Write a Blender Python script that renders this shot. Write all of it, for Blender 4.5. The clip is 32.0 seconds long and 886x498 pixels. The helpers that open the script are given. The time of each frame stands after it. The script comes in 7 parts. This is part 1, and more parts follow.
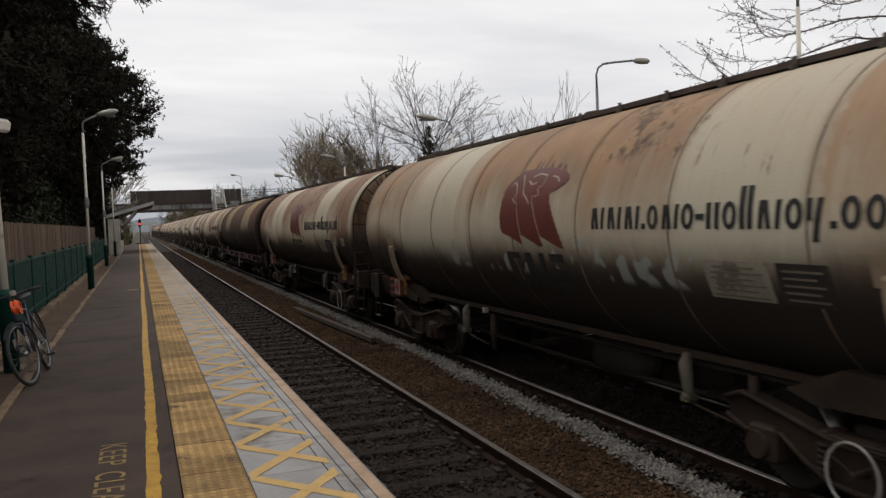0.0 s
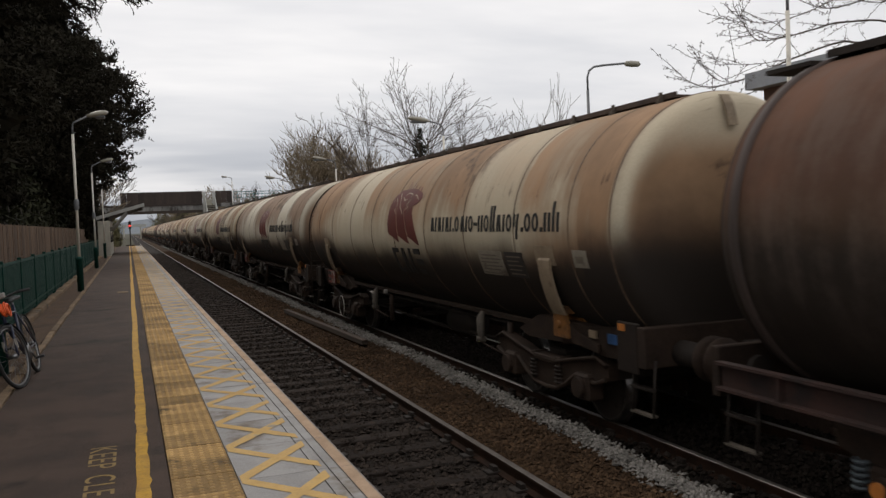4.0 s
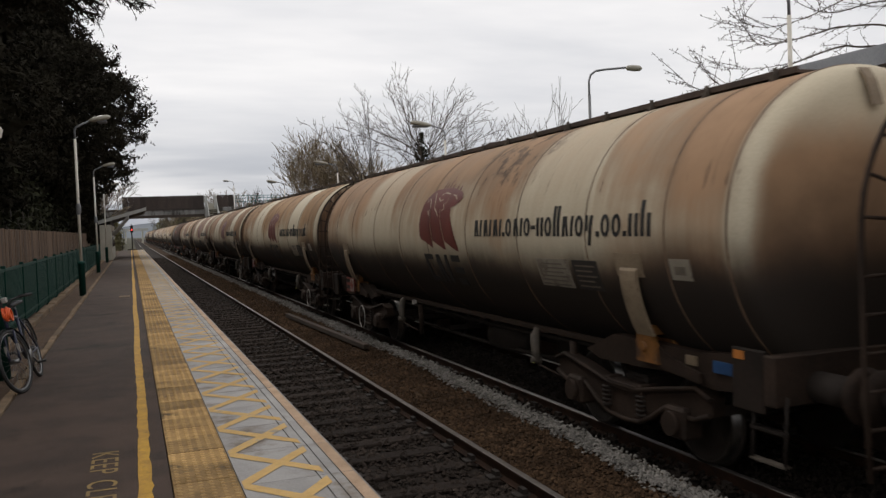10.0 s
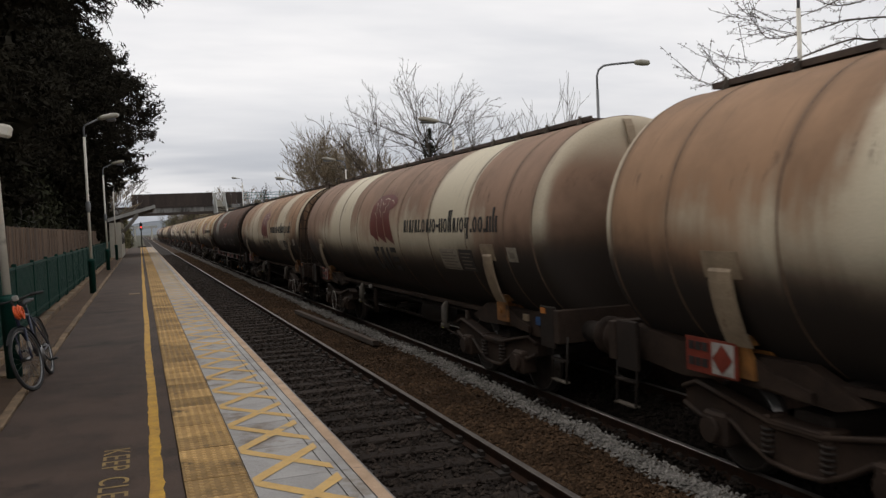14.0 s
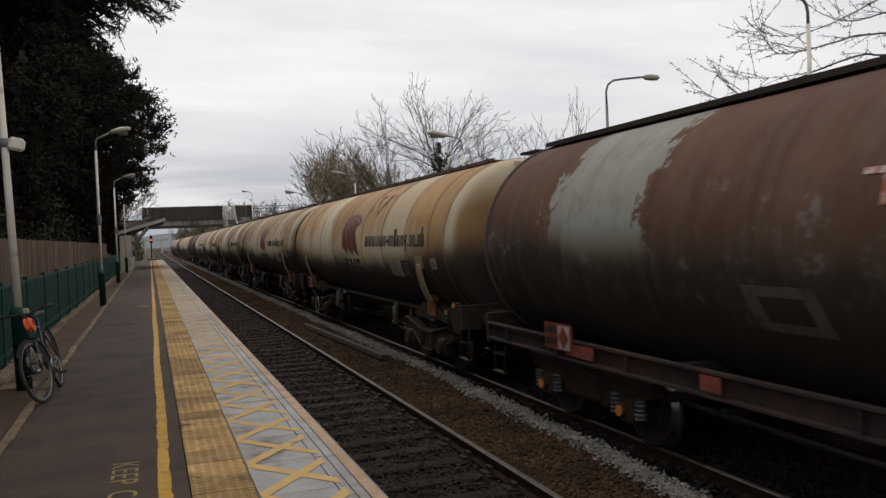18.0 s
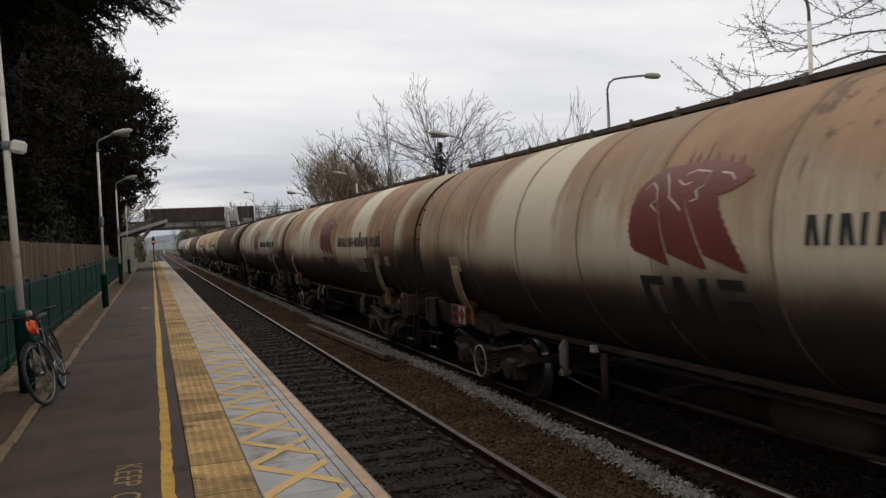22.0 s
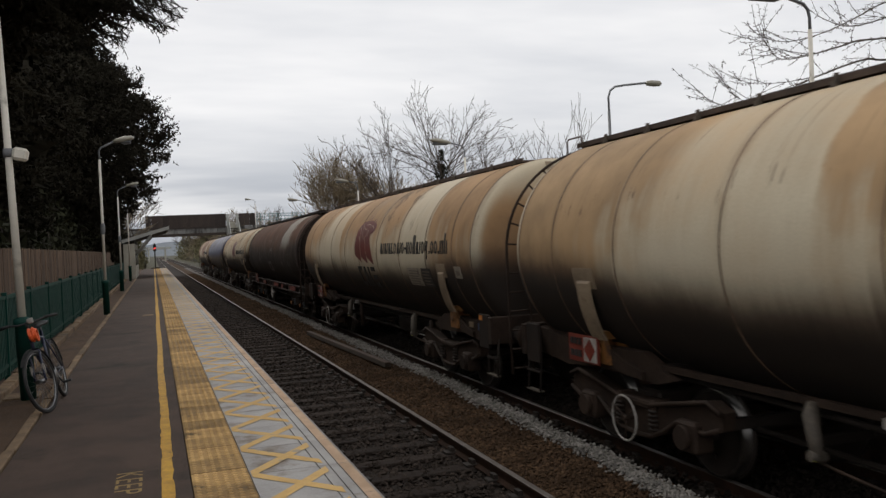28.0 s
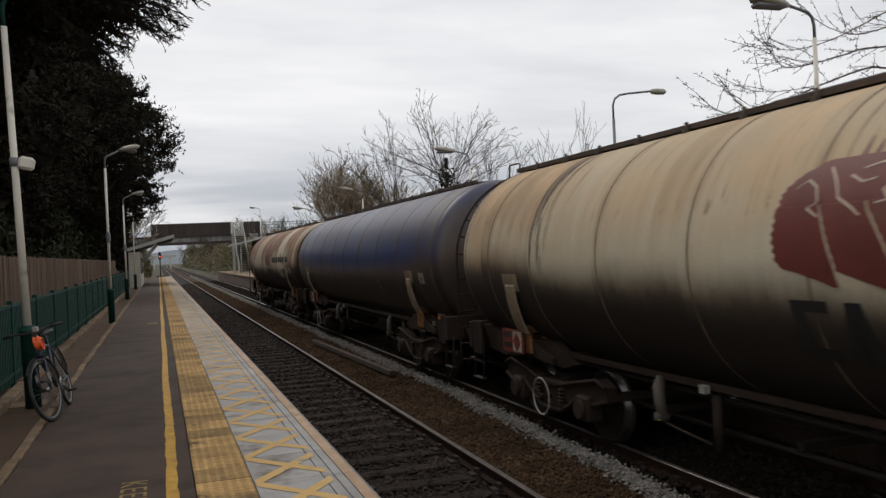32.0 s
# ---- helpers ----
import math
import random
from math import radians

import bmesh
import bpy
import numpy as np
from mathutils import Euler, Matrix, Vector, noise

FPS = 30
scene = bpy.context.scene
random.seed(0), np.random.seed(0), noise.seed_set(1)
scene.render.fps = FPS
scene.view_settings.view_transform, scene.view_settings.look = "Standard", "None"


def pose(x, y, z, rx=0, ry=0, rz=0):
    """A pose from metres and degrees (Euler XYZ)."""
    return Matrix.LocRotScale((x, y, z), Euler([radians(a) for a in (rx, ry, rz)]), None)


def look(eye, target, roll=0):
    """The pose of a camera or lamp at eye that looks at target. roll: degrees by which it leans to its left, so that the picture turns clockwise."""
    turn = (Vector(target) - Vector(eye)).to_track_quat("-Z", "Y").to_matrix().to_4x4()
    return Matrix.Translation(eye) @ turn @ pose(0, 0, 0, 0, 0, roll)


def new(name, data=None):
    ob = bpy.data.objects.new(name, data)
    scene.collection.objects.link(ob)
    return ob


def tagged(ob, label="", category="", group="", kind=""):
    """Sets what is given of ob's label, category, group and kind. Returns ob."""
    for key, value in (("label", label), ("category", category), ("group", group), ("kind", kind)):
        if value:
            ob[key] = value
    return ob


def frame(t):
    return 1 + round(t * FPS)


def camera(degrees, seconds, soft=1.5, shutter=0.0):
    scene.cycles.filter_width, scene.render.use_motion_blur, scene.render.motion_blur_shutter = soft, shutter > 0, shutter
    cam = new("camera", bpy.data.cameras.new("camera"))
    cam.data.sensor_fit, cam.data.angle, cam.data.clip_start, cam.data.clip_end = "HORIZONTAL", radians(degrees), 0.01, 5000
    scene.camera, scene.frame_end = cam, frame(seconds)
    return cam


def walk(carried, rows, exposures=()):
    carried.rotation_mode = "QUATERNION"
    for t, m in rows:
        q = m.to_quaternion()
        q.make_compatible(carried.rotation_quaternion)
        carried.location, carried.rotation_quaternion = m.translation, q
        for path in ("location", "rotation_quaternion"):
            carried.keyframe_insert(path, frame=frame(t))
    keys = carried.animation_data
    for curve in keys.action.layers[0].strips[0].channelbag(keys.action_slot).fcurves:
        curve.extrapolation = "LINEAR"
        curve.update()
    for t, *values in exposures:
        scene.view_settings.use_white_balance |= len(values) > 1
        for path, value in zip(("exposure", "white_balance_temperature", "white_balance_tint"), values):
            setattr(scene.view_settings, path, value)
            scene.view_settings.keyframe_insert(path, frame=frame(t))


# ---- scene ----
# Metres. y runs along the line away from the eye, x towards the far platform, z = 0 on the platform's top.
EYE_ROWS = [
    (0, 0.008, -0.002, 1.589, 19.86, -2.12, -2.30),
    (0.5, 0.008, -0.002, 1.589, 19.90, -2.05, -2.30),
    (1, 0.007, -0.001, 1.589, 19.87, -1.95, -2.30),
    (1.5, 0.007, -0.000, 1.590, 19.92, -2.04, -2.25),
    (2, 0.006, 0.000, 1.590, 20.11, -2.07, -2.15),
    (2.5, 0.005, -0.000, 1.591, 20.26, -2.04, -2.08),
    (3, 0.005, -0.002, 1.591, 20.37, -1.94, -2.11),
    (3.5, 0.005, -0.003, 1.591, 20.42, -1.98, -2.19),
    (5.5, 0.010, 0.009, 1.591, 20.57, -2.02, -2.34),
    (6, 0.009, 0.008, 1.592, 20.62, -2.06, -2.36),
    (6.5, 0.008, 0.008, 1.592, 20.67, -1.99, -2.10),
    (7, 0.007, 0.008, 1.593, 20.66, -2.03, -2.00),
    (7.5, 0.006, 0.008, 1.594, 20.60, -2.19, -1.98),
    (8, 0.005, 0.008, 1.594, 20.65, -2.29, -1.84),
    (8.5, 0.004, 0.007, 1.595, 20.57, -2.28, -1.88),
    (9, 0.003, 0.005, 1.596, 20.47, -2.05, -1.97),
    (9.5, 0.003, 0.002, 1.598, 20.40, -1.83, -2.12),
    (10, 0.002, -0.001, 1.599, 20.37, -1.72, -2.25),
    (10.5, 0.002, -0.003, 1.600, 20.34, -1.63, -2.22),
    (11, 0.001, -0.003, 1.600, 20.19, -1.59, -2.33),
    (11.5, 0.001, -0.003, 1.600, 20.14, -1.59, -2.31),
    (12, 0.001, -0.002, 1.601, 20.13, -1.69, -2.37),
    (12.5, 0.002, -0.001, 1.601, 20.08, -1.87, -2.36),
    (13, 0.001, -0.000, 1.602, 20.03, -1.99, -2.46),
    (13.5, 0.001, -0.000, 1.604, 19.93, -1.98, -2.51),
    (14, -0.001, -0.000, 1.604, 19.79, -1.98, -2.54),
    (14.5, -0.002, 0.000, 1.605, 19.64, -1.94, -2.52),
    (16.5, -0.004, -0.003, 1.610, 19.50, -1.43, -2.33),
    (17, -0.004, -0.003, 1.610, 19.42, -1.32, -2.34),
    (17.5, -0.005, -0.002, 1.610, 19.27, -1.13, -2.35),
    (18, -0.005, -0.002, 1.610, 19.23, -1.01, -2.34),
    (18.5, -0.005, -0.002, 1.611, 19.20, -0.96, -2.44),
    (19, -0.005, -0.003, 1.612, 19.31, -1.01, -2.39),
    (19.5, -0.005, -0.004, 1.613, 19.21, -0.99, -2.41),
    (20, -0.005, -0.006, 1.614, 19.08, -1.01, -2.52),
    (20.5, -0.005, -0.007, 1.614, 18.99, -1.04, -2.57),
    (21, -0.005, -0.007, 1.615, 18.97, -1.02, -2.69),
    (21.5, -0.004, -0.006, 1.615, 19.02, -1.03, -2.75),
    (22, -0.003, -0.005, 1.615, 19.09, -1.03, -2.68),
    (22.5, -0.002, -0.004, 1.616, 19.18, -1.07, -2.68),
    (23, -0.001, -0.003, 1.616, 19.16, -1.15, -2.73),
    (23.5, -0.000, -0.002, 1.616, 19.17, -1.21, -2.79),
    (24, 0.000, -0.001, 1.616, 19.11, -1.23, -2.90),
    (24.5, 0.000, -0.001, 1.616, 19.14, -1.13, -2.88),
    (25, -0.000, -0.001, 1.616, 19.11, -1.05, -2.81),
    (25.5, -0.000, -0.002, 1.616, 19.14, -0.87, -2.78),
    (27.5, -0.003, -0.002, 1.619, 19.18, -0.58, -2.62),
    (28, -0.003, -0.002, 1.619, 19.03, -0.54, -2.65),
    (28.5, -0.003, -0.002, 1.620, 19.07, -0.57, -2.54),
    (29, -0.004, -0.002, 1.620, 19.02, -0.61, -2.49),
    (29.5, -0.004, -0.001, 1.620, 18.94, -0.54, -2.47),
    (30, -0.004, -0.000, 1.621, 18.95, -0.34, -2.49),
    (30.5, -0.003, 0.000, 1.622, 18.86, -0.20, -2.51),
    (31, -0.003, 0.001, 1.623, 18.81, -0.08, -2.63),
    (31.5, -0.003, 0.000, 1.623, 18.77, -0.02, -2.63),
    (32, -0.003, -0.000, 1.624, 18.74, 0.03, -2.67),
]


def aim(x, y, z, yaw, pitch, lean):
    a, b = radians(yaw), radians(pitch)
    way = Vector((math.sin(a) * math.cos(b), math.cos(a) * math.cos(b), math.sin(b)))
    return look((x, y, z), Vector((x, y, z)) + way, lean)


cam = camera(55.68, 32.0, soft=1.4, shutter=0.12)
walk(cam, [(r[0], aim(*r[1:])) for r in EYE_ROWS], [(0, 0.06, 6660, 11.5), (16, 0.06, 6640, 11.5), (32, 0.04, 6560, 10.5)])

# ---- world and light ----
world = bpy.data.worlds.new("overcast")
scene.world = world
world.use_nodes = True
scene.view_settings.exposure = 0.0


class Nodes:
    """Short hand for a node tree."""

    def __init__(self, tree):
        self.tree = tree

    def add(self, kind, **inputs):
        n = self.tree.nodes.new(kind)
        for key, value in inputs.items():
            self.put(n, key, value)
        return n

    def put(self, n, key, value):
        socket = n.inputs[int(key[1:])] if key[0] == "i" and key[1:].isdigit() else n.inputs[key]
        if isinstance(value, bpy.types.NodeSocket):
            self.tree.links.new(value, socket)
        elif isinstance(value, (tuple, list)) and len(value) == 3 and socket.type == "RGBA":
            socket.default_value = (*value, 1)
        else:
            socket.default_value = value

    def math(self, op, a, b=0.0, c=0.0):
        n = self.tree.nodes.new("ShaderNodeMath")
        n.operation = op
        for i, v in enumerate((a, b, c)):
            self.put(n, "i%d" % i, v)
        return n.outputs[0]

    def ramp(self, v, lo, hi, a=0.0, b=1.0):
        n = self.tree.nodes.new("ShaderNodeMapRange")
        n.interpolation_type = "SMOOTHSTEP"
        for key, value in zip(("Value", "From Min", "From Max", "To Min", "To Max"), (v, lo, hi, a, b)):
            self.put(n, key, value)
        return n.outputs[0]

    def mix(self, f, a, b, mode="MIX"):
        n = self.tree.nodes.new("ShaderNodeMix")
        n.data_type, n.blend_type = "RGBA", mode
        for i, v in ((0, f), (6, a), (7, b)):
            if isinstance(v, bpy.types.NodeSocket):
                self.tree.links.new(v, n.inputs[i])
            else:
                n.inputs[i].default_value = (*v, 1) if isinstance(v, (tuple, list)) else v
        return n.outputs[2]

    def scaled(self, vec, s, shift=None):
        n = self.tree.nodes.new("ShaderNodeMapping")
        self.put(n, "Vector", vec)
        n.inputs["Scale"].default_value = s
        if shift is not None:
            self.put(n, "Location", shift)
        return n.outputs[0]

    def noise(self, vec, scale, detail=4.0, rough=0.6):
        n = self.tree.nodes.new("ShaderNodeTexNoise")
        self.put(n, "Vector", vec)
        n.inputs["Scale"].default_value, n.inputs["Detail"].default_value = scale, detail
        n.inputs["Roughness"].default_value = rough
        return n.outputs["Fac"]


# the sun stands high behind the clouds, ahead of the platform
SUN_UP, SUN_TURN = radians(48), radians(-25)
w = Nodes(world.node_tree)
wt = world.node_tree
sky = wt.nodes.new("ShaderNodeTexSky")
sky.sky_type, sky.sun_disc, sky.sun_elevation, sky.sun_rotation = "NISHITA", False, SUN_UP, SUN_TURN
direction = wt.nodes.new("ShaderNodeTexCoord").outputs["Generated"]
sep = w.add("ShaderNodeSeparateXYZ", Vector=direction)
up = sep.outputs["Z"]
lift = w.math("ADD", w.math("ABSOLUTE", up), 0.12)
flat = wt.nodes.new("ShaderNodeCombineXYZ")
w.put(flat, "X", w.math("DIVIDE", sep.outputs["X"], lift))
w.put(flat, "Y", w.math("DIVIDE", sep.outputs["Y"], lift))
billow = w.noise(w.scaled(flat.outputs[0], (0.55, 1.0, 1.0)), 0.9, 5.0, 0.55)
streak = w.noise(w.scaled(direction, (1.1, 1.1, 11.0)), 1.5, 4.0, 0.5)
tone = w.math("ADD", w.math("MULTIPLY", w.ramp(billow, 0.25, 0.75), 0.7), w.math("MULTIPLY", w.ramp(streak, 0.3, 0.75), 0.3))
cloud = w.mix(tone, (0.58, 0.60, 0.635), (0.925, 0.92, 0.915))
low = w.mix(w.ramp(streak, 0.52, 0.72), (0.345, 0.375, 0.43), (0.70, 0.71, 0.73))
cloud = w.mix(w.ramp(up, 0.03, 0.17), low, cloud)
clear = w.mix(1.0, sky.outputs[0], (0.08, 0.08, 0.08), "MULTIPLY")
both = w.mix(0.95, clear, cloud)
both = w.mix(w.ramp(up, -0.03, 0.0), (0.12, 0.115, 0.10), both)
w.put(wt.nodes["Background"], "Color", both)
w.put(wt.nodes["Background"], "Strength", 1.12)
sun = new("sun", bpy.data.lights.new("sun", "SUN"))
sun.data.energy, sun.data.angle, sun.data.color = 0.8, radians(30), (1.0, 0.96, 0.9)
sun_way = Vector((math.sin(SUN_TURN) * math.cos(SUN_UP), math.cos(SUN_TURN) * math.cos(SUN_UP), math.sin(SUN_UP)))
sun.matrix_world = look(sun_way * 50, (0, 0, 0))


# ---- materials ----
def surface(name, dark, light, scale=3.0, rough=0.8, bump=0.0, grain=60.0, metal=0.0, stain=None, stain_scale=0.8, stain_at=0.58, rand=0.0, stretch=(1, 1, 1), island=0.0, spec=0.5):
    """A worn surface: two colours mixed by noise, fine grain, stains of a third colour, relief."""
    m = bpy.data.materials.new(name)
    m.use_nodes = True
    n = Nodes(m.node_tree)
    b = m.node_tree.nodes["Principled BSDF"]
    at = m.node_tree.nodes.new("ShaderNodeTexCoord").outputs["Object"]
    info = m.node_tree.nodes.new("ShaderNodeObjectInfo").outputs["Random"]
    shift = m.node_tree.nodes.new("ShaderNodeCombineXYZ")
    for k, f in (("X", 37.0), ("Y", 91.0), ("Z", 53.0)):
        n.put(shift, k, n.math("MULTIPLY", info, f))
    vec = n.scaled(at, stretch, shift.outputs[0])
    big = n.noise(vec, scale, 5.0)
    fine = n.noise(vec, grain, 3.0, 0.7)
    f = n.math("ADD", n.math("MULTIPLY", n.ramp(big, 0.3, 0.7), 0.65), n.math("MULTIPLY", n.ramp(fine, 0.3, 0.7), 0.35))
    col = n.mix(f, dark, light)
    if rand:
        col = n.mix(1.0, col, n.mix(info, (1 - rand,) * 3, (1 + rand,) * 3), "MULTIPLY")
    if island:
        geo = m.node_tree.nodes.new("ShaderNodeNewGeometry").outputs["Random Per Island"]
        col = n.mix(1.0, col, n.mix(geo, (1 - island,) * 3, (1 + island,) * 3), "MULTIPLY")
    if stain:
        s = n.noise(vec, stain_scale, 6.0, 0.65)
        col = n.mix(n.ramp(s, stain_at, stain_at + 0.16), col, stain)
    n.put(b, "Base Color", col)
    n.put(b, "Roughness", n.math("ADD", rough - 0.08, n.math("MULTIPLY", big, 0.16)))
    b.inputs["Metallic"].default_value = metal
    b.inputs["Specular IOR Level"].default_value = spec
    if bump:
        r = m.node_tree.nodes.new("ShaderNodeBump")
        r.inputs["Distance"].default_value = bump
        n.put(r, "Height", n.math("ADD", n.math("MULTIPLY", big, 0.5), fine))
        m.node_tree.links.new(r.outputs[0], b.inputs["Normal"])
    return m


def glow(name, colour, strength):
    m = bpy.data.materials.new(name)
    m.use_nodes = True
    b = m.node_tree.nodes["Principled BSDF"]
    b.inputs["Base Color"].default_value = (*colour, 1)
    b.inputs["Emission Color"].default_value = (*colour, 1)
    b.inputs["Emission Strength"].default_value = strength
    return m


SEAMS = (-7.58, -6.7, -5.25, -3.5, -1.72, 0.02, 1.55, 3.3, 5.1, 6.57, 7.55)
CLEAN = ((-5.35, -3.5, 1.0), (2.2, 4.4, 1.0))


def tank_paint(name, paint=(0.575, 0.505, 0.372), rust=(0.228, 0.139, 0.079), level=0.6, clean=0.7, bands=(), band_colour=None, low_dark=0.0, streaks=0.35, tops=0.6, rim=0.8, flakes=0.0, spills=(), scrawl=0.0, matt=0.62, foul=0.0, end_dark=0.0, dusty=0.0):
    """Weathered tank paint. The tank's axis lies on y. level: how much rust film lies on the upper half; clean: how far
    two courses of plates are washed pale; bands: (from, to, amount) of another paint. The flank darkens below a given
    height."""
    m = bpy.data.materials.new(name)
    m.use_nodes = True
    n = Nodes(m.node_tree)
    t = m.node_tree
    b = t.nodes["Principled BSDF"]
    at = t.nodes.new("ShaderNodeTexCoord").outputs["Object"]
    info = t.nodes.new("ShaderNodeObjectInfo").outputs["Random"]
    shift = t.nodes.new("ShaderNodeCombineXYZ")
    for k, f in (("X", 11.0), ("Y", 71.0), ("Z", 33.0)):
        n.put(shift, k, n.math("MULTIPLY", info, f))
    xyz = n.add("ShaderNodeSeparateXYZ", Vector=at)
    u, z = xyz.outputs["Y"], xyz.outputs["Z"]
    cloudy = n.noise(n.scaled(at, (0.7, 0.7, 0.7), shift.outputs[0]), 1.3, 6.0, 0.6)
    runs = n.noise(n.scaled(at, (0.6, 4.0, 0.45), shift.outputs[0]), 1.0, 6.0, 0.65)
    drips = n.noise(n.scaled(at, (0.5, 13.0, 0.7), shift.outputs[0]), 1.0, 5.0, 0.7)
    torn = n.noise(n.scaled(at, (1.0, 1.0, 1.0), shift.outputs[0]), 2.3, 10.0, 0.72)
    fine = n.noise(at, 45.0, 3.0, 0.7)

    def off(v, k):
        return n.math("MULTIPLY", n.math("SUBTRACT", v, 0.5), k)

    def stretch(lo, hi, soft_lo=0.05, soft_hi=0.05, tear=0.0):
        e = u if not tear else n.math("ADD", u, n.math("ADD", off(torn, tear), off(drips, tear * 0.35)))
        return n.math("MULTIPLY", n.ramp(e, lo - soft_lo, lo + soft_lo), n.ramp(e, hi - soft_hi, hi + soft_hi, 1.0, 0.0))

    # rust film: on the upper half, patchy, different from course to course
    course = n.math("FLOOR", n.math("DIVIDE", n.math("ADD", u, 6.9), 1.72))
    dice = t.nodes.new("ShaderNodeTexWhiteNoise")
    dice.noise_dimensions = "2D"
    pair = t.nodes.new("ShaderNodeCombineXYZ")
    n.put(pair, "X", course)
    n.put(pair, "Y", n.math("MULTIPLY", info, 97.0))
    n.put(dice, "Vector", pair.outputs[0])
    height = n.math("ADD", z, n.math("ADD", off(runs, 0.7), off(cloudy, 0.7)))
    film = n.ramp(height, -0.30, 0.95, 0.32, 1.28)
    film = n.math("MULTIPLY", film, n.math("MULTIPLY", n.math("ADD", 0.78, n.math("MULTIPLY", dice.outputs["Value"], 0.5)), level))
    film = n.math("ADD", film, off(cloudy, 1.0 * level))
    film = n.math("ADD", film, off(runs, 0.35 * level + 0.05))
    for lo, hi, amount in CLEAN:
        washed = stretch(lo, hi, 0.05, 0.35, 0.25)
        film = n.math("MULTIPLY", film, n.math("SUBTRACT", 1.0, n.math("MULTIPLY", washed, amount * clean)))
    # browner towards the ends, most of all low down; knuckles stay paler
    along = n.math("ABSOLUTE", u)
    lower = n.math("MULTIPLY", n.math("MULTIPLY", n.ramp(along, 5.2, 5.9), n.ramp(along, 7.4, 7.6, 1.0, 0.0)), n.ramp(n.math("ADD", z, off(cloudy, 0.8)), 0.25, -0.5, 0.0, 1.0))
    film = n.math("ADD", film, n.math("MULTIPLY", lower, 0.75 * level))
    film = n.math("ADD", film, n.math("MULTIPLY", n.ramp(n.math("ADD", along, off(cloudy, 1.2)), 5.7, 7.1), 0.42 * level))
    film = n.math("MULTIPLY", film, n.math("SUBTRACT", 1.0, n.math("MULTIPLY", n.ramp(along, 7.50, 7.60), rim)))
    film = n.math("ADD", film, n.math("MULTIPLY", n.ramp(n.math("ADD", along, off(cloudy, 0.10)), 7.72, 7.86), n.ramp(n.math("ADD", z, off(runs, 0.3)), 1.25, 0.35, 0.05, 0.95)))
    film = n.ramp(film, 0.0, 1.0)
    pale = n.mix(n.ramp(fine, 0.3, 0.7), tuple(c * 0.93 for c in paint), tuple(min(1, c * 1.05) for c in paint))
    col = n.mix(film, pale, n.mix(n.ramp(cloudy, 0.3, 0.7), rust, tuple(min(1, c * 1.6) for c in rust)))
    # rust bleeding down beside the welded seams, and a broken line of dark ticks along the shoulder
    for weld in SEAMS:
        gap = n.math("ADD", n.math("SUBTRACT", u, weld), off(runs, 0.16))
        bleed = n.math("MULTIPLY", n.math("MULTIPLY", n.ramp(n.math("ABSOLUTE", gap), 0.02, 0.13, 1.0, 0.0), n.ramp(z, -0.4, 0.7)), n.ramp(cloudy, 0.35, 0.65))
        col = n.mix(n.math("MULTIPLY", bleed, 0.55 * min(1.0, level + 0.25)), col, tuple(c * 0.62 for c in rust))
    tick = n.math("MULTIPLY", n.math("MULTIPLY", n.ramp(drips, 0.55, 0.63), n.ramp(torn, 0.46, 0.56)), n.math("MULTIPLY", n.ramp(height, 0.44, 0.50), n.ramp(height, 0.60, 0.70, 1.0, 0.0)))
    col = n.mix(n.math("MULTIPLY", tick, 0.75), col, (0.085, 0.052, 0.035))
    if foul:
        sheet = n.noise(n.scaled(at, (5.0, 0.4, 0.35), shift.outputs[0]), 1.3, 5.0, 0.6)
        dirty = n.mix(n.ramp(sheet, 0.35, 0.62), (0.035, 0.021, 0.014), n.mix(n.ramp(sheet, 0.55, 0.7), (0.16, 0.085, 0.045), (0.33, 0.26, 0.18)))
        col = n.mix(n.math("MULTIPLY", n.ramp(u, -7.70, -7.78), foul), col, dirty)
    # the dished ends darken to brown towards the bottom
    end_brown = n.math("MULTIPLY", n.ramp(n.math("ADD", along, off(cloudy, 0.10)), 7.74, 7.88), n.ramp(n.math("ADD", z, off(cloudy, 0.6)), 0.85, -0.5, 0.0, 0.80))
    col = n.mix(end_brown, col, (0.115, 0.074, 0.047))
    rub = None
    for lo, hi, amount in bands:
        one = n.math("MULTIPLY", stretch(lo, hi, 0.04, 0.04, 2.1), amount)
        rub = one if rub is None else n.math("MAXIMUM", rub, one)
    if rub is not None:
        worn = n.mix(n.ramp(n.math("ADD", n.math("MULTIPLY", runs, 0.75), n.math("MULTIPLY", torn, 0.25)), 0.36, 0.60), tuple(c * 0.66 for c in band_colour), band_colour)
        col = n.mix(rub, col, n.mix(n.ramp(z, 0.1, 0.9), n.mix(0.5, worn, (0.26, 0.27, 0.24)), worn))
    if flakes:
        chip = n.ramp(torn, 0.565, 0.66)
        chip = n.math("MULTIPLY", chip, n.math("MULTIPLY", n.ramp(z, -0.85, -0.3), n.ramp(z, 0.2, 0.8, 1.0, 0.0)))
        col = n.mix(n.math("MULTIPLY", chip, flakes), col, (0.27, 0.23, 0.20))
    if scrawl:
        loops = n.noise(n.scaled(at, (1.0, 1.5, 1.2)), 1.6, 2.0, 0.4)
        mark = n.math("MULTIPLY", n.math("MULTIPLY", n.ramp(n.math("ABSOLUTE", n.math("SUBTRACT", loops, 0.5)), 0.10, 0.13, 0.0, 1.0), stretch(-3.9, 2.5)), n.math("MULTIPLY", n.ramp(z, -0.62, -0.52), n.ramp(z, -0.16, -0.08, 1.0, 0.0)))
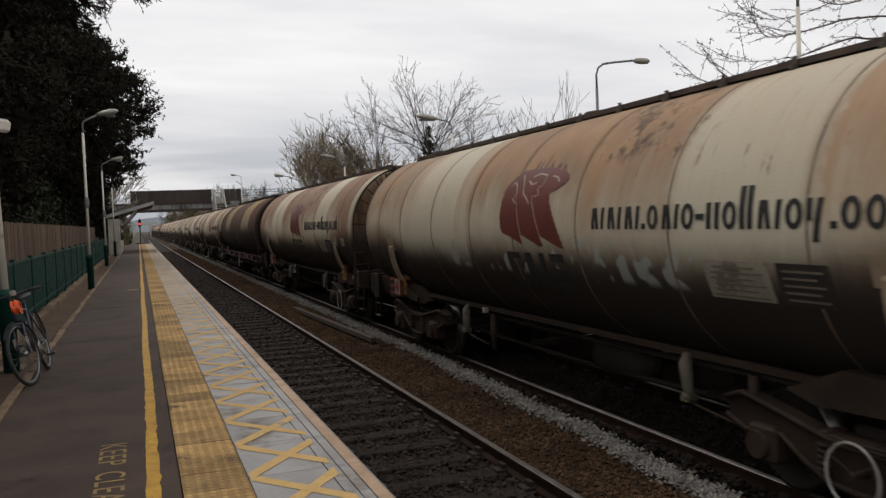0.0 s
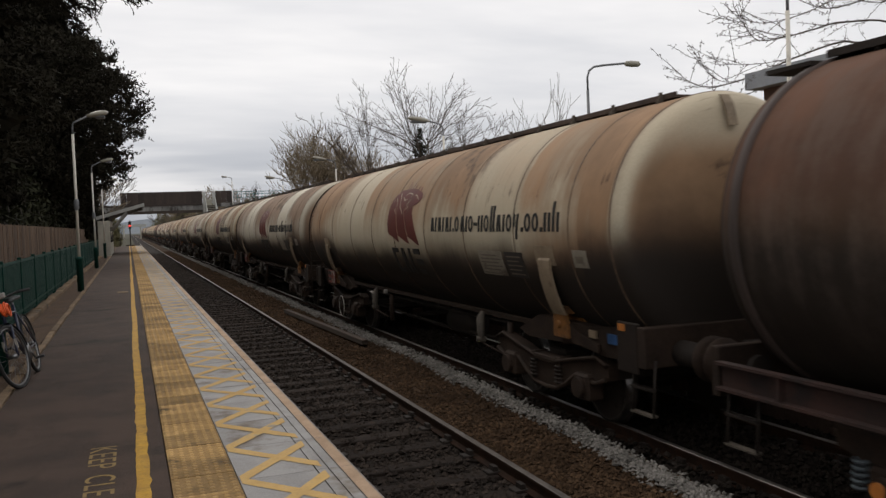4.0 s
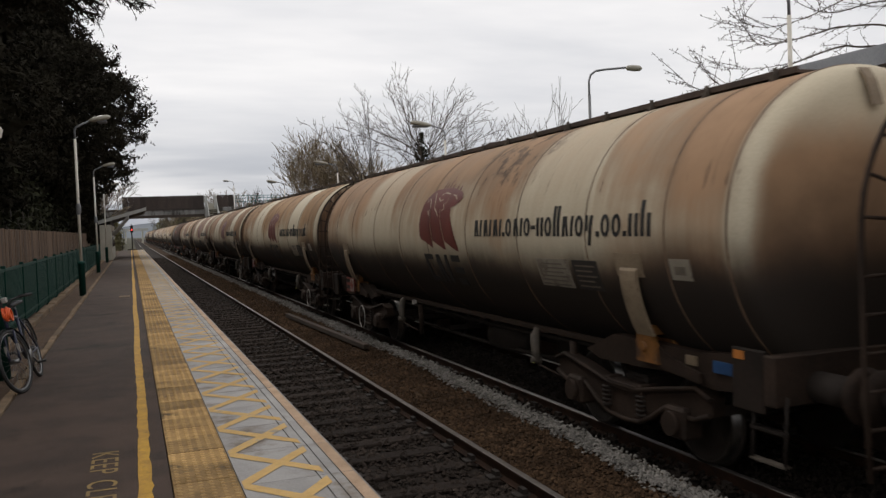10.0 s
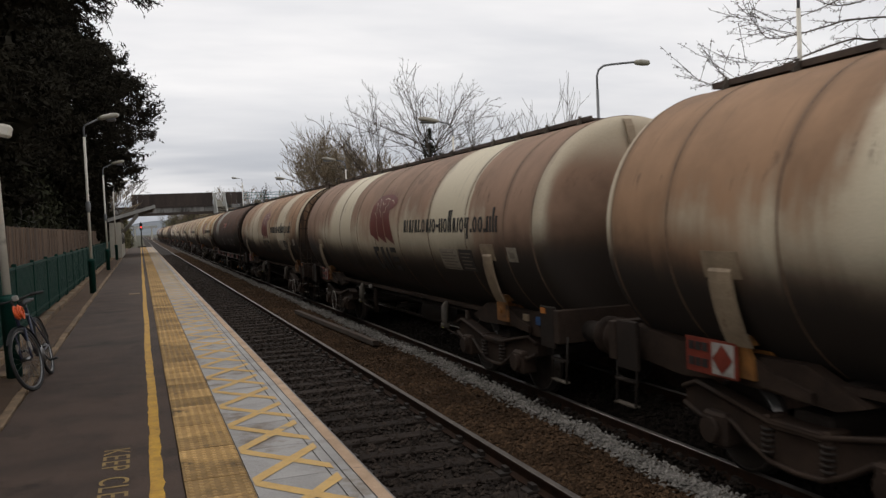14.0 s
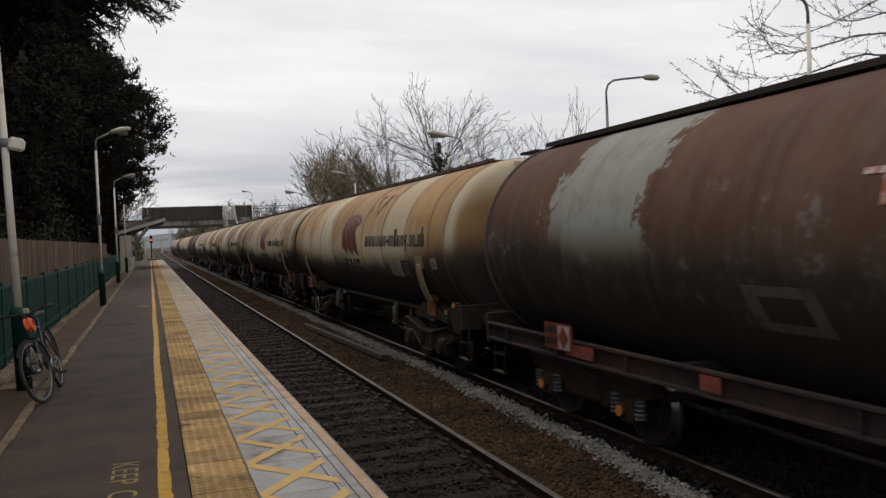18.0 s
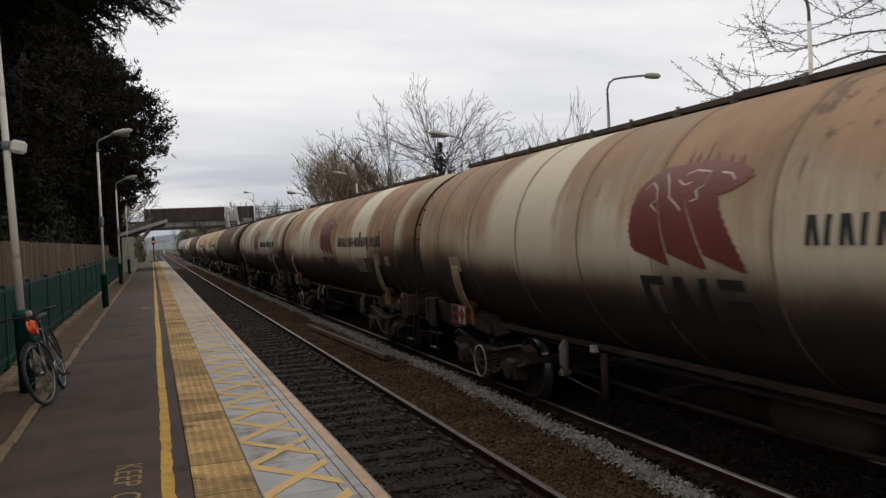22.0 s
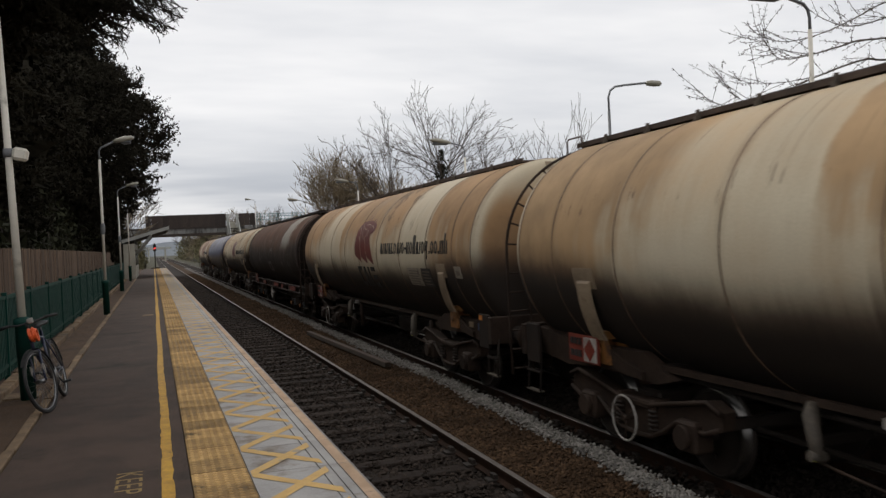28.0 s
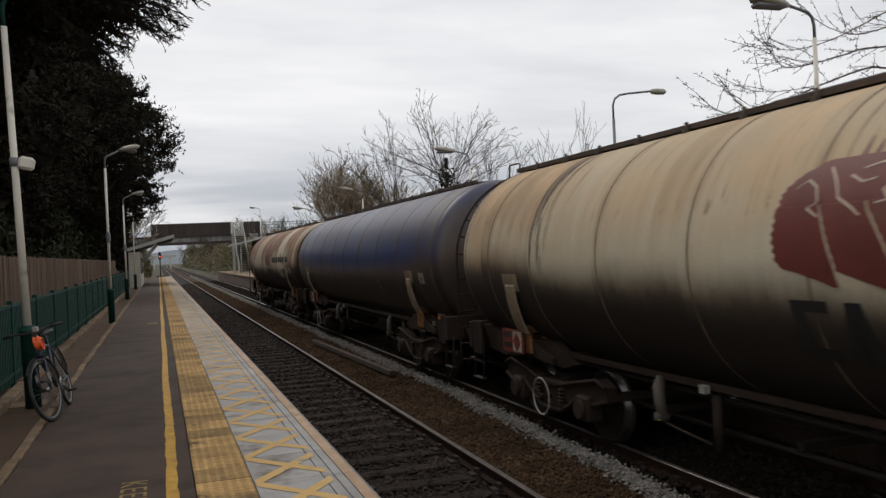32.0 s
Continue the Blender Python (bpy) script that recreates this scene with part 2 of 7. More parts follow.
    # dark runs and stains round the lids, and spilt load
    col = n.mix(n.math("MULTIPLY", n.math("MULTIPLY", n.ramp(drips, 0.58, 0.68), n.ramp(z, 0.2, 1.1)), streaks), col, (0.075, 0.045, 0.03))
    lid = n.math("MULTIPLY", n.math("MULTIPLY", stretch(-3.7, -1.6, 0.3, 0.3, 0.6), n.ramp(height, 0.66, 0.82)), n.ramp(torn, 0.50, 0.58))
    col = n.mix(n.math("MULTIPLY", lid, tops), col, (0.045, 0.032, 0.024))
    for lo, hi, amount in spills:
        pour = n.math("MULTIPLY", n.math("MULTIPLY", stretch(lo, hi, 0.2, 0.2, 0.4), n.ramp(drips, 0.47, 0.56)), n.ramp(height, -0.45, 0.1))
        col = n.mix(n.math("MULTIPLY", pour, amount), col, (0.028, 0.020, 0.015))
    # darker towards the bottom, reaching higher near the ends
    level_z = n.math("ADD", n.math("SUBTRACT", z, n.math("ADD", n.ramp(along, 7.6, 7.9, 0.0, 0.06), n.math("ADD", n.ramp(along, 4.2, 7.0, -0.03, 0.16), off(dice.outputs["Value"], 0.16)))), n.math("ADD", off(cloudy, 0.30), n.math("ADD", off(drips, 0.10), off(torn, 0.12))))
    col = n.mix(n.ramp(level_z, -0.54 + low_dark, 0.02 + low_dark, 0.92, 0.0), col, (0.074, 0.046, 0.029))
    col = n.mix(n.ramp(level_z, -0.68 + low_dark, -0.24 + low_dark, 0.96, 0.0), col, (0.029, 0.0228, 0.0185))
    if dusty:
        dust = n.math("MULTIPLY", n.ramp(n.math("ADD", n.math("MULTIPLY", runs, 0.5), n.math("MULTIPLY", torn, 0.5)), 0.44, 0.64), n.ramp(z, -1.0, 0.3, 0.35, 1.0))
        col = n.mix(n.math("MULTIPLY", dust, dusty), col, (0.125, 0.092, 0.074))
    if flakes:
        col = n.mix(n.math("MULTIPLY", chip, flakes * 0.85), col, (0.165, 0.15, 0.14))
    if end_dark:
        col = n.mix(n.math("MULTIPLY", n.ramp(n.math("ADD", along, off(cloudy, 0.05)), 7.62, 7.70), end_dark), col, (0.017, 0.0125, 0.0105))
    if scrawl:
        col = n.mix(n.math("MULTIPLY", mark, scrawl), col, (0.34, 0.35, 0.31))
    n.put(b, "Base Color", col)
    n.put(b, "Roughness", n.math("ADD", matt, n.math("MULTIPLY", film, 0.15)))
    b.inputs["Specular IOR Level"].default_value = 0.55 if matt < 0.5 else (0.12 if matt > 0.65 else 0.26)
    r = t.nodes.new("ShaderNodeBump")
    r.inputs["Distance"].default_value = 0.004
    n.put(r, "Height", n.math("ADD", n.math("MULTIPLY", runs, 0.6), n.math("MULTIPLY", fine, 0.25)))
    t.links.new(r.outputs[0], b.inputs["Normal"])
    return m


tarmac = surface("tarmac", (0.03485, 0.02248, 0.01638), (0.09209, 0.0604, 0.0445), 1.7, 0.85, 0.005, 75.0, stain=(0.02354, 0.01634, 0.01196), stain_scale=0.9, stain_at=0.55, spec=0.35)
strip_dirt = surface("trodden_edge", (0.04199, 0.024, 0.01249), (0.1143, 0.06599, 0.0348), 2.2, 0.95, 0.01, 60.0, stain=(0.03745, 0.0396, 0.0184))
kerb_stone = surface("kerb_stone", (0.09288, 0.0596, 0.03349), (0.2772, 0.1872, 0.1082), 3.0, 0.9, 0.005, 80.0, rand=0.2, stain=(0.0321, 0.02475, 0.01656))
coping = surface("coping_concrete", (0.27, 0.257, 0.244), (0.43, 0.411, 0.389), 2.6, 0.75, 0.003, 60.0, rand=0.13, stain=(0.1819, 0.1435, 0.1058), stain_scale=1.7, stain_at=0.53)
coping_edge = surface("coping_edge", (0.3382, 0.22, 0.1321), (0.5832, 0.405, 0.2722), 3.5, 0.85, 0.004, 90.0, rand=0.08, stain=(0.1926, 0.1584, 0.1196))
groove_dirt = surface("groove_dirt", (0.02, 0.02, 0.02), (0.05, 0.048, 0.045), 4.0, 0.95)
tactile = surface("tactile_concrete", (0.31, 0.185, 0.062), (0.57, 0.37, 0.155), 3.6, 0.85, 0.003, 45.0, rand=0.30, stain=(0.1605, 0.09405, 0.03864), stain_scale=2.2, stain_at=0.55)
# darker copy of the blister colours, so the gaps between blisters stand out
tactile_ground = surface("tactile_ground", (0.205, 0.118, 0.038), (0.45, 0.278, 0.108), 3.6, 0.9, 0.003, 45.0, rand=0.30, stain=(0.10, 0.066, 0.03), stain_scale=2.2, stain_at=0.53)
yellow_paint = surface("yellow_line_paint", (0.34, 0.175, 0.016), (0.64, 0.36, 0.035), 7.0, 0.7, 0.003, 60.0, stain=(0.13, 0.085, 0.035), stain_scale=9.0, stain_at=0.57)
hatch_paint = surface("hatch_paint", (0.5, 0.31, 0.105), (0.67, 0.43, 0.145), 6.0, 0.75, 0.0, 60.0, stain=(0.33, 0.28, 0.21), stain_scale=6.0, stain_at=0.54)
faded_paint = surface("faded_lettering", (0.20, 0.13, 0.05), (0.36, 0.24, 0.08), 9.0, 0.8, 0.0, 60.0, stain=(0.07, 0.06, 0.05), stain_scale=12.0, stain_at=0.55)
platform_wall = surface("platform_brick", (0.0535, 0.03564, 0.02668), (0.1498, 0.099, 0.0736), 3.0, 0.95, 0.006, 30.0)
ballast_dark = surface("fouled_ballast", (0.01526, 0.01192, 0.0097), (0.03052, 0.02323, 0.01843), 2.0, 0.9, 0.02, 22.0, spec=0.12)
ballast_brown = surface("brown_ballast", (0.03397, 0.01965, 0.01083), (0.101, 0.06136, 0.03487), 1.5, 0.95, 0.02, 24.0, island=0.45, spec=0.12)
ballast_grey = surface("new_ballast", (0.1, 0.091, 0.08), (0.26, 0.241, 0.215), 3.0, 0.9, 0.0, 40.0, island=0.35)
stone_dark = surface("oily_stones", (0.02256, 0.01743, 0.01405), (0.05415, 0.04042, 0.03213), 3.0, 0.8, 0.0, 40.0, island=0.5, spec=0.12)
# far-line bed colour, with the shade under the train put into it
train_shade_black = surface("train_shade_bed", (0.018, 0.0142, 0.0118), (0.031, 0.0245, 0.02), 3.0, 0.9, 0.004, 30.0, island=0.4, spec=0.05)
sleeper_mat = surface("oily_sleeper", (0.01831, 0.01394, 0.01141), (0.04447, 0.03272, 0.02618), 3.0, 0.85, 0.006, 30.0, stretch=(0.3, 4, 4), rand=0.3, spec=0.12)
rail_side = surface("rusty_rail", (0.01444, 0.008168, 0.00552), (0.04013, 0.02005, 0.01173), 4.0, 0.85, 0.002, 50.0, spec=0.12)
rail_top = surface("worn_rail_head", (0.13, 0.115, 0.10), (0.24, 0.215, 0.19), 6.0, 0.42, 0.0, 50.0, metal=0.7)
earth = surface("earth_and_grass", (0.0214, 0.02178, 0.0092), (0.0642, 0.05742, 0.0276), 0.5, 0.98, 0.03, 9.0, stain=(0.0963, 0.07425, 0.046), stain_scale=0.2)
grime = surface("oily_grime", (0.019, 0.0148, 0.0122), (0.034, 0.026, 0.021), 3.0, 0.7, 0.003, 30.0, spec=0.2)
brown_grime = surface("rusty_grime", (0.01559, 0.01023, 0.007598), (0.04676, 0.02922, 0.01998), 2.5, 0.75, 0.003, 30.0, spec=0.2)
steel_bright = surface("polished_tyre", (0.07, 0.066, 0.062), (0.19, 0.18, 0.17), 8.0, 0.30, 0.0, 60.0, metal=0.95)
white_worn = surface("worn_white_paint", (0.19, 0.175, 0.155), (0.40, 0.37, 0.335), 5.0, 0.6, 0.0, 60.0, stain=(0.12, 0.09, 0.07), stain_scale=6.0)
dusty_pale = surface("dusty_pale_paint", (0.04125, 0.033, 0.0255), (0.1125, 0.0915, 0.069), 5.0, 0.75, 0.0, 50.0, stain=(0.04, 0.03, 0.022), stain_scale=5.0)
spring_grey = surface("dull_blue_grey_spring", (0.045, 0.055, 0.062), (0.10, 0.118, 0.13), 5.0, 0.6)
strap_cream = surface("dirty_cream_strap", (0.138, 0.09811, 0.06035), (0.3313, 0.2495, 0.1622), 2.5, 0.65, 0.0, 60.0, stain=(0.107, 0.06435, 0.0368), stain_scale=2.5)
orange_rust = surface("orange_bracket_paint", (0.10, 0.042, 0.012), (0.30, 0.125, 0.028), 4.0, 0.6, 0.0, 40.0, stain=(0.06, 0.03, 0.018), stain_scale=3.5, stain_at=0.5)
red_sign = surface("orange_red_sign", (0.104, 0.0165, 0.00975), (0.216, 0.03375, 0.0165), 5.0, 0.5, 0.0, 60.0, stain=(0.12, 0.05, 0.03), stain_scale=5.0)
blue_plate = surface("blue_plate", (0.01625, 0.0455, 0.1105), (0.0325, 0.0975, 0.234), 5.0, 0.5)
amber_plate = surface("amber_plate", (0.36, 0.12, 0.025), (0.52, 0.19, 0.04), 5.0, 0.5, stain=(0.15, 0.08, 0.03), stain_scale=7.0)
yellow_dot = surface("yellow_green_mark", (0.45, 0.45, 0.05), (0.6, 0.6, 0.1), 5.0, 0.5)
solebar_red = surface("faded_red_solebar", (0.016, 0.0095, 0.0075), (0.056, 0.021, 0.014), 1.6, 0.75, 0.003, 30.0, stain=(0.010, 0.008, 0.007), stain_scale=1.2, stain_at=0.46)
lettering_black = surface("black_lettering", (0.012, 0.012, 0.012), (0.03, 0.028, 0.026), 6.0, 0.55)
lettering_faint = surface("sooty_lettering", (0.010, 0.010, 0.010), (0.022, 0.02, 0.018), 6.0, 0.6)
emblem_red = surface("dull_red_emblem", (0.098, 0.0175, 0.0125), (0.155, 0.03, 0.02), 2.5, 0.55, 0.0, 60.0, stain=(0.10, 0.045, 0.03), stain_scale=1.6)
emblem_line = surface("cream_emblem_line", (0.36, 0.27, 0.19), (0.55, 0.45, 0.34), 3.0, 0.6)
paper_white = surface("notice_white", (0.20, 0.17, 0.13), (0.36, 0.32, 0.25), 3.0, 0.6, stain=(0.12, 0.09, 0.065), stain_scale=3.0, stain_at=0.5)
notice_ink = surface("faded_notice_ink", (0.11, 0.09, 0.068), (0.19, 0.155, 0.115), 6.0, 0.6)
notice_black = surface("sooty_black_panel", (0.018, 0.015, 0.013), (0.035, 0.029, 0.024), 5.0, 0.6)
green_paint = surface("green_fence_paint", (0.0039, 0.0324, 0.0252), (0.0078, 0.0552, 0.042), 3.0, 0.6, 0.0, 40.0, spec=0.2)
fence_wood = surface("weathered_fence_wood", (0.05477, 0.03171, 0.01735), (0.1565, 0.09345, 0.05349), 2.0, 0.9, 0.003, 40.0, stretch=(1, 6, 0.4), rand=0.3)
lamp_white = surface("white_lamp_post", (0.58, 0.54, 0.46), (0.74, 0.70, 0.61), 2.0, 0.5, 0.0, 60.0, stain=(0.3, 0.27, 0.22), stain_scale=2.5)
lamp_grey = surface("grey_lamp_steel", (0.10, 0.105, 0.11), (0.20, 0.20, 0.205), 2.0, 0.5, 0.0, 60.0)
lamp_lens = surface("lamp_lens", (0.248, 0.228, 0.176), (0.341, 0.318, 0.253), 4.0, 0.25)


# ---- mesh helpers ----
def mesh_of(name, bm):
    me = bpy.data.meshes.new(name)
    bm.to_mesh(me)
    bm.free()
    return me


def smooth(me, on=True):
    me.polygons.foreach_set("use_smooth", [on] * len(me.polygons))
    return me


def box(bm, x0, x1, y0, y1, z0, z1, bevel=0.0):
    vs = [bm.verts.new((x, y, z)) for z in (z0, z1) for y in (y0, y1) for x in (x0, x1)]
    fs = [bm.faces.new([vs[i] for i in q]) for q in ((0, 2, 3, 1), (4, 5, 7, 6), (0, 1, 5, 4), (2, 6, 7, 3), (0, 4, 6, 2), (1, 3, 7, 5))]
    if bevel:
        bmesh.ops.bevel(bm, geom=list({e for f in fs for e in f.edges}), offset=bevel, segments=1, affect="EDGES")


def tube(bm, a, b, r, n=10, r2=None, caps=True):
    """A round bar from a to b."""
    a, b = Vector(a), Vector(b)
    d = b - a
    q = d.to_track_quat("Z", "Y")
    r2 = r if r2 is None else r2
    rings = []
    for p, rr in ((a, r), (b, r2)):
        rings.append([bm.verts.new(p + q @ Vector((rr * math.cos(i * math.tau / n), rr * math.sin(i * math.tau / n), 0))) for i in range(n)])
    for i in range(n):
        bm.faces.new((rings[0][i], rings[0][(i + 1) % n], rings[1][(i + 1) % n], rings[1][i])).smooth = True
    if caps:
        bm.faces.new(rings[0][::-1])
        bm.faces.new(rings[1])


def path_tube(bm, pts, r, n=8):
    """A bent round bar through the points."""
    pts = [Vector(p) for p in pts]
    rings = []
    for i, p in enumerate(pts):
        d = (pts[min(i + 1, len(pts) - 1)] - pts[max(i - 1, 0)]).normalized()
        q = d.to_track_quat("Z", "Y")
        rr = r[i] if isinstance(r, (list, tuple)) else r
        rings.append([bm.verts.new(p + q @ Vector((rr * math.cos(k * math.tau / n), rr * math.sin(k * math.tau / n), 0))) for k in range(n)])
    for r0, r1 in zip(rings, rings[1:]):
        off = min(range(n), key=lambda o: sum((r0[k].co - r1[(k + o) % n].co).length for k in range(0, n, 2)))
        for k in range(n):
            bm.faces.new((r0[k], r0[(k + 1) % n], r1[(k + 1 + off) % n], r1[(k + off) % n])).smooth = True
    bm.faces.new(rings[0][::-1])
    bm.faces.new(rings[-1])


def lathe(bm, profile, axis="Y", n=32, at=(0, 0, 0)):
    """Profile points (radius, along) turned round an axis through at."""
    rings = []
    for r, h in profile:
        ring = []
        for i in range(n):
            c, s = math.cos(i * math.tau / n) * r, math.sin(i * math.tau / n) * r
            p = {"Y": (c, h, s), "X": (h, c, s), "Z": (c, s, h)}[axis]
            ring.append(bm.verts.new(Vector(p) + Vector(at)))
        rings.append(ring)
    for r0, r1 in zip(rings, rings[1:]):
        for i in range(n):
            bm.faces.new((r0[i], r0[(i + 1) % n], r1[(i + 1) % n], r1[i])).smooth = True
    for ring in (rings[0], rings[-1]):
        bm.faces.new(ring)


def plate(bm, outline, x0, x1):
    """An outline in the y-z plane, made thick from x0 to x1."""
    a = [bm.verts.new((x0, y, z)) for y, z in outline]
    b = [bm.verts.new((x1, y, z)) for y, z in outline]
    bm.faces.new(a)
    bm.faces.new(b[::-1])
    k = len(outline)
    for i in range(k):
        bm.faces.new((a[i], b[i], b[(i + 1) % k], a[(i + 1) % k]))


def ring_torus(bm, at, r, wire, axis="X", n=28, m=6):
    rings = []
    for i in range(n):
        a = i * math.tau / n
        ring = []
        for j in range(m):
            b = j * math.tau / m
            rr = r + wire * math.cos(b)
            h = wire * math.sin(b)
            c, s = rr * math.cos(a), rr * math.sin(a)
            p = {"Y": (c, h, s), "X": (h, c, s), "Z": (c, s, h)}[axis]
            ring.append(bm.verts.new(Vector(p) + Vector(at)))
        rings.append(ring)
    for i in range(n):
        r0, r1 = rings[i], rings[(i + 1) % n]
        for j in range(m):
            bm.faces.new((r0[j], r0[(j + 1) % m], r1[(j + 1) % m], r1[j])).smooth = True


def place(name, data, material, parent=None, label="", at=None):
    """A mesh (or a bmesh) as one object, under its thing where one is given."""
    if isinstance(data, bmesh.types.BMesh):
        bmesh.ops.recalc_face_normals(data, faces=data.faces)
        data = mesh_of(name, data)
    if material is not None and not data.materials:
        for m in material if isinstance(material, (list, tuple)) else (material,):
            data.materials.append(m)
    ob = new(name, data)
    if at is not None:
        ob.matrix_basis = at
    if parent is not None:
        ob.parent = parent
    if label:
        tagged(ob, label)
    return ob


def part(name, bm, material, parent, label="", at=None):
    return place(name, bm, material, parent, label, at)


def thing(name, label, category, group="", at=None):
    ob = new(name)
    ob.empty_display_size = 0.3
    if at is not None:
        ob.matrix_basis = at
    return tagged(ob, label, category, group)


def solid(name, boxes, material, label, bevel=0.0, parent=None, kind="structure"):
    bm = bmesh.new()
    for b in boxes:
        box(bm, *b, bevel)
    return tagged(place(name, bm, material, parent), label, kind=kind)


def cloud_mesh(name, verts, faces, material, label="", parent=None, kind=""):
    me = bpy.data.meshes.new(name)
    me.from_pydata(verts, [], faces)
    me.update()
    me.materials.append(material)
    ob = new(name, me)
    if parent is not None:
        ob.parent = parent
    return tagged(ob, label, kind=kind)


# ---- large structure ----
RAIL = -0.93
EDGE, TAC0, TAC1 = 1.305, 0.177, 0.578
NEAR_LINE, FAR_LINE = 2.805, 6.15
PITCH = 0.812
P_FROM, P_TO = -26.0, 101.5

bm = bmesh.new()
n = 1600.0
vs = [bm.verts.new(p) for p in ((-n, -n, -1.16), (n, -n, -1.16), (n, n, -1.16), (-n, n, -1.16))]
bm.faces.new(vs)
tagged(place("ground", bm, earth), "rough earth and winter grass round the railway", kind="structure")
solid("trackbed", [(1.0, 7.9, -420, 700, -1.3, -1.135)], ballast_dark, "black oily trackbed under both lines")
solid("platform", [(-2.75, 0.60, P_FROM, P_TO, -1.2, -0.06), (0.60, EDGE - 0.12, P_FROM, P_TO, -1.2, -0.075)], platform_wall, "dark brick platform body beside the track")
solid("platform_surface", [(-1.18, TAC0 - 0.006, P_FROM, P_TO, -0.059, 0.0)], tarmac, "worn grey tarmac platform surface")
solid("platform_back_strip", [(-1.90, -1.30, P_FROM, P_TO, -0.059, -0.012)], strip_dirt, "trodden dirt strip at the back of the platform")
solid("bank", [(-420, -2.76, -420, 420, -1.3, -0.03)], earth, "grassy ground behind the platform fence")
solid("far_platform", [(7.68, 11.6, -30, 121, -1.2, -0.08)], platform_wall, "dark brick body of the far platform")
solid("far_platform_surface", [(7.60, 11.6, -30, 121, -0.079, 0.0)], kerb_stone, "worn pale surface of the far platform")
solid("far_bank", [(11.62, 420, -420, 420, -1.3, -0.03)], earth, "grassy ground behind the far platform")


# ---- tracks ----
def rail_mesh(name, y0, y1):
    bm = bmesh.new()
    prof = [(-0.07, -0.16), (0.07, -0.16), (0.07, -0.147), (0.012, -0.125), (0.012, -0.045), (0.035, -0.035), (0.035, -0.008), (0.027, 0.0), (-0.027, 0.0), (-0.035, -0.008), (-0.035, -0.035), (-0.012, -0.045), (-0.012, -0.125), (-0.07, -0.147)]
    a = [bm.verts.new((x, y0, z)) for x, z in prof]
    b = [bm.verts.new((x, y1, z)) for x, z in prof]
    for i in range(len(prof)):
        f = bm.faces.new((a[i], a[(i + 1) % len(prof)], b[(i + 1) % len(prof)], b[i]))
        f.material_index = 1 if 6 <= i <= 8 else 0
    bm.faces.new(a[::-1]), bm.faces.new(b)
    bmesh.ops.recalc_face_normals(bm, faces=bm.faces)
    me = mesh_of(name, bm)
    me.materials.append(rail_side), me.materials.append(rail_top)
    return me


RAIL_MESH = rail_mesh("rail", -420, 700)
for line in (NEAR_LINE, FAR_LINE):
    for s in (-0.7525, 0.7525):
        tagged(place("rail", RAIL_MESH, None, at=pose(line + s, 0, RAIL)), "steel running rail with a worn shiny head", kind="structure")


# ---- tank wagons ----
TR, TZ = 1.47, 2.34          # radius of the tank; height of its axis above the rail
CYL, DOME = 7.62, 0.40       # half length of the straight part; depth of the dished ends
SHARED = {}


def once(key, make):
    """Builds a mesh the first time and shares it afterwards."""
    if key not in SHARED:
        bm = bmesh.new()
        mats = make(bm)
        bmesh.ops.recalc_face_normals(bm, faces=bm.faces)
        me = mesh_of(key, bm)
        for m in mats if isinstance(mats, (list, tuple)) else (mats,):
            me.materials.append(m)
        SHARED[key] = me
    return SHARED[key]


def tank_profile(knuckle=0.26):
    prof = [(0.001, -CYL - DOME)]
    for i in range(1, 8):
        a = i / 8
        r = TR - knuckle
        prof.append((r * a, -CYL - DOME + (DOME - knuckle * 0.82) * a * a))
    for i in range(0, 7):
        b = math.radians(90 * i / 6)
        prof.append((TR - knuckle + knuckle * math.sin(b), -CYL + knuckle * 0.18 - knuckle * math.cos(b)))
    prof += [(TR, -3.5), (TR, 0.0)]
    return prof + [(r, -h) for r, h in prof[-2::-1]]


def tank_mesh(name, material):
    bm = bmesh.new()
    lathe(bm, tank_profile(), "Y", 72)
    bmesh.ops.recalc_face_normals(bm, faces=bm.faces)
    me = mesh_of(name, bm)
    me.materials.append(material)
    return me


def skin(z, lift):
    r = TR + lift
    return -math.sqrt(max(r * r - z * z, 0.01))


def patch(bm, y0, y1, z0, z1, lift=0.008, slant=0.0, rows=4):
    """A thin piece laid on the near side of the tank; slant shifts its top along y."""
    cols = []
    for i in range(rows + 1):
        z = z0 + (z1 - z0) * i / rows
        dy = slant * i / rows
        cols.append([bm.verts.new((skin(z, l), y, z)) for l, y in ((0.0, y0 + dy), (lift, y0 + dy), (lift, y1 + dy), (0.0, y1 + dy))])
    for a, b in zip(cols, cols[1:]):
        for i in range(3):
            bm.faces.new((a[i], a[i + 1], b[i + 1], b[i]))
    bm.faces.new(cols[0]), bm.faces.new(cols[-1][::-1])


def seam(bm):
    lathe(bm, [(TR - 0.01, -0.015), (TR + 0.005, -0.008), (TR + 0.005, 0.008), (TR - 0.01, 0.015)], "Y", 72)
    return seam_grime


seam_grime = surface("seam_grime", (0.04815, 0.02673, 0.01564), (0.214, 0.1337, 0.0782), 2.2, 0.7, 0.0, 30.0, stain=(0.0321, 0.0198, 0.0138), stain_scale=1.5)
seam_brown = surface("brown_seam", (0.03, 0.02, 0.016), (0.07, 0.045, 0.036), 1.2, 0.7)


EMBLEM_Z = (-0.22, -0.02, 0.18, 0.35, 0.47)
EMBLEM_EDGES = ((0.02, 0.37, 0.42, 0.40, 0.37), (-0.30, -0.24, -0.16, -0.10, -0.06), (-0.88, -0.78, -0.66, -0.55, -0.50), (-1.42, -1.30, -1.16, -1.04, -1.0))


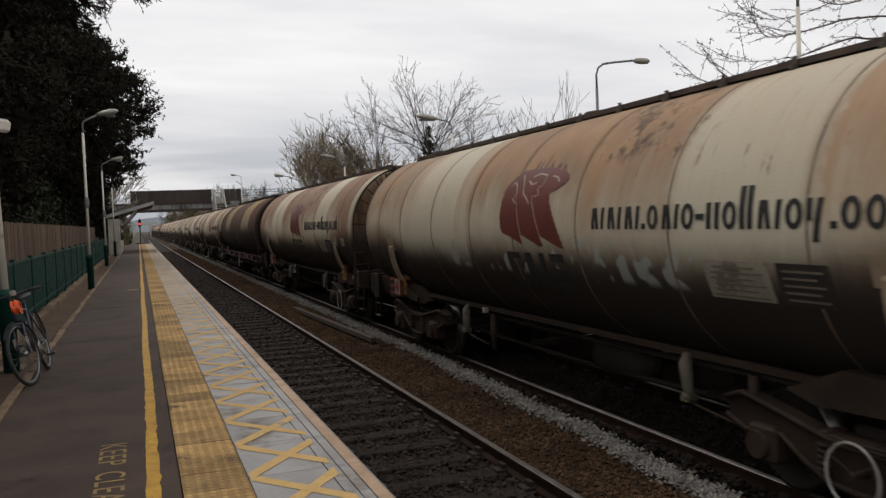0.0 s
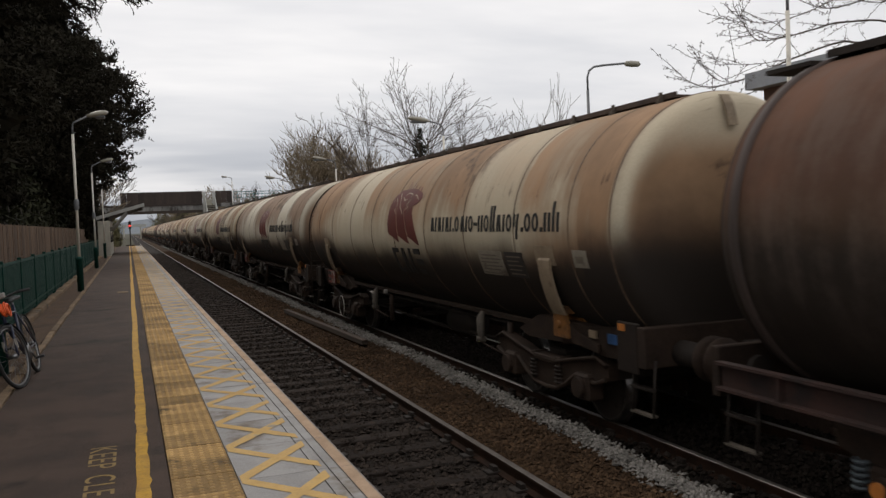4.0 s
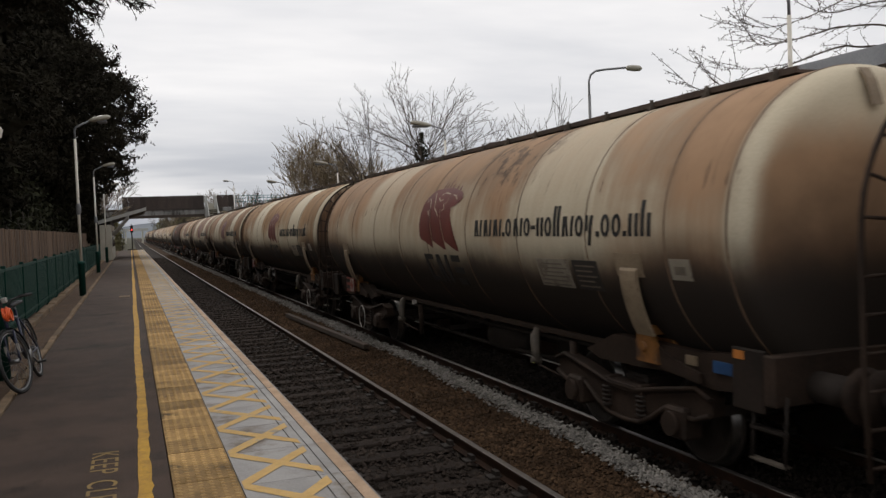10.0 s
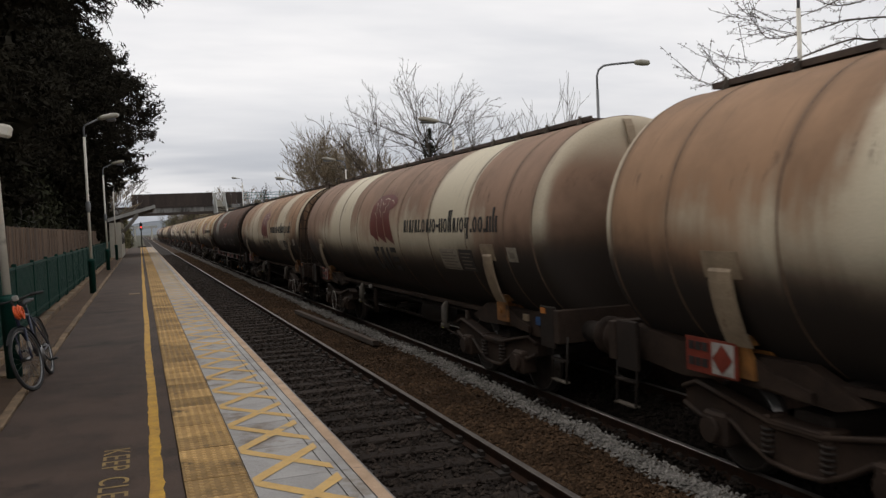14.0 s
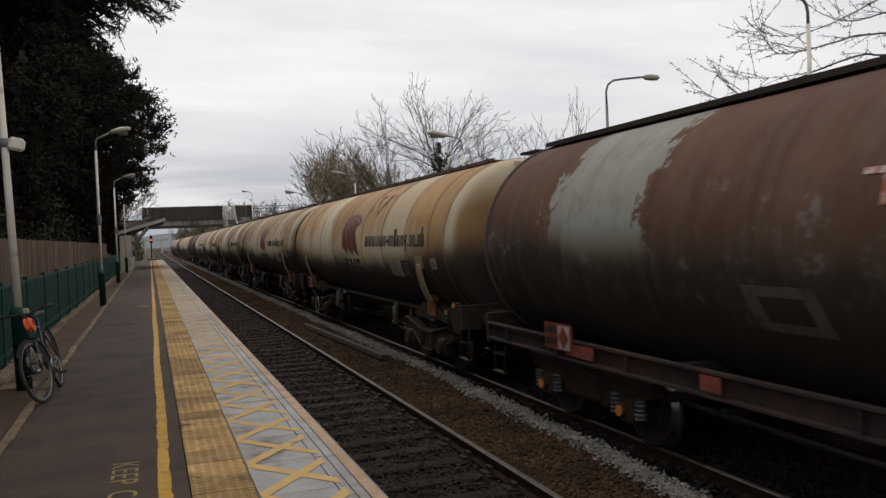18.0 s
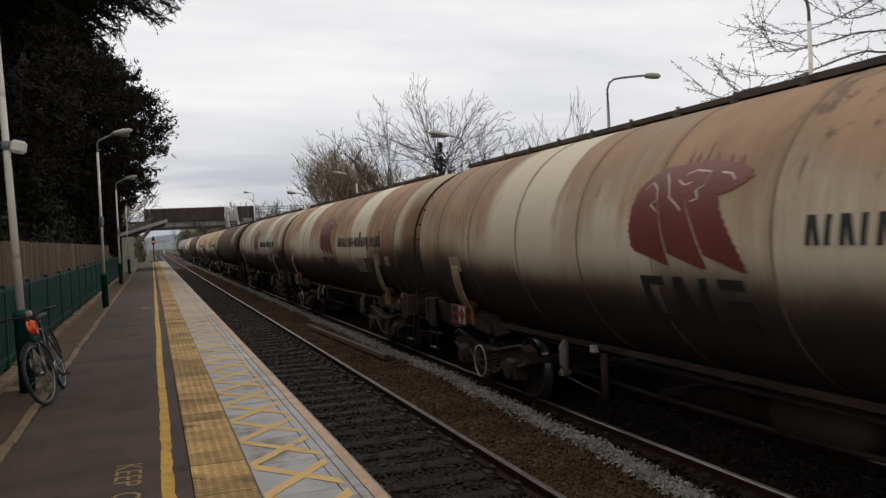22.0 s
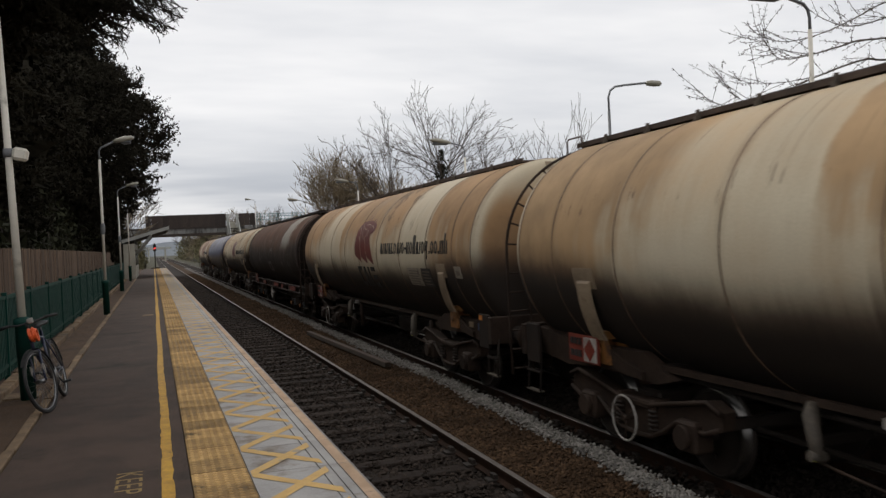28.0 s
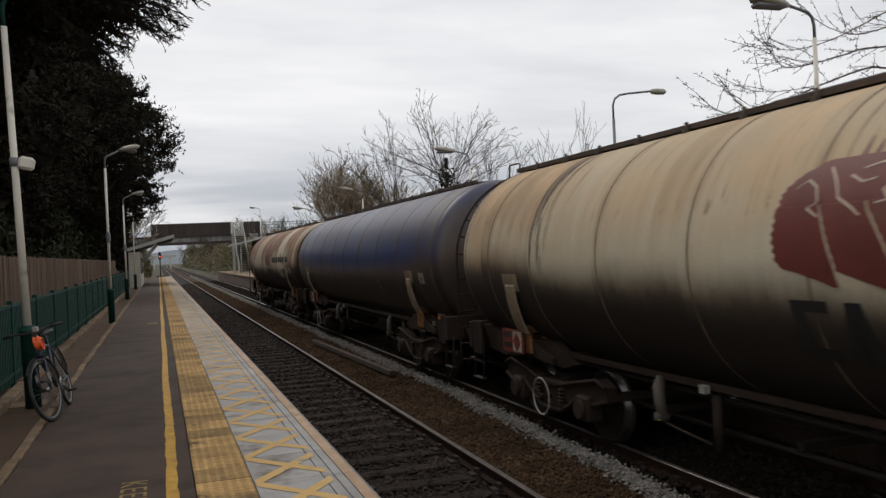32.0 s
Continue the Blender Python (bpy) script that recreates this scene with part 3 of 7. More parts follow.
def emblem(bm):
    """Plain dark-red shape: three ragged lobes side by side under one spiked head."""
    def strip(rows, lift):
        prev = None
        for y0, y1, z in rows:
            row = [bm.verts.new((skin(z, lift), y0 + (y1 - y0) * i / 3, z)) for i in range(4)]
            if prev:
                for i in range(3):
                    bm.faces.new((prev[i], prev[i + 1], row[i + 1], row[i]))
            prev = row
    for j in range(3):
        rows = []
        low = -0.22 + (0.02, 0.0, -0.02)[j]
        for i in range(19):
            z = low + (0.42 - low) * i / 18
            a = float(np.interp(z, EMBLEM_Z, EMBLEM_EDGES[j]))
            b = float(np.interp(z, EMBLEM_Z, EMBLEM_EDGES[j + 1]))
            ragged = 0.030 * (i % 2) if i < 16 else 0.0
            a -= ragged if j == 0 else 0.011 + 0.4 * ragged
            b += ragged if j == 2 else 0.011
            rows.append((a + (b - a) * max(0.0, 1 - i / 4) * 0.85, b, z))
        strip(rows, 0.008)
    zs = (0.42, 0.50, 0.57, 0.66, 0.72, 0.76)
    strip([(float(np.interp(z, zs, (0.37, 0.37, 0.33, 0.20, 0.06, -0.06))) - 0.03 * (i % 2), float(np.interp(z, zs, (-0.98, -1.30, -1.44, -1.38, -1.10, -0.84))) + 0.05 * (i % 2), z) for i, z in enumerate(np.linspace(0.421, 0.76, 14))], 0.008)
    for y, top in ((-0.38, 0.90), (-0.50, 0.86), (-0.64, 0.95), (-0.80, 0.84), (-1.02, 0.80), (-1.18, 0.76)):
        strip([(y + 0.035, y - 0.035, 0.70), (y + 0.02, y - 0.025, 0.77), (y - 0.01, y - 0.022, top)], 0.0085)
    return emblem_red


def emblem_strokes(bm):
    """Thin curving cream lines over the head of the emblem."""
    runs = [((0.20, 0.56), (0.08, 0.62), (-0.02, 0.56), (-0.06, 0.44), (0.04, 0.40), (-0.08, 0.33)),
            ((-0.12, 0.70), (-0.20, 0.60), (-0.26, 0.46), (-0.40, 0.38), (-0.48, 0.32)),
            ((-0.44, 0.66), (-0.60, 0.69), (-0.82, 0.66), (-0.78, 0.54), (-0.66, 0.50), (-0.72, 0.42), (-0.60, 0.40)),
            ((-0.34, 0.62), (-0.46, 0.56), (-0.58, 0.58)),
            ((-0.98, 0.64), (-1.12, 0.62), (-1.20, 0.56))]
    for pts in runs:
        for (ya, za), (yb, zb) in zip(pts, pts[1:]):
            q = []
            for f in (0, 1):
                y, z = ya + (yb - ya) * f, za + (zb - za) * f
                q.append([bm.verts.new((skin(z + d, 0.012), y - d, z + d)) for d in (-0.008, 0.008)])
            bm.faces.new((q[0][0], q[0][1], q[1][1], q[1][0]))
    return emblem_line


def wordmark(bm):
    """Three groups of plain dark bars below the emblem."""
    z0, z1 = -0.78, -0.31
    patch(bm, 0.26, 0.13, z0, z1)
    for z in (z0, z1 - 0.09):
        patch(bm, 0.13, -0.12, z, z + 0.09)
    for i in range(3):
        y = -0.16 - 0.20 * i
        patch(bm, y - 0.08, y - 0.19, z0, z1, slant=0.10 if i % 2 else -0.06)
    for i in range(3):
        z = z0 + i * 0.185
        patch(bm, -0.98 - 0.04 * (i % 2), -1.32 - 0.05 * (i % 2), z, z + 0.10)
    return lettering_faint


def ring_mark(bm, y, w, z0, z1, thick):
    """A plain upright oval outline on the tank's flank."""
    n = 12
    rows = []
    for i in range(n):
        a = i * math.tau / n
        row = []
        for k in (0.0, thick):
            z = (z0 + z1) / 2 + ((z1 - z0) / 2 - k * 0.8) * math.sin(a)
            row.append(bm.verts.new((skin(z, 0.008), y - w / 2 + (w / 2 - k) * math.cos(a), z)))
        rows.append(row)
    for i in range(n):
        a, b = rows[i], rows[(i + 1) % n]
        bm.faces.new((a[0], a[1], b[1], b[0]))


def name_line(bm):
    """A line of plain bars and ovals, in place of the painted name."""
    low, mid, top = -0.01, 0.22, 0.345
    y = -2.05
    for c in "zzz.ozo-noIIzoj.oo.nH":
        if c == ".":
            patch(bm, y - 0.015, y - 0.075, low, low + 0.055)
            y -= 0.098
        elif c == "-":
            patch(bm, y - 0.01, y - 0.125, 0.075, 0.125)
            y -= 0.145
        elif c == "z":
            for k in range(3):
                patch(bm, y - 0.045 - 0.095 * k, y - 0.095 - 0.095 * k, low, mid, slant=0.04 if k % 2 else -0.02)
            y -= 0.335
        elif c == "o":
            ring_mark(bm, y - 0.012, 0.185, low - 0.006, mid + 0.006, 0.056)
            y -= 0.215
        elif c == "I":
            patch(bm, y - 0.015, y - 0.075, low, top)
            y -= 0.095
        elif c == "j":
            patch(bm, y - 0.075, y - 0.130, low - 0.10, mid, slant=-0.05)
            patch(bm, y - 0.020, y - 0.072, 0.05, mid)
            y -= 0.235
        else:
            patch(bm, y - 0.015, y - 0.072, low, top if c == "H" else mid)
            patch(bm, y - 0.125, y - 0.180, low, mid)
            y -= 0.215
    return lettering_black


def notice(bm):
    patch(bm, -3.98, -4.78, -0.62, -0.28, 0.008)
    return paper_white


def notice_bars(bm):
    for i in range(6):
        patch(bm, -4.03 - 0.03 * (i % 3), -4.72 + 0.10 * (i % 2), -0.60 + i * 0.05, -0.58 + i * 0.05, 0.011)
    return notice_ink


def notice_dark(bm):
    patch(bm, -4.88, -5.42, -0.62, -0.28, 0.008)
    return notice_black


def notice_dark_bars(bm):
    for i in range(5):
        patch(bm, -4.94, -5.36 + 0.07 * (i % 2), -0.585 + i * 0.058, -0.567 + i * 0.058, 0.011)
    return notice_ink


def data_plate(bm):
    patch(bm, -6.75, -7.05, -0.42, -0.22, 0.008)
    return paper_white


def data_plate_bars(bm):
    patch(bm, -6.82, -6.98, -0.37, -0.29, 0.012)
    return notice_ink


def strap(bm):
    """Broad flat stay from the tank's flank down to the saddle, with its doubler plate."""
    patch(bm, -0.24, 0.24, -0.42, -0.18, 0.012)
    pts = [(skin(-0.33, 0.015), -0.33), (-1.462, -0.36), (-1.458, -0.46), (-1.432, -0.60), (-1.39, -0.75), (-1.335, -0.90), (-1.27, -1.03)]
    for (xa, za), (xb, zb) in zip(pts, pts[1:]):
        q = [bm.verts.new(p) for p in ((xa, -0.15, za), (xa, 0.15, za), (xb, 0.15, zb), (xb, -0.15, zb))]
        r = [bm.verts.new((v.co.x + 0.03, v.co.y, v.co.z)) for v in q]
        bm.faces.new(q), bm.faces.new(r[::-1])
        for i in range(4):
            bm.faces.new((q[i], r[i], r[(i + 1) % 4], q[(i + 1) % 4]))
    bmesh.ops.remove_doubles(bm, verts=bm.verts, dist=0.0005)
    return strap_cream


def saddle(bm):
    """Painted bracket at the foot of the strap."""
    shape = [(0.20, 1.02), (0.20, 1.28), (0.08, 1.38), (-0.05, 1.34), (-0.16, 1.18), (-0.18, 1.02)]
    plate(bm, shape, -1.22, -1.17)
    plate(bm, shape, -0.98, -0.94)
    box(bm, -1.20, -0.95, 0.14, 0.22, 1.02, 1.32)
    box(bm, -1.20, -0.95, -0.04, 0.10, 1.30, 1.40)
    tube(bm, (-1.25, 0.05, 1.18), (-1.16, 0.05, 1.18), 0.05, 10)
    return orange_rust


def gusset(bm):
    """Tapering web from the bracket down to the stub frame."""
    shape = [(-0.16, 0.98), (-0.14, 1.20), (-0.40, 1.10), (-0.80, 1.02), (-0.80, 0.93)]
    plate(bm, shape, -1.19, -1.15)
    plate(bm, shape, -0.98, -0.94)
    return brown_grime


def stub_frame(bm):
    plate(bm, [(4.6, 0.98), (5.2, 1.22), (6.6, 1.20), (7.79, 1.30), (7.79, 0.96), (6.9, 0.88), (6.2, 0.94), (4.9, 0.90)], -0.07, 0.07)
    return brown_grime


def headstock(bm):
    box(bm, -1.32, 1.32, 7.80, 7.94, 0.92, 1.34, 0.01)
    return brown_grime


panel_brown = surface("brown_end_panel", (0.0105, 0.007875, 0.006375), (0.03, 0.02025, 0.015), 2.0, 0.8, 0.0, 30.0, spec=0.2)


def cross_member(bm):
    box(bm, -0.98, 0.98, -0.1, 0.1, 0.92, 1.1)
    return grime


def draw_bar(bm):
    box(bm, -0.14, 0.14, 4.9, 8.15, 0.95, 1.12)
    return grime


def draw_hook(bm):
    tube(bm, (0, 8.1, 1.03), (0, 8.5, 0.98), 0.05, 8)
    return grime


def belly_pipe(bm):
    path_tube(bm, [(-0.92, -4.6, 0.98), (-0.92, -2.0, 0.94), (-0.92, 2.0, 0.94), (-0.92, 4.6, 0.98)], 0.028, 8)
    return grime


def brake_pull(bm):
    path_tube(bm, [(-0.7, -4.4, 0.62), (-0.7, -1.0, 0.55), (-0.7, 1.5, 0.55), (-0.7, 4.4, 0.6)], 0.03, 8)
    return grime


def belly_angle(bm):
    box(bm, -1.06, -0.99, -4.9, 4.9, 1.045, 1.105)
    return brown_grime


def brake_cylinder(bm):
    tube(bm, (0.1, -0.5, 0.72), (0.1, 0.35, 0.72), 0.19, 16)
    return grime


def air_tank(bm):
    lathe(bm, [(0.05, -1.9), (0.22, -1.75), (0.24, -0.9), (0.22, -0.78), (0.05, -0.7)], "Y", 16, (-0.55, 0, 0.70))
    return grime


def valve_box(bm):
    box(bm, -0.30, 0.25, -2.9, -2.3, 0.55, 0.85, 0.02)
    return grime


def brake_shaft(bm):
    box(bm, -0.05, 0.05, -3.3, 3.3, 0.60, 0.68)
    return grime


def brake_hanger(bm):
    box(bm, -0.75, 0.75, -0.04, 0.04, 0.58, 0.66)
    box(bm, -0.04, 0.04, -0.04, 0.04, 0.66, 1.0)
    return grime


def valve_leg(bm):
    """Tapering outlet casting under the tank."""
    path_tube(bm, [(-1.06, 0.16, 1.06), (-1.12, 0.12, 0.98), (-1.16, 0.04, 0.80), (-1.17, 0.0, 0.66)], [0.050, 0.068, 0.060, 0.048], 10)
    tube(bm, (-1.24, 0.02, 0.68), (-1.10, -0.01, 0.66), 0.046, 8)
    return dusty_pale


def valve_mark(bm):
    box(bm, -1.23, -1.19, -0.02, 0.04, 0.64, 0.675)
    return yellow_dot


def valve_rod(bm):
    path_tube(bm, [(-1.16, -0.04, 0.62), (-1.14, -0.30, 0.58), (-1.10, -0.75, 0.52)], 0.014, 6)
    tube(bm, (-1.02, -0.75, 0.44), (-1.02, -0.75, 1.0), 0.05, 8)
    return brown_grime


def glint(bm):
    # white block that stands in for a glint below the tank
    box(bm, -1.16, -1.10, -0.05, 0.05, 1.02, 1.10)
    return white_worn


def buffer_part(bm):
    lathe(bm, [(0.13, 7.9), (0.13, 8.2), (0.085, 8.22), (0.085, 8.40)], "Y", 16)
    return grime


def buffer_head(bm):
    lathe(bm, [(0.05, 8.36), (0.23, 8.40), (0.23, 8.43), (0.18, 8.46), (0.02, 8.475)], "Y", 20)
    return brown_grime


def side_frame(bm):
    """Cast bogie side with a drooping belly between the axleboxes."""
    plate(bm, [(-1.52, 0.78), (-1.30, 0.86), (-0.75, 0.76), (-0.30, 0.66), (0.30, 0.66), (0.75, 0.76), (1.30, 0.86), (1.52, 0.78), (1.50, 0.60), (1.25, 0.52), (0.80, 0.56), (0.42, 0.34), (0.20, 0.29), (-0.20, 0.29), (-0.42, 0.34), (-0.80, 0.56), (-1.25, 0.52), (-1.50, 0.60)], -0.07, 0.07)
    # raised flanges along the upper and lower edges of the casting
    path_tube(bm, [(-0.10, y, z) for y, z in ((-1.50, 0.62), (-1.25, 0.53), (-0.80, 0.57), (-0.55, 0.42), (-0.30, 0.315), (0.0, 0.295), (0.30, 0.315), (0.55, 0.42), (0.80, 0.57), (1.25, 0.53), (1.50, 0.62))], 0.028, 6)
    path_tube(bm, [(-0.10, y, z) for y, z in ((-1.52, 0.77), (-1.30, 0.85), (-0.75, 0.75), (-0.30, 0.66), (0.30, 0.66), (0.75, 0.75), (1.30, 0.85), (1.52, 0.77))], 0.028, 6)
    for y in (-0.34, 0.34):
        box(bm, -0.11, 0.11, y - 0.05, y + 0.05, 0.36, 0.72, 0.015)
    box(bm, -0.12, 0.12, -0.30, 0.30, 0.62, 0.70, 0.01)
    return brown_grime


def axlebox(bm):
    box(bm, -0.14, 0.10, -0.17, 0.17, 0.30, 0.62, 0.03)
    tube(bm, (-0.20, 0, 0.46), (-0.12, 0, 0.46), 0.12, 14)
    return brown_grime


def spring(bm):
    for i in range(5):
        ring_torus(bm, (0, 0, 0.40 + 0.05 * i), 0.055, 0.016, "Z", 12, 5)
    return grime


def old_spring(bm):
    spring(bm)
    return spring_grey


def bolster(bm):
    box(bm, -0.95, 0.95, -0.22, 0.22, 0.50, 0.78, 0.03)
    tube(bm, (0, 0, 0.77), (0, 0, 0.95), 0.22, 16)
    return grime


def end_beam(bm):
    box(bm, -0.95, 0.95, -0.05, 0.05, 0.60, 0.70)
    return grime


def wheelset(bm):
    tube(bm, (-1.0, 0, 0), (1.0, 0, 0), 0.075, 12)
    for s in (-1, 1):
        prof = [(0.09, 0.675), (0.14, 0.69), (0.38, 0.70), (0.42, 0.685), (0.49, 0.685), (0.49, 0.715), (0.462, 0.725), (0.455, 0.815), (0.42, 0.82), (0.39, 0.77), (0.16, 0.76), (0.12, 0.80), (0.09, 0.80)]
        lathe(bm, [(r, s * h) for r, h in prof], "X", 32)
        for k in range(3):
            a = k * math.tau / 3
            tube(bm, (s * 0.755, 0.27 * math.cos(a), 0.27 * math.sin(a)), (s * 0.785, 0.27 * math.cos(a), 0.27 * math.sin(a)), 0.03, 6)
    for f in bm.faces:
        rr = [math.hypot(v.co.y, v.co.z) for v in f.verts]
        f.material_index = 1 if min(rr) > 0.41 and abs(f.verts[0].co.x) > 0.72 else 0
    return [grime, steel_bright]


def hand_wheel(bm):
    ring_torus(bm, (-1.24, 0, 0), 0.250, 0.0125, "X", 36, 8)
    return white_worn


def hand_wheel_spokes(bm):
    for k in range(3):
        a = 0.5 + k * math.tau / 3
        tube(bm, (-1.22, 0, 0), (-1.24, 0.24 * math.cos(a), 0.24 * math.sin(a)), 0.010, 6)
    tube(bm, (-1.26, 0, 0), (-1.06, 0, 0), 0.030, 10)
    return brown_grime


def step_irons(bm):
    for y in (-0.19, 0.19):
        tube(bm, (-1.20, y, 1.0), (-1.24, y, 0.42), 0.016, 6)
    box(bm, -1.26, -1.19, -0.19, 0.19, 0.685, 0.71)
    return grime


def step_tread(bm):
    box(bm, -1.265, -1.19, -0.20, 0.20, 0.42, 0.438)
    return dusty_pale


LADDER_R, LADDER_W, LADDER_Y = 1.27, 0.165, 8.06


def end_ladder(bm):
    """Side rails that climb from the headstock and bend with the round of the dished end; far end at +y."""
    for r in (LADDER_R - LADDER_W, LADDER_R + LADDER_W):
        line = [(-r, LADDER_Y - 0.03, 0.62), (-r, LADDER_Y, 1.3), (-r, LADDER_Y, TZ)]
        for i in range(1, 13):
            a = radians(6.0 * i)
            line.append((-r * math.cos(a), LADDER_Y - 0.14 * (i / 12) ** 2, TZ + r * math.sin(a)))
        line.append((-r * math.cos(radians(77)), LADDER_Y - 0.30, TZ + r * math.sin(radians(77))))
        path_tube(bm, line, 0.021, 6)
    return brown_grime


def rung(bm):
    tube(bm, (-LADDER_W, 0, 0), (LADDER_W, 0, 0), 0.014, 6)
    return brown_grime


def rung_poses():
    for i in range(6):
        yield pose(-LADDER_R, LADDER_Y - 0.005, 0.70 + i * 0.27)
    for i in range(6):
        a = 5.0 + 12.2 * i
        yield pose(-LADDER_R * math.cos(radians(a)), LADDER_Y - 0.14 * (a / 72) ** 2, TZ + LADDER_R * math.sin(radians(a)), 0, a, 0)


def end_platform(bm):
    """Small deck over the dished end, at the head of the ladder."""
    box(bm, 0.37, 0.62, 7.0, 7.85, 3.77, 3.80)
    box(bm, -0.42, 0.64, 7.86, 8.02, 3.76, 3.79)
    box(bm, -0.42, -0.39, 7.5, 8.02, 3.70, 3.80)
    return walk_mat


def end_rail(bm):
    path_tube(bm, [(-0.40, 7.62, 3.74), (-0.40, 7.62, 3.90), (-0.40, 7.66, 3.93), (-0.40, 8.02, 3.93), (-0.40, 8.06, 3.90), (-0.40, 8.06, 3.66)], 0.013, 6)
    return walk_mat


def grab_handle(bm):
    rows = ((1.40, -7.80), (1.30, -7.87), (1.18, -7.91), (1.06, -7.94))
    for (za, ya), (zb, yb) in zip(rows, rows[1:]):
        q = [bm.verts.new(p) for p in ((-0.20, ya, za), (-0.08, ya, za), (-0.08, yb, zb), (-0.20, yb, zb))]
        r = [bm.verts.new((v.co.x, v.co.y + 0.02, v.co.z)) for v in q]
        bm.faces.new(q), bm.faces.new(r[::-1])
        for m in range(4):
            bm.faces.new((q[m], r[m], r[(m + 1) % 4], q[(m + 1) % 4]))
    return strap_cream


def walkway_deck(bm):
    a = [bm.verts.new((x, -7.25, z)) for x, z in ((-0.36, 3.79), (-0.36, 3.852), (-0.33, 3.852), (-0.33, 3.82), (0.33, 3.82), (0.33, 3.852), (0.36, 3.852), (0.36, 3.79))]
    b = [bm.verts.new((v.co.x, 7.85, v.co.z)) for v in a]
    bm.faces.new(a), bm.faces.new(b[::-1])
    for i in range(8):
        bm.faces.new((a[i], b[i], b[(i + 1) % 8], a[(i + 1) % 8]))
    return walk_mat


def walkway_foot(bm):
    box(bm, -0.43, -0.36, -0.025, 0.025, 3.70, 3.80)
    box(bm, -0.395, -0.362, -0.018, 0.018, 3.76, 3.875)
    return dusty_pale


def man_lid(bm):
    lathe(bm, [(0.30, 3.72), (0.30, 3.87), (0.26, 3.90), (0.05, 3.915)], "Z", 20)
    return brown_grime


walk_mat = surface("walkway_steel", (0.0321, 0.02178, 0.01656), (0.0963, 0.06435, 0.046), 2.0, 0.85, 0.002, 30.0)


def hazard_board(bm):
    box(bm, -1.28, -1.255, -0.36, 0.36, 1.03, 1.36)
    return red_sign


def hazard_diamond(bm):
    box(bm, -1.288, -1.28, -0.33, -0.03, 1.05, 1.34)
    return white_worn


def hazard_red(bm):
    plate(bm, [(-0.18, 1.06), (-0.045, 1.195), (-0.18, 1.33), (-0.315, 1.195)], -1.294, -1.288)
    return red_sign


def hazard_bars(bm):
    for z in (1.09, 1.24):
        for y in (0.04, 0.14, 0.24):
            box(bm, -1.288, -1.28, y, y + 0.075, z, z + 0.08)
    return lettering_black


def side_plate(name, material, y, z, w, h):
    def make(bm):
        box(bm, -1.15, -1.125, y - w / 2, y + w / 2, z - h / 2, z + h / 2)
        return material
    return once(name, make)


def bogie(parent, y, k, old=False):
    b = part("bogie", once("bolster", bolster), None, parent, "grimy four-wheel bogie", pose(0, y, 0))
    for s in (-1, 1):
        if old:
            f = part("side_frame", once("old_side_frame", old_frame), None, b, at=pose(s * 1.02, 0, 0))
        else:
            f = part("side_frame", once("side_frame", side_frame), None, b, at=pose(s * 1.02, 0, 0))
        for a in (-1, 1):
            turn = 0 if s < 0 else 180
            part("axlebox", once("old_axlebox", old_axlebox) if old else once("axlebox", axlebox), None, b, at=pose(s * 1.04, a * 1.0, 0, 0, 0, turn))
            for d in (-0.26, 0.26) if old else (0.0,):
                part("spring", once("old_spring", old_spring) if old else once("spring", spring), None, b, at=pose(s * 1.1, a * (1.0 if old else 0.34) + d, 0.0))
            if old:
                part("axle_cap", once("axle_cap", axle_cap), None, b, "yellow axle cap", pose(s * 1.04, a * 1.0, 0, 0, 0, turn))
    for a in (-1, 1):
        part("end_beam", once("end_beam", end_beam), None, b, at=pose(0, a * 1.45, 0))
        wh = part("wheelset", once("wheelset", wheelset), None, b, "steel wheelset with bright worn tyres", pose(0, a * 1.0, 0.46))
        WHEELS.append((wh, a * 1.0, k))
    return b


def old_frame(bm):
    plate(bm, [(-1.50, 0.82), (1.50, 0.82), (1.50, 0.66), (1.28, 0.60), (0.70, 0.60), (0.50, 0.40), (-0.50, 0.40), (-0.70, 0.60), (-1.28, 0.60), (-1.50, 0.66)], -0.06, 0.06)
    box(bm, -0.10, 0.10, -1.52, 1.52, 0.80, 0.84)
    box(bm, -0.12, 0.12, -0.4, 0.4, 0.44, 0.74, 0.02)
    return brown_grime


def old_axlebox(bm):
    box(bm, -0.12, 0.10, -0.15, 0.15, 0.32, 0.60, 0.03)
    tube(bm, (-0.17, 0, 0.46), (-0.10, 0, 0.46), 0.09, 14)
    return brown_grime


def axle_cap(bm):
    tube(bm, (-0.195, 0, 0.46), (-0.171, 0, 0.46), 0.062, 14)
    return amber_plate


def end_box(bm):
    """Valve box on the tank's end."""
    box(bm, -0.98, -0.60, -8.10, -7.86, 1.58, 2.04, 0.03)
    return grime


def warning_plate(bm):
    box(bm, -0.90, -0.70, -8.112, -8.102, 1.74, 1.99)
    return amber_plate


def warning_sign(bm):
    box(bm, -0.88, -0.72, -8.118, -8.113, 1.755, 1.80)
    vs = [bm.verts.new((x, -8.116, z)) for x, z in ((-0.87, 1.82), (-0.73, 1.82), (-0.80, 1.96))]
    bm.faces.new(vs)
    return lettering_black


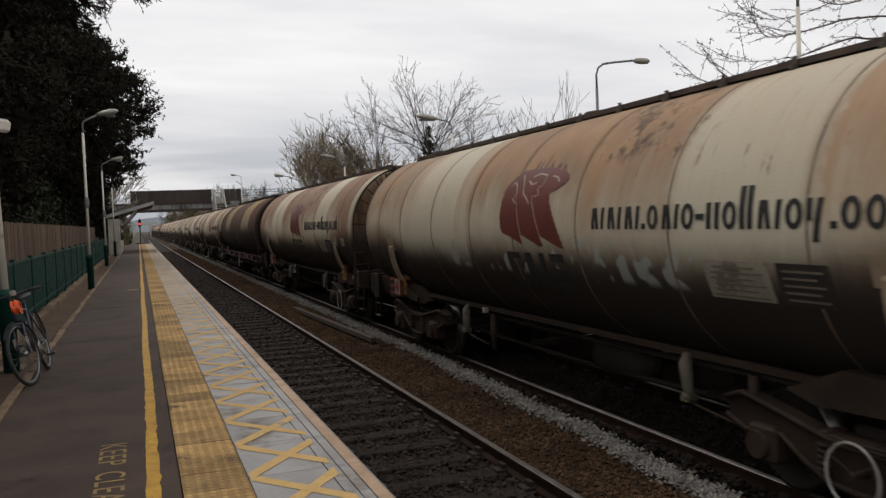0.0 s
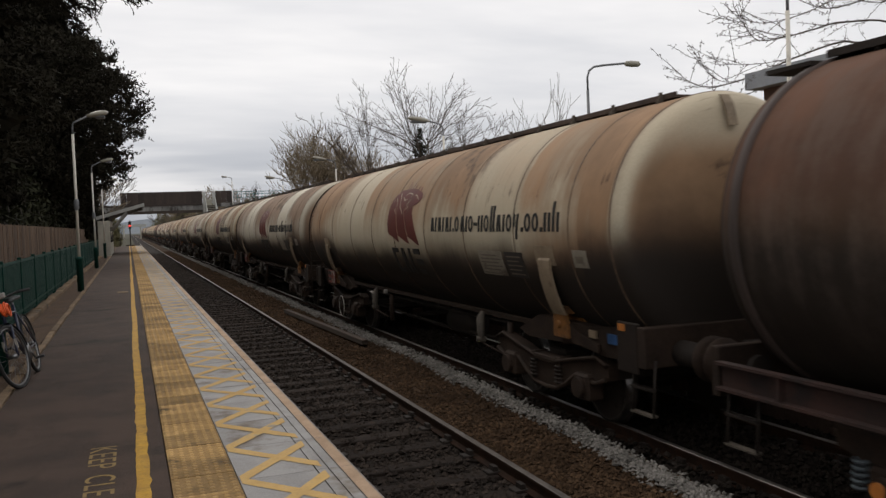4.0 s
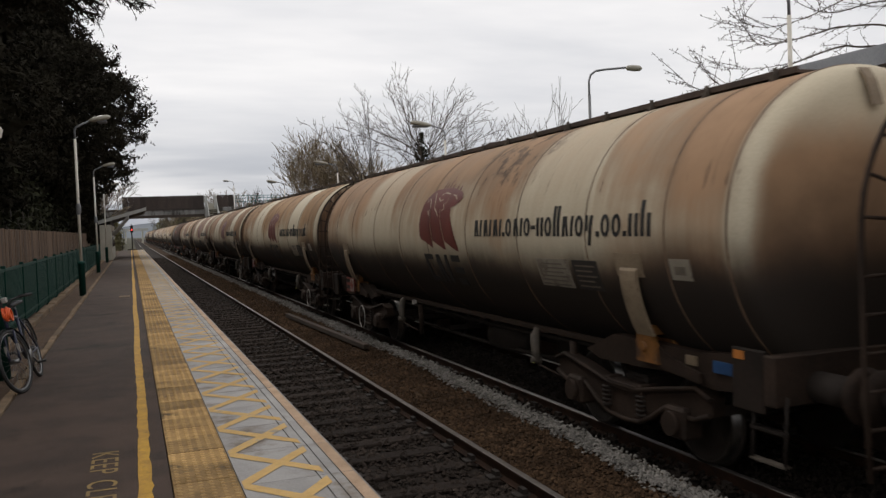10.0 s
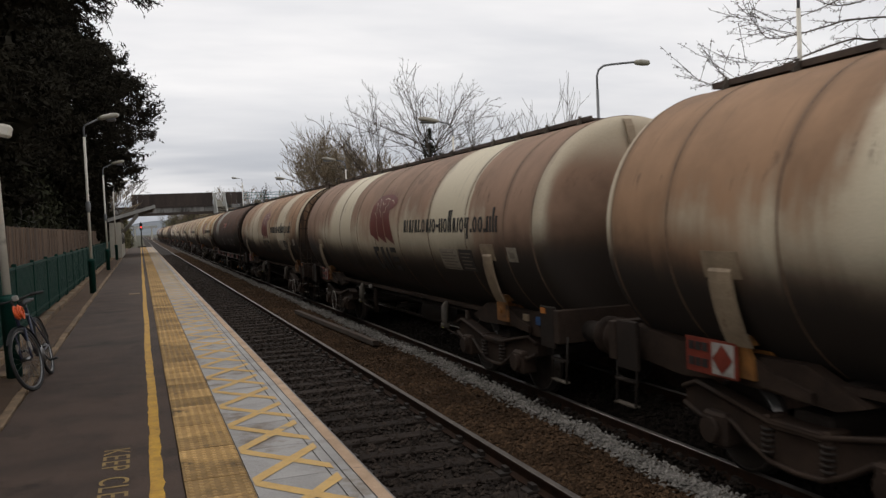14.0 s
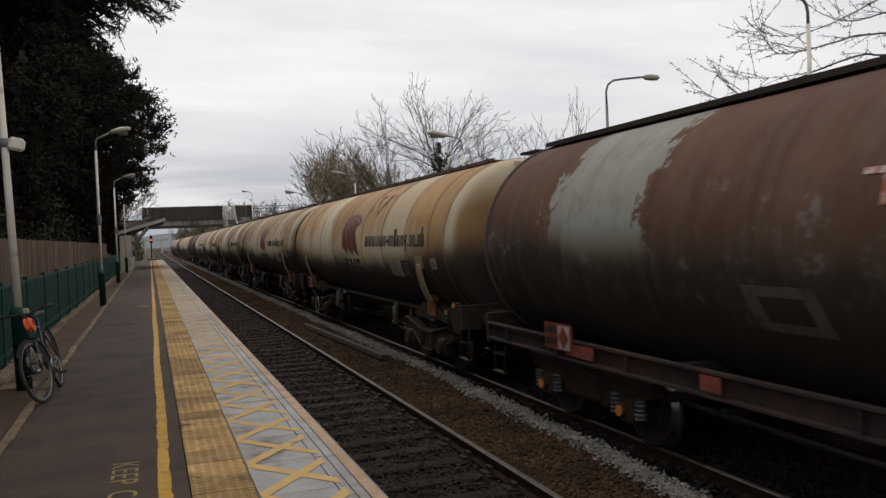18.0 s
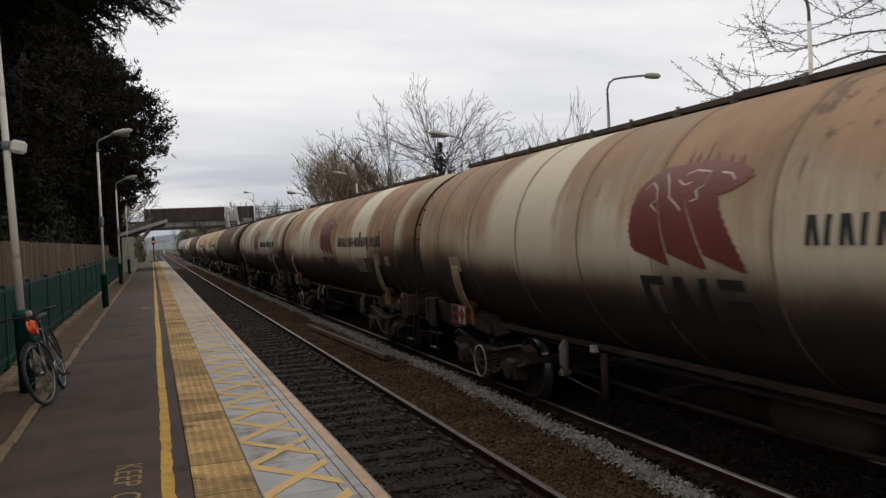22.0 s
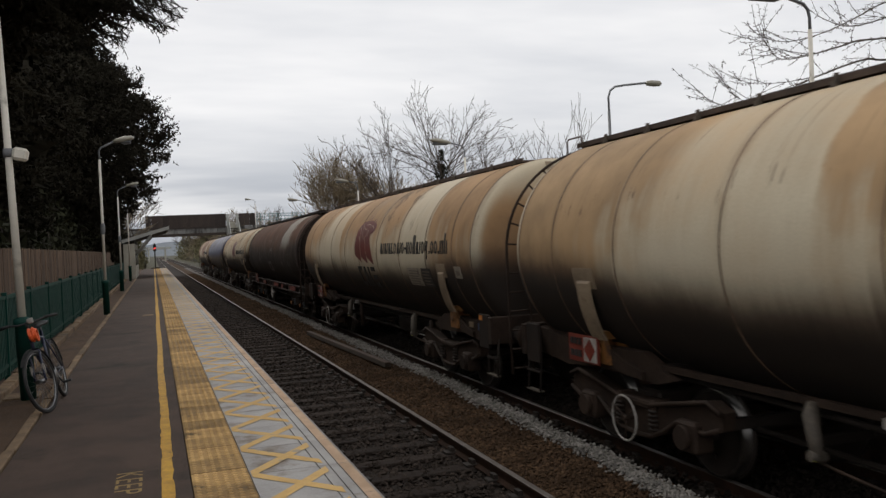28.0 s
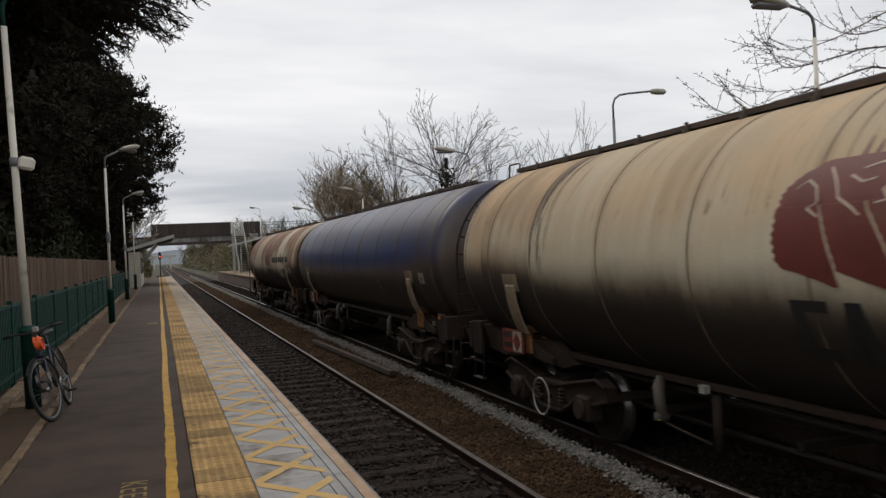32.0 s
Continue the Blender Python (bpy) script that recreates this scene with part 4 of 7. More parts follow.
def old_frame_sole(bm):
    """Channel-section solebar along one side."""
    plate(bm, [(-7.95, 0.93), (-7.95, 1.17), (7.95, 1.17), (7.95, 0.93)], -0.01, 0.01)
    box(bm, -0.09, 0.0, -7.95, 7.95, 1.15, 1.175)
    box(bm, -0.09, 0.0, -7.95, 7.95, 0.925, 0.95)
    for i in range(10):
        y = -7.2 + i * 1.6
        box(bm, -0.08, 0.0, y - 0.015, y + 0.015, 0.95, 1.15)
    return solebar_red


def old_bearer(bm):
    box(bm, -1.24, 1.24, -0.08, 0.08, 0.95, 1.16)
    return grime


def old_headstock(bm):
    box(bm, -1.30, 1.30, 7.96, 8.06, 0.85, 1.30, 0.01)
    return brown_grime


def old_stay(bm):
    plate(bm, [(7.9, 1.18), (7.0, 1.18), (7.85, 2.1)], -0.75, -0.70)
    return grime


def old_spine(bm):
    box(bm, -0.10, 0.10, -7.95, 7.95, 0.955, 1.1)
    return grime


sole_mark_paint = surface("pale_sole_marks", (0.12, 0.021, 0.013), (0.25, 0.058, 0.038), 6.0, 0.7, stain=(0.035, 0.014, 0.011), stain_scale=5.0, stain_at=0.5)


def old_deck(bm):
    box(bm, -0.42, 0.42, -7.5, 7.5, 3.80, 3.83)
    for x in (-0.44, 0.41):
        box(bm, x, x + 0.03, -7.5, 7.5, 3.785, 3.85)
    for i in range(11):
        y = -7.0 + i * 1.4
        box(bm, -0.42, 0.42, y - 0.02, y + 0.02, 3.74, 3.80)
    for y in (-7.5, 7.5):
        box(bm, -0.62, 0.62, min(y, y * 1.072), max(y, y * 1.072), 3.72, 3.76)
    return grime


def old_hand_wheel(bm):
    ring_torus(bm, (-1.36, 0, 0), 0.215, 0.016, "X", 32, 8)
    for k in range(4):
        a = 0.4 + k * math.tau / 4
        tube(bm, (-1.35, 0, 0), (-1.36, 0.21 * math.cos(a), 0.21 * math.sin(a)), 0.011, 6)
    tube(bm, (-1.39, 0, 0), (-1.2, 0, 0), 0.045, 10)
    return white_worn


def old_frame_mark(bm):
    """Worn pale surround of a lost notice."""
    patch(bm, -0.44, 0.40, -0.72, -0.33, 0.006, slant=0.10)
    return pale_worn


def old_frame_mark_inner(bm):
    patch(bm, -0.27, 0.25, -0.64, -0.42, 0.010, slant=0.06)
    return grime


def red_scrawl(bm):
    """Dripping red paint, shapes only."""
    patch(bm, 0.64, -1.07, 0.50, 0.55, 0.006)
    for i, (y, d) in enumerate(((0.45, 0.22), (0.30, 0.15), (-0.10, 0.10), (-0.30, 0.26), (-0.42, 0.18), (-0.80, 0.22), (-0.95, 0.12))):
        patch(bm, y, y - 0.05, 0.50 - d, 0.50, 0.006)
    return scrawl_red


scrawl_red = surface("red_scrawl_paint", (0.24, 0.03, 0.02), (0.40, 0.09, 0.06), 9.0, 0.6, 0.0, 40.0, stain=(0.42, 0.36, 0.32), stain_scale=7.0, stain_at=0.5)
pale_worn = surface("pale_worn_surround", (0.03, 0.0231, 0.0182), (0.12, 0.099, 0.0832), 5.0, 0.7, 0.0, 40.0, stain=(0.03, 0.02, 0.016), stain_scale=5.0, stain_at=0.5)


def old_rim(bm):
    lathe(bm, [(TR - 0.02, -0.05), (TR + 0.025, -0.04), (TR + 0.025, 0.04), (TR - 0.02, 0.05)], "Y", 72)
    return seam_brown


WHEELS, WAGONS = [], []


def wagon(k, paint, label, brake_end=1, livery=True, old=False):
    """One wagon; its Empty lies between the rails at mid length. brake_end: -1 where the ladder is at its leading end."""
    t = thing("tank_wagon", label, "tank wagon", "wagons of the oil train")
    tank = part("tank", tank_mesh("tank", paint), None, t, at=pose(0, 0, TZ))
    if old:
        for y in (-7.5, 7.5):
            part("tank_band", once("old_rim", old_rim), None, tank, at=pose(0, y, 0))
        for y in (1.44, -2.03, -3.89) if k == 12 else (-0.2,):
            part("notice_surround", once("old_frame_mark", old_frame_mark), None, tank, "worn pale surround", pose(0, y, 0))
            part("notice_ground", once("old_frame_mark_inner", old_frame_mark_inner), None, tank, at=pose(0, y, 0))
        if k == 12:
            tagged(part("scrawl", once("red_scrawl", red_scrawl), None, tank, "dripping red paint"), kind="stuff")
    else:
        for y in SEAMS:
            part("weld_seam", once("weld_seam", seam), None, tank, at=pose(0, y, 0))
    if livery:
        part("emblem", once("emblem", emblem), None, tank, "dull red painted emblem")
        tagged(part("emblem_tracery", once("emblem_tracery", emblem_strokes), None, tank, "thin cream strokes on the emblem"), kind="stuff")
        tagged(part("wordmark", once("wordmark", wordmark), None, tank, "sooty black blocks"), kind="stuff")
        tagged(part("name_line", once("name_line", name_line), None, tank, "black painted bars"), kind="stuff")
        part("notice", once("notice", notice), None, tank, "white notice panel")
        tagged(part("notice_text", once("notice_bars", notice_bars), None, tank), kind="stuff")
        part("dark_notice", once("notice_dark", notice_dark), None, tank, "dark notice panel")
        tagged(part("dark_notice_text", once("notice_dark_bars", notice_dark_bars), None, tank), kind="stuff")
    if not old:
        part("data_plate", once("data_plate", data_plate), None, tank, "cream data plate")
        part("data_plate_mark", once("data_plate_bars", data_plate_bars), None, tank)
        if brake_end > 0:
            part("lifting_strap", once("lifting_strap", grab_handle), None, tank, "short pale strap on the dished end")
        for y in (-6.05, 5.83):
            st = part("strap", once("strap", strap), None, t, "dirty cream tank strap", pose(0, y, TZ))
            part("strap", st.data, None, t, "dirty cream tank strap", pose(0, y, TZ, 0, 0, 180))
            part("saddle_bracket", once("saddle", saddle), None, t, "rusty orange saddle bracket", pose(0, y + 0.05, 0))
            part("saddle_bracket", once("saddle", saddle), None, t, "rusty orange saddle bracket", pose(0, y + 0.05, 0, 0, 0, 180))
            part("gusset", once("gusset", gusset), None, t, "dark rusty gusset web", pose(0, y + 0.05, 0))
        for q in (0, 180):
            for x in (-1.05, 1.05):
                part("stub_frame", once("stub_frame", stub_frame), None, t, "dark rusty stub frame", pose(x, 0, 0, 0, 0, q))
            part("headstock", once("headstock", headstock), None, t, at=pose(0, 0, 0, 0, 0, q))
            part("end_panel", once("end_panel_%d" % q, lambda bm, q=q: (box(bm, -1.31, -1.26, *((-7.79, -7.40) if q else (7.40, 7.79)), 0.84, 1.37, 0.012), panel_brown)[1]), None, t, "dark brown end panel")
            part("draw_bar", once("draw_bar", draw_bar), None, t, at=pose(0, 0, 0, 0, 0, q))
            part("draw_hook", once("draw_hook", draw_hook), None, t, at=pose(0, 0, 0, 0, 0, q))
        for y in (-6.3, -4.9, 4.9, 6.3):
            part("cross_member", once("cross_member", cross_member), None, t, at=pose(0, y, 0))
        part("belly_pipe", once("belly_pipe", belly_pipe), None, t)
        part("belly_angle", once("belly_angle", belly_angle), None, t)
        for y in (-3.35, 2.55):
            leg = part("valve_leg", once("valve_leg", valve_leg), None, t, "pale outlet leg", pose(0, y, 0))
            part("mark", once("valve_mark", valve_mark), None, leg, "yellow-green mark")
            part("rod", once("valve_rod", valve_rod), None, leg)
        part("handle_tag", once("glint", glint), None, t, "small white block standing for a glint", pose(0, 1.85, 0))
        deck = part("walkway", once("walkway", walkway_deck), None, t, "dark steel roof walkway", pose(0, 0, 0) if brake_end > 0 else Matrix.Diagonal((1, -1, 1, 1)))
        for i in range(15):
            part("bracket", once("walkway_foot", walkway_foot), None, deck, at=pose(0, -7.0 + i * 1.0, 0))
        hw = part("hand_wheel", once("hand_wheel", hand_wheel), None, t, "white-rimmed brake hand wheel", pose(0, 5.40 * brake_end, 0.47))
        part("spokes", once("hand_wheel_spokes", hand_wheel_spokes), None, hw)
        part("blue_plate", side_plate("blue_plate", blue_plate, -7.1, 1.11, 0.30, 0.11), None, t, "small blue plate")
        part("reflector", side_plate("reflector", amber_plate, -7.50, 1.31, 0.13, 0.075), None, t, "small amber reflector", pose(-0.165, 0, 0))
        part("pale_plate", side_plate("pale_plate", strap_cream, -6.62, 1.12, 0.16, 0.09), None, t)
    else:
        for s in (-1, 1):
            sole = part("solebar", once("solebar", old_frame_sole), None, t, "faded red solebar", pose(s * 1.26, 0, 0, 0, 0, 0 if s < 0 else 180))
            if s < 0:
                for i, y in enumerate((-5.6, -3.3, -2.1, -0.9, 2.2, 4.4)):
                    w = (0.5, 0.9, 0.35, 1.3, 0.3, 0.7)[(i + k) % 6]
                    part("mark", once("sole_mark_%d" % int(w * 100), lambda bm, w=w: (box(bm, -0.006, 0.0, -w / 2, w / 2, 0.985, 1.135), sole_mark_paint)[1]), None, sole, "worn pale red marking", pose(-0.088, y + 0.3 * ((i * 7 + k) % 3), 0))
        part("spine", once("old_spine", old_spine), None, t)
        for y in (-6.2, -3.1, 0, 3.1, 6.2):
            part("bearer", once("old_bearer", old_bearer), None, t, at=pose(0, y, 0))
        for q in (0, 180):
            part("headstock", once("old_headstock", old_headstock), None, t, at=pose(0, 0, 0, 0, 0, q))
            part("stay", once("old_stay", old_stay), None, t, at=pose(0, 0, 0, 0, 0, q))
            part("draw_hook", once("draw_hook", draw_hook), None, t, at=pose(0, 0, 0, 0, 0, q))
        case = part("end_box", once("end_box", end_box), None, t, "grimy valve box")
        part("warning_plate", once("warning_plate", warning_plate), None, case, "yellow warning plate")
        part("warning_mark", once("warning_sign", warning_sign), None, case, "black warning mark")
        part("walkway", once("old_deck", old_deck), None, t, "dark roof walkway")
        part("hand_wheel", once("old_hand_wheel", old_hand_wheel), None, t, "white spoked brake wheel", pose(0, 0.05, 0.67))
    for name, make in (("brake_pull", brake_pull), ("brake_cylinder", brake_cylinder), ("air_tank", air_tank), ("valve_box", valve_box), ("brake_shaft", brake_shaft)):
        part(name, once(name, make), None, t)
    for y in (-3.1, -1.0, 1.0, 3.1):
        part("brake_hanger", once("brake_hanger", brake_hanger), None, t, at=pose(0, y, 0))
    part("man_lid", once("man_lid", man_lid), None, t)
    for s in (-1, 1):
        for x in (-0.87, 0.87):
            bu = part("buffer", once("buffer", buffer_part), None, t, at=pose(x, 0, 1.06, 0, 0, 0 if s > 0 else 180))
            part("head", once("buffer_head", buffer_head), None, bu)
        foot = part("footstep", once("step_irons", step_irons), None, t, "white-edged footstep", pose(0, s * 7.75, 0))
        part("tread", once("step_tread", step_tread), None, foot, "white-edged tread")
        bogie(t, s * 5.35, k, old)
    e = brake_end
    flip = pose(0, 0, 0) if e > 0 else Matrix.Diagonal((1, -1, 1, 1))
    ladder = part("ladder", once("ladder", end_ladder), None, t, "dark curved end ladder", flip)
    for m in rung_poses():
        part("rung", once("rung", rung), None, ladder, at=m)
    if not old:
        if e < 0:
            part("end_platform", once("end_platform", end_platform), None, t, "dark steel end platform", flip)
        part("end_rail", once("end_rail", end_rail), None, t, "thin steel grab rail", flip)
        part("amber_plate", side_plate("amber_plate", amber_plate, 0, 2.0, 0.16, 0.26), None, t, "amber reflector plate", pose(0.12, 8.08 * e, -0.05))
    board = part("hazard_board", once("hazard_board", hazard_board), None, t, "orange-red hazard board", pose(0 if not old else -0.10, 6.22 if not old else 5.5, -0.03 if not old else 0.0))
    part("panel", once("hazard_diamond", hazard_diamond), None, board, "white panel")
    part("diamond", once("hazard_red", hazard_red), None, board, "red diamond")
    tagged(part("lettering", once("hazard_bars", hazard_bars), None, board), kind="stuff")
    WAGONS.append((t, k))
    return t


WHITE = (0.58, 0.525, 0.415)
BROWN = (0.088, 0.046, 0.030)
SAND = (0.42, 0.31, 0.17)
TRAIN = [
    (0, dict(paint=(0.555, 0.505, 0.385), level=0.58, clean=0.5, tops=0.7, scrawl=0.75), "cream tank wagon with light rust film and pale painted scrawls"),
    (1, dict(level=0.82, rust=(0.202, 0.122, 0.079), clean=0.75), "cream tank wagon with brown rust bands"),
    (2, "brown", "old tank wagon, rust brown with worn yellow-grey patches"),
    (3, dict(level=0.72, clean=0.6), "cream tank wagon with rusty upper plates"),
    (4, dict(paint=WHITE, level=0.68, rust=(0.197, 0.134, 0.092), clean=0.95), "dirty white tank wagon with brown dust film"),
    (5, dict(level=0.60, clean=0.5, tops=0.9, spills=((-3.4, -1.5, 0.95),)), "cream tank wagon with dark spill runs"),
    (6, dict(paint=WHITE, level=0.62, rust=(0.213, 0.152, 0.104), clean=0.4), "fairly clean cream tank wagon"),
    (7, dict(level=0.66, clean=0.5, tops=0.7), "cream tank wagon with brown film on top"),
    (8, dict(level=0.80, rust=(0.234, 0.141, 0.0725), clean=0.85, tops=0.3), "cream tank wagon with rusty brown courses"),
    (9, dict(level=0.96, rust=(0.213, 0.126, 0.0725), clean=0.97, tops=0.8), "rust-filmed tank wagon with two pale clean bands"),
    (10, dict(level=0.90, rust=(0.192, 0.12, 0.0818), clean=0.97, tops=0.3), "rusty cream tank wagon with pale bands"),
    (11, dict(level=0.76, rust=(0.224, 0.134, 0.079), clean=0.5, tops=0.4), "cream tank wagon with rusty top"),
    (12, "brown2", "old tank wagon, dark rust brown with one grey-white patch"),
    (13, dict(level=0.78, rust=(0.278, 0.164, 0.0725), clean=0.55, tops=0.95), "cream tank wagon with orange rust top"),
    (14, dict(level=0.72, rust=(0.234, 0.152, 0.0856), clean=0.4, tops=0.95, streaks=0.55), "cream tank wagon with light brown film"),
    (15, dict(level=0.72, rust=(0.213, 0.132, 0.0763), clean=0.75), "cream tank wagon with brown streaked top"),
    (16, dict(level=0.86, rust=(0.218, 0.129, 0.0725), clean=0.85, tops=0.5), "cream tank wagon with rust bands"),
    (17, dict(paint=WHITE, level=0.62, rust=(0.234, 0.164, 0.104), clean=0.6, tops=0.2, streaks=0.2), "pale cream tank wagon with thin rust film"),
    (18, "brown3", "old tank wagon, dark brown with a white flaked patch"),
    (19, dict(level=0.92, rust=(0.267, 0.175, 0.092), clean=0.5, tops=0.95), "cream tank wagon with tan film"),
    (20, dict(level=0.74, rust=(0.257, 0.157, 0.079), clean=0.6), "cream tank wagon with orange-brown film"),
    (21, "brown4", "old tank wagon, dark brown with a pale flaked patch"),
    (22, dict(paint=(0.59, 0.525, 0.39), low_dark=0.15, level=0.62, rust=(0.297, 0.203, 0.116), clean=0.15, streaks=0.6, tops=0.9, spills=((4.7, 5.2, 0.85),)), "yellowed cream tank wagon with black spill runs"),
    (23, "blue", "dark blue tank wagon, darker low down and brown on top"),
    (24, dict(level=0.88, rust=(0.192, 0.117, 0.0763), clean=0.6), "rusty cream tank wagon at the end of the train"),
]
TURNED = (0, 1, 8, 9, 11)
OLD = {
    "brown": dict(bands=((2.7, 5.2, 0.98), (-5.15, -2.3, 0.98)), band_colour=(0.42, 0.29, 0.14)),
    "brown2": dict(flakes=0.6, bands=((3.4, 5.5, 0.97),), band_colour=(0.33, 0.33, 0.29)),
    "brown3": dict(low_dark=0.52, flakes=0.6, bands=((-5.6, -3.5, 0.92),), band_colour=(0.38, 0.35, 0.30)),
    "brown4": dict(low_dark=0.62, flakes=0.9, bands=((-5.6, -3.6, 0.92),), band_colour=(0.36, 0.335, 0.29)),
}
for spec in OLD.values():
    spec.setdefault("low_dark", 0.34)
    spec.update(paint=(0.075, 0.040, 0.027), rust=BROWN, level=0.5, clean=0.0, streaks=0.3, tops=0.2, rim=0.0, matt=0.7, end_dark=0.92, dusty=0.5)
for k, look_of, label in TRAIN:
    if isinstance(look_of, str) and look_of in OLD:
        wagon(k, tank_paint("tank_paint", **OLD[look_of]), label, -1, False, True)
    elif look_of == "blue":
        wagon(k, tank_paint("tank_paint", paint=(0.013, 0.034, 0.125), rust=(0.062, 0.050, 0.052), level=0.42, clean=0.0, low_dark=0.10, streaks=0.1, tops=0.2, rim=0.35, matt=0.34), label, 1, False)
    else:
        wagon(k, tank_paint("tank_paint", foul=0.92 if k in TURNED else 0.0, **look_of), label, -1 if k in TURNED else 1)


# ---- footbridge, shelters, far buildings ----
dark_boards = surface("brown_bridge_boards", (0.028, 0.02028, 0.01716), (0.06, 0.0429, 0.0351), 1.2, 0.85, 0.0, 20.0, stretch=(1, 1, 0.3), rand=0.2)
girder_white = surface("stained_white_girder", (0.10, 0.098, 0.092), (0.30, 0.295, 0.28), 1.1, 0.7, 0.0, 20.0, stretch=(1, 1, 0.25), stain=(0.035, 0.03, 0.025), stain_scale=1.2, stain_at=0.47)
cream_wall = surface("cream_rendered_wall", (0.36, 0.34, 0.28), (0.52, 0.49, 0.41), 1.0, 0.8, 0.0, 30.0)
white_trim = surface("white_fascia", (0.3312, 0.3312, 0.3096), (0.4752, 0.4752, 0.4464), 1.5, 0.6, 0.0, 30.0, stain=(0.25, 0.24, 0.22), stain_scale=1.5)
roof_felt = surface("grey_roof_felt", (0.24, 0.255, 0.275), (0.38, 0.4, 0.425), 1.0, 0.9, 0.0, 30.0)
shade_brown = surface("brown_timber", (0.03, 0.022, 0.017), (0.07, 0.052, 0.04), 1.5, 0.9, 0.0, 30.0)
teal_paint = surface("teal_railing_paint", (0.02, 0.11, 0.11), (0.04, 0.18, 0.18), 2.0, 0.5)
brick_brown = surface("brown_brick_wall", (0.09, 0.055, 0.04), (0.18, 0.11, 0.08), 2.0, 0.9, 0.004, 30.0)
glass_dark = surface("dark_glass", (0.01, 0.012, 0.014), (0.02, 0.024, 0.028), 1.0, 0.12)
BY = 106.0


def footbridge():
    t = thing("footbridge", "footbridge with brown boarded parapets and stained white girder", "footbridge", at=pose(0, BY, 0))
    bm = bmesh.new()
    n = 12
    for i in range(n):
        a, b = i / n, (i + 1) / n
        za, zb = (3.95 - 0.32 * abs(2 * f - 1) ** 3 for f in (a, b))
        xa, xb = -3.2 + 12.0 * a, -3.2 + 12.0 * b
        vs = [bm.verts.new(p) for p in ((xa, 0, za), (xb, 0, zb), (xb, 0, 4.72), (xa, 0, 4.72))]
        ws = [bm.verts.new((v.co.x, 0.25, v.co.z)) for v in vs]
        bm.faces.new(vs), bm.faces.new(ws[::-1])
        for k in range(4):
            bm.faces.new((vs[k], ws[k], ws[(k + 1) % 4], vs[(k + 1) % 4]))
    bmesh.ops.remove_doubles(bm, verts=bm.verts, dist=0.001)
    part("girder", bm, girder_white, t, "stained white girder")
    for i in range(9):
        bm = bmesh.new()
        box(bm, -0.5 + i * 1.0, -0.44 + i * 1.0, -0.09, -0.003, 3.96, 4.515)
        part("stiffener", bm, girder_white, t)
    bm = bmesh.new()
    box(bm, -3.2, 8.55, -0.14, -0.002, 3.62, 3.95)
    part("lower_flange", bm, shade_brown, t, "dark lower flange")
    bm = bmesh.new()
    box(bm, -3.2, 8.55, -0.10, -0.004, 4.52, 4.735)
    part("kicker", bm, dark_boards, t, "dark timber beam under the parapet")
    bm = bmesh.new()
    box(bm, -3.2, 8.8, 0.26, 2.3, 4.5, 4.7)
    part("deck", bm, shade_brown, t)
    for y in (-0.06, 2.3):
        for i in range(14):
            bm = bmesh.new()
            x = -0.75 + i * 0.665
            box(bm, x + 0.004, x + 0.655, y, y + 0.05, 4.74, 6.17)
            part("parapet_panel", bm, dark_boards, t, "brown parapet panel" if i == 0 else "")
        bm = bmesh.new()
        box(bm, -0.78, 8.6, y - 0.03, y + 0.08, 6.175, 6.22)
        part("handrail", bm, dark_boards, t)
    for x, z0 in ((8.64, 0.0), (9.75, 2.6)):
        bm = bmesh.new()
        plate(bm, [(-0.14, z0), (0.16, z0), (0.06, 6.15), (-0.22, 6.15)], 0, 0.30)
        part("pillar", bm, white_trim, t, "white bridge pillar", pose(x, 0, 0))
    bm = bmesh.new()
    box(bm, 8.97, 9.72, 0.3, 0.36, 4.3, 5.2)
    part("infill", bm, cream_wall, t, "cream infill panel")
    for i in range(3):
        bm = bmesh.new()
        x = 10.12 + i * 0.665
        box(bm, x, x + 0.65, -0.06, 0.0, 4.72, 6.2)
        part("parapet_panel", bm, dark_boards, t)
    bm = bmesh.new()
    box(bm, 10.1, 12.2, 0.0, 2.3, 4.3, 4.7)
    part("landing", bm, girder_white, t)
    # flight of steps down to the far platform
    for i in range(20):
        bm = bmesh.new()
        z = 4.5 - i * 0.22
        box(bm, 8.95, 10.0, -0.2 - (i + 1) * 0.27, -0.2 - i * 0.27, z - 0.06, z)
        part("step", bm, cream_wall, t)
        bm = bmesh.new()
        box(bm, 8.95, 10.0, -0.2 - i * 0.27 - 0.02, -0.2 - i * 0.27, z - 0.2, z - 0.062)
        part("riser", bm, shade_brown, t)
    for x in (8.86, 10.02):
        bm = bmesh.new()
        plate(bm, [(-0.1, 4.2), (-0.1, 5.6), (-5.8, 1.1), (-5.8, 0.0), (-5.2, 0.0)], x, x + 0.07)
        part("string", bm, white_trim, t, "white stair string")
    # ramp railing on the far side
    for z in (5.35, 5.75, 6.05):
        bm = bmesh.new()
        tube(bm, (12.2, 0.2, z), (26.0, 0.2, z), 0.035, 6)
        part("ramp_rail", bm, teal_paint, t, "teal ramp rail")
    for i in range(28):
        bm = bmesh.new()
        tube(bm, (12.3 + i * 0.5, 0.2, 4.7), (12.3 + i * 0.5, 0.2, 6.05), 0.025, 6)
        part("baluster", bm, teal_paint, t)
    bm = bmesh.new()
    box(bm, 12.2, 26.0, 0.0, 2.2, 4.3, 4.7)
    for i in range(4):
        box(bm, 13.0 + i * 4, 13.3 + i * 4, 0.8, 1.1, -0.1, 4.3)
    part("ramp", bm, girder_white, t, "pale ramp deck on posts")


footbridge()


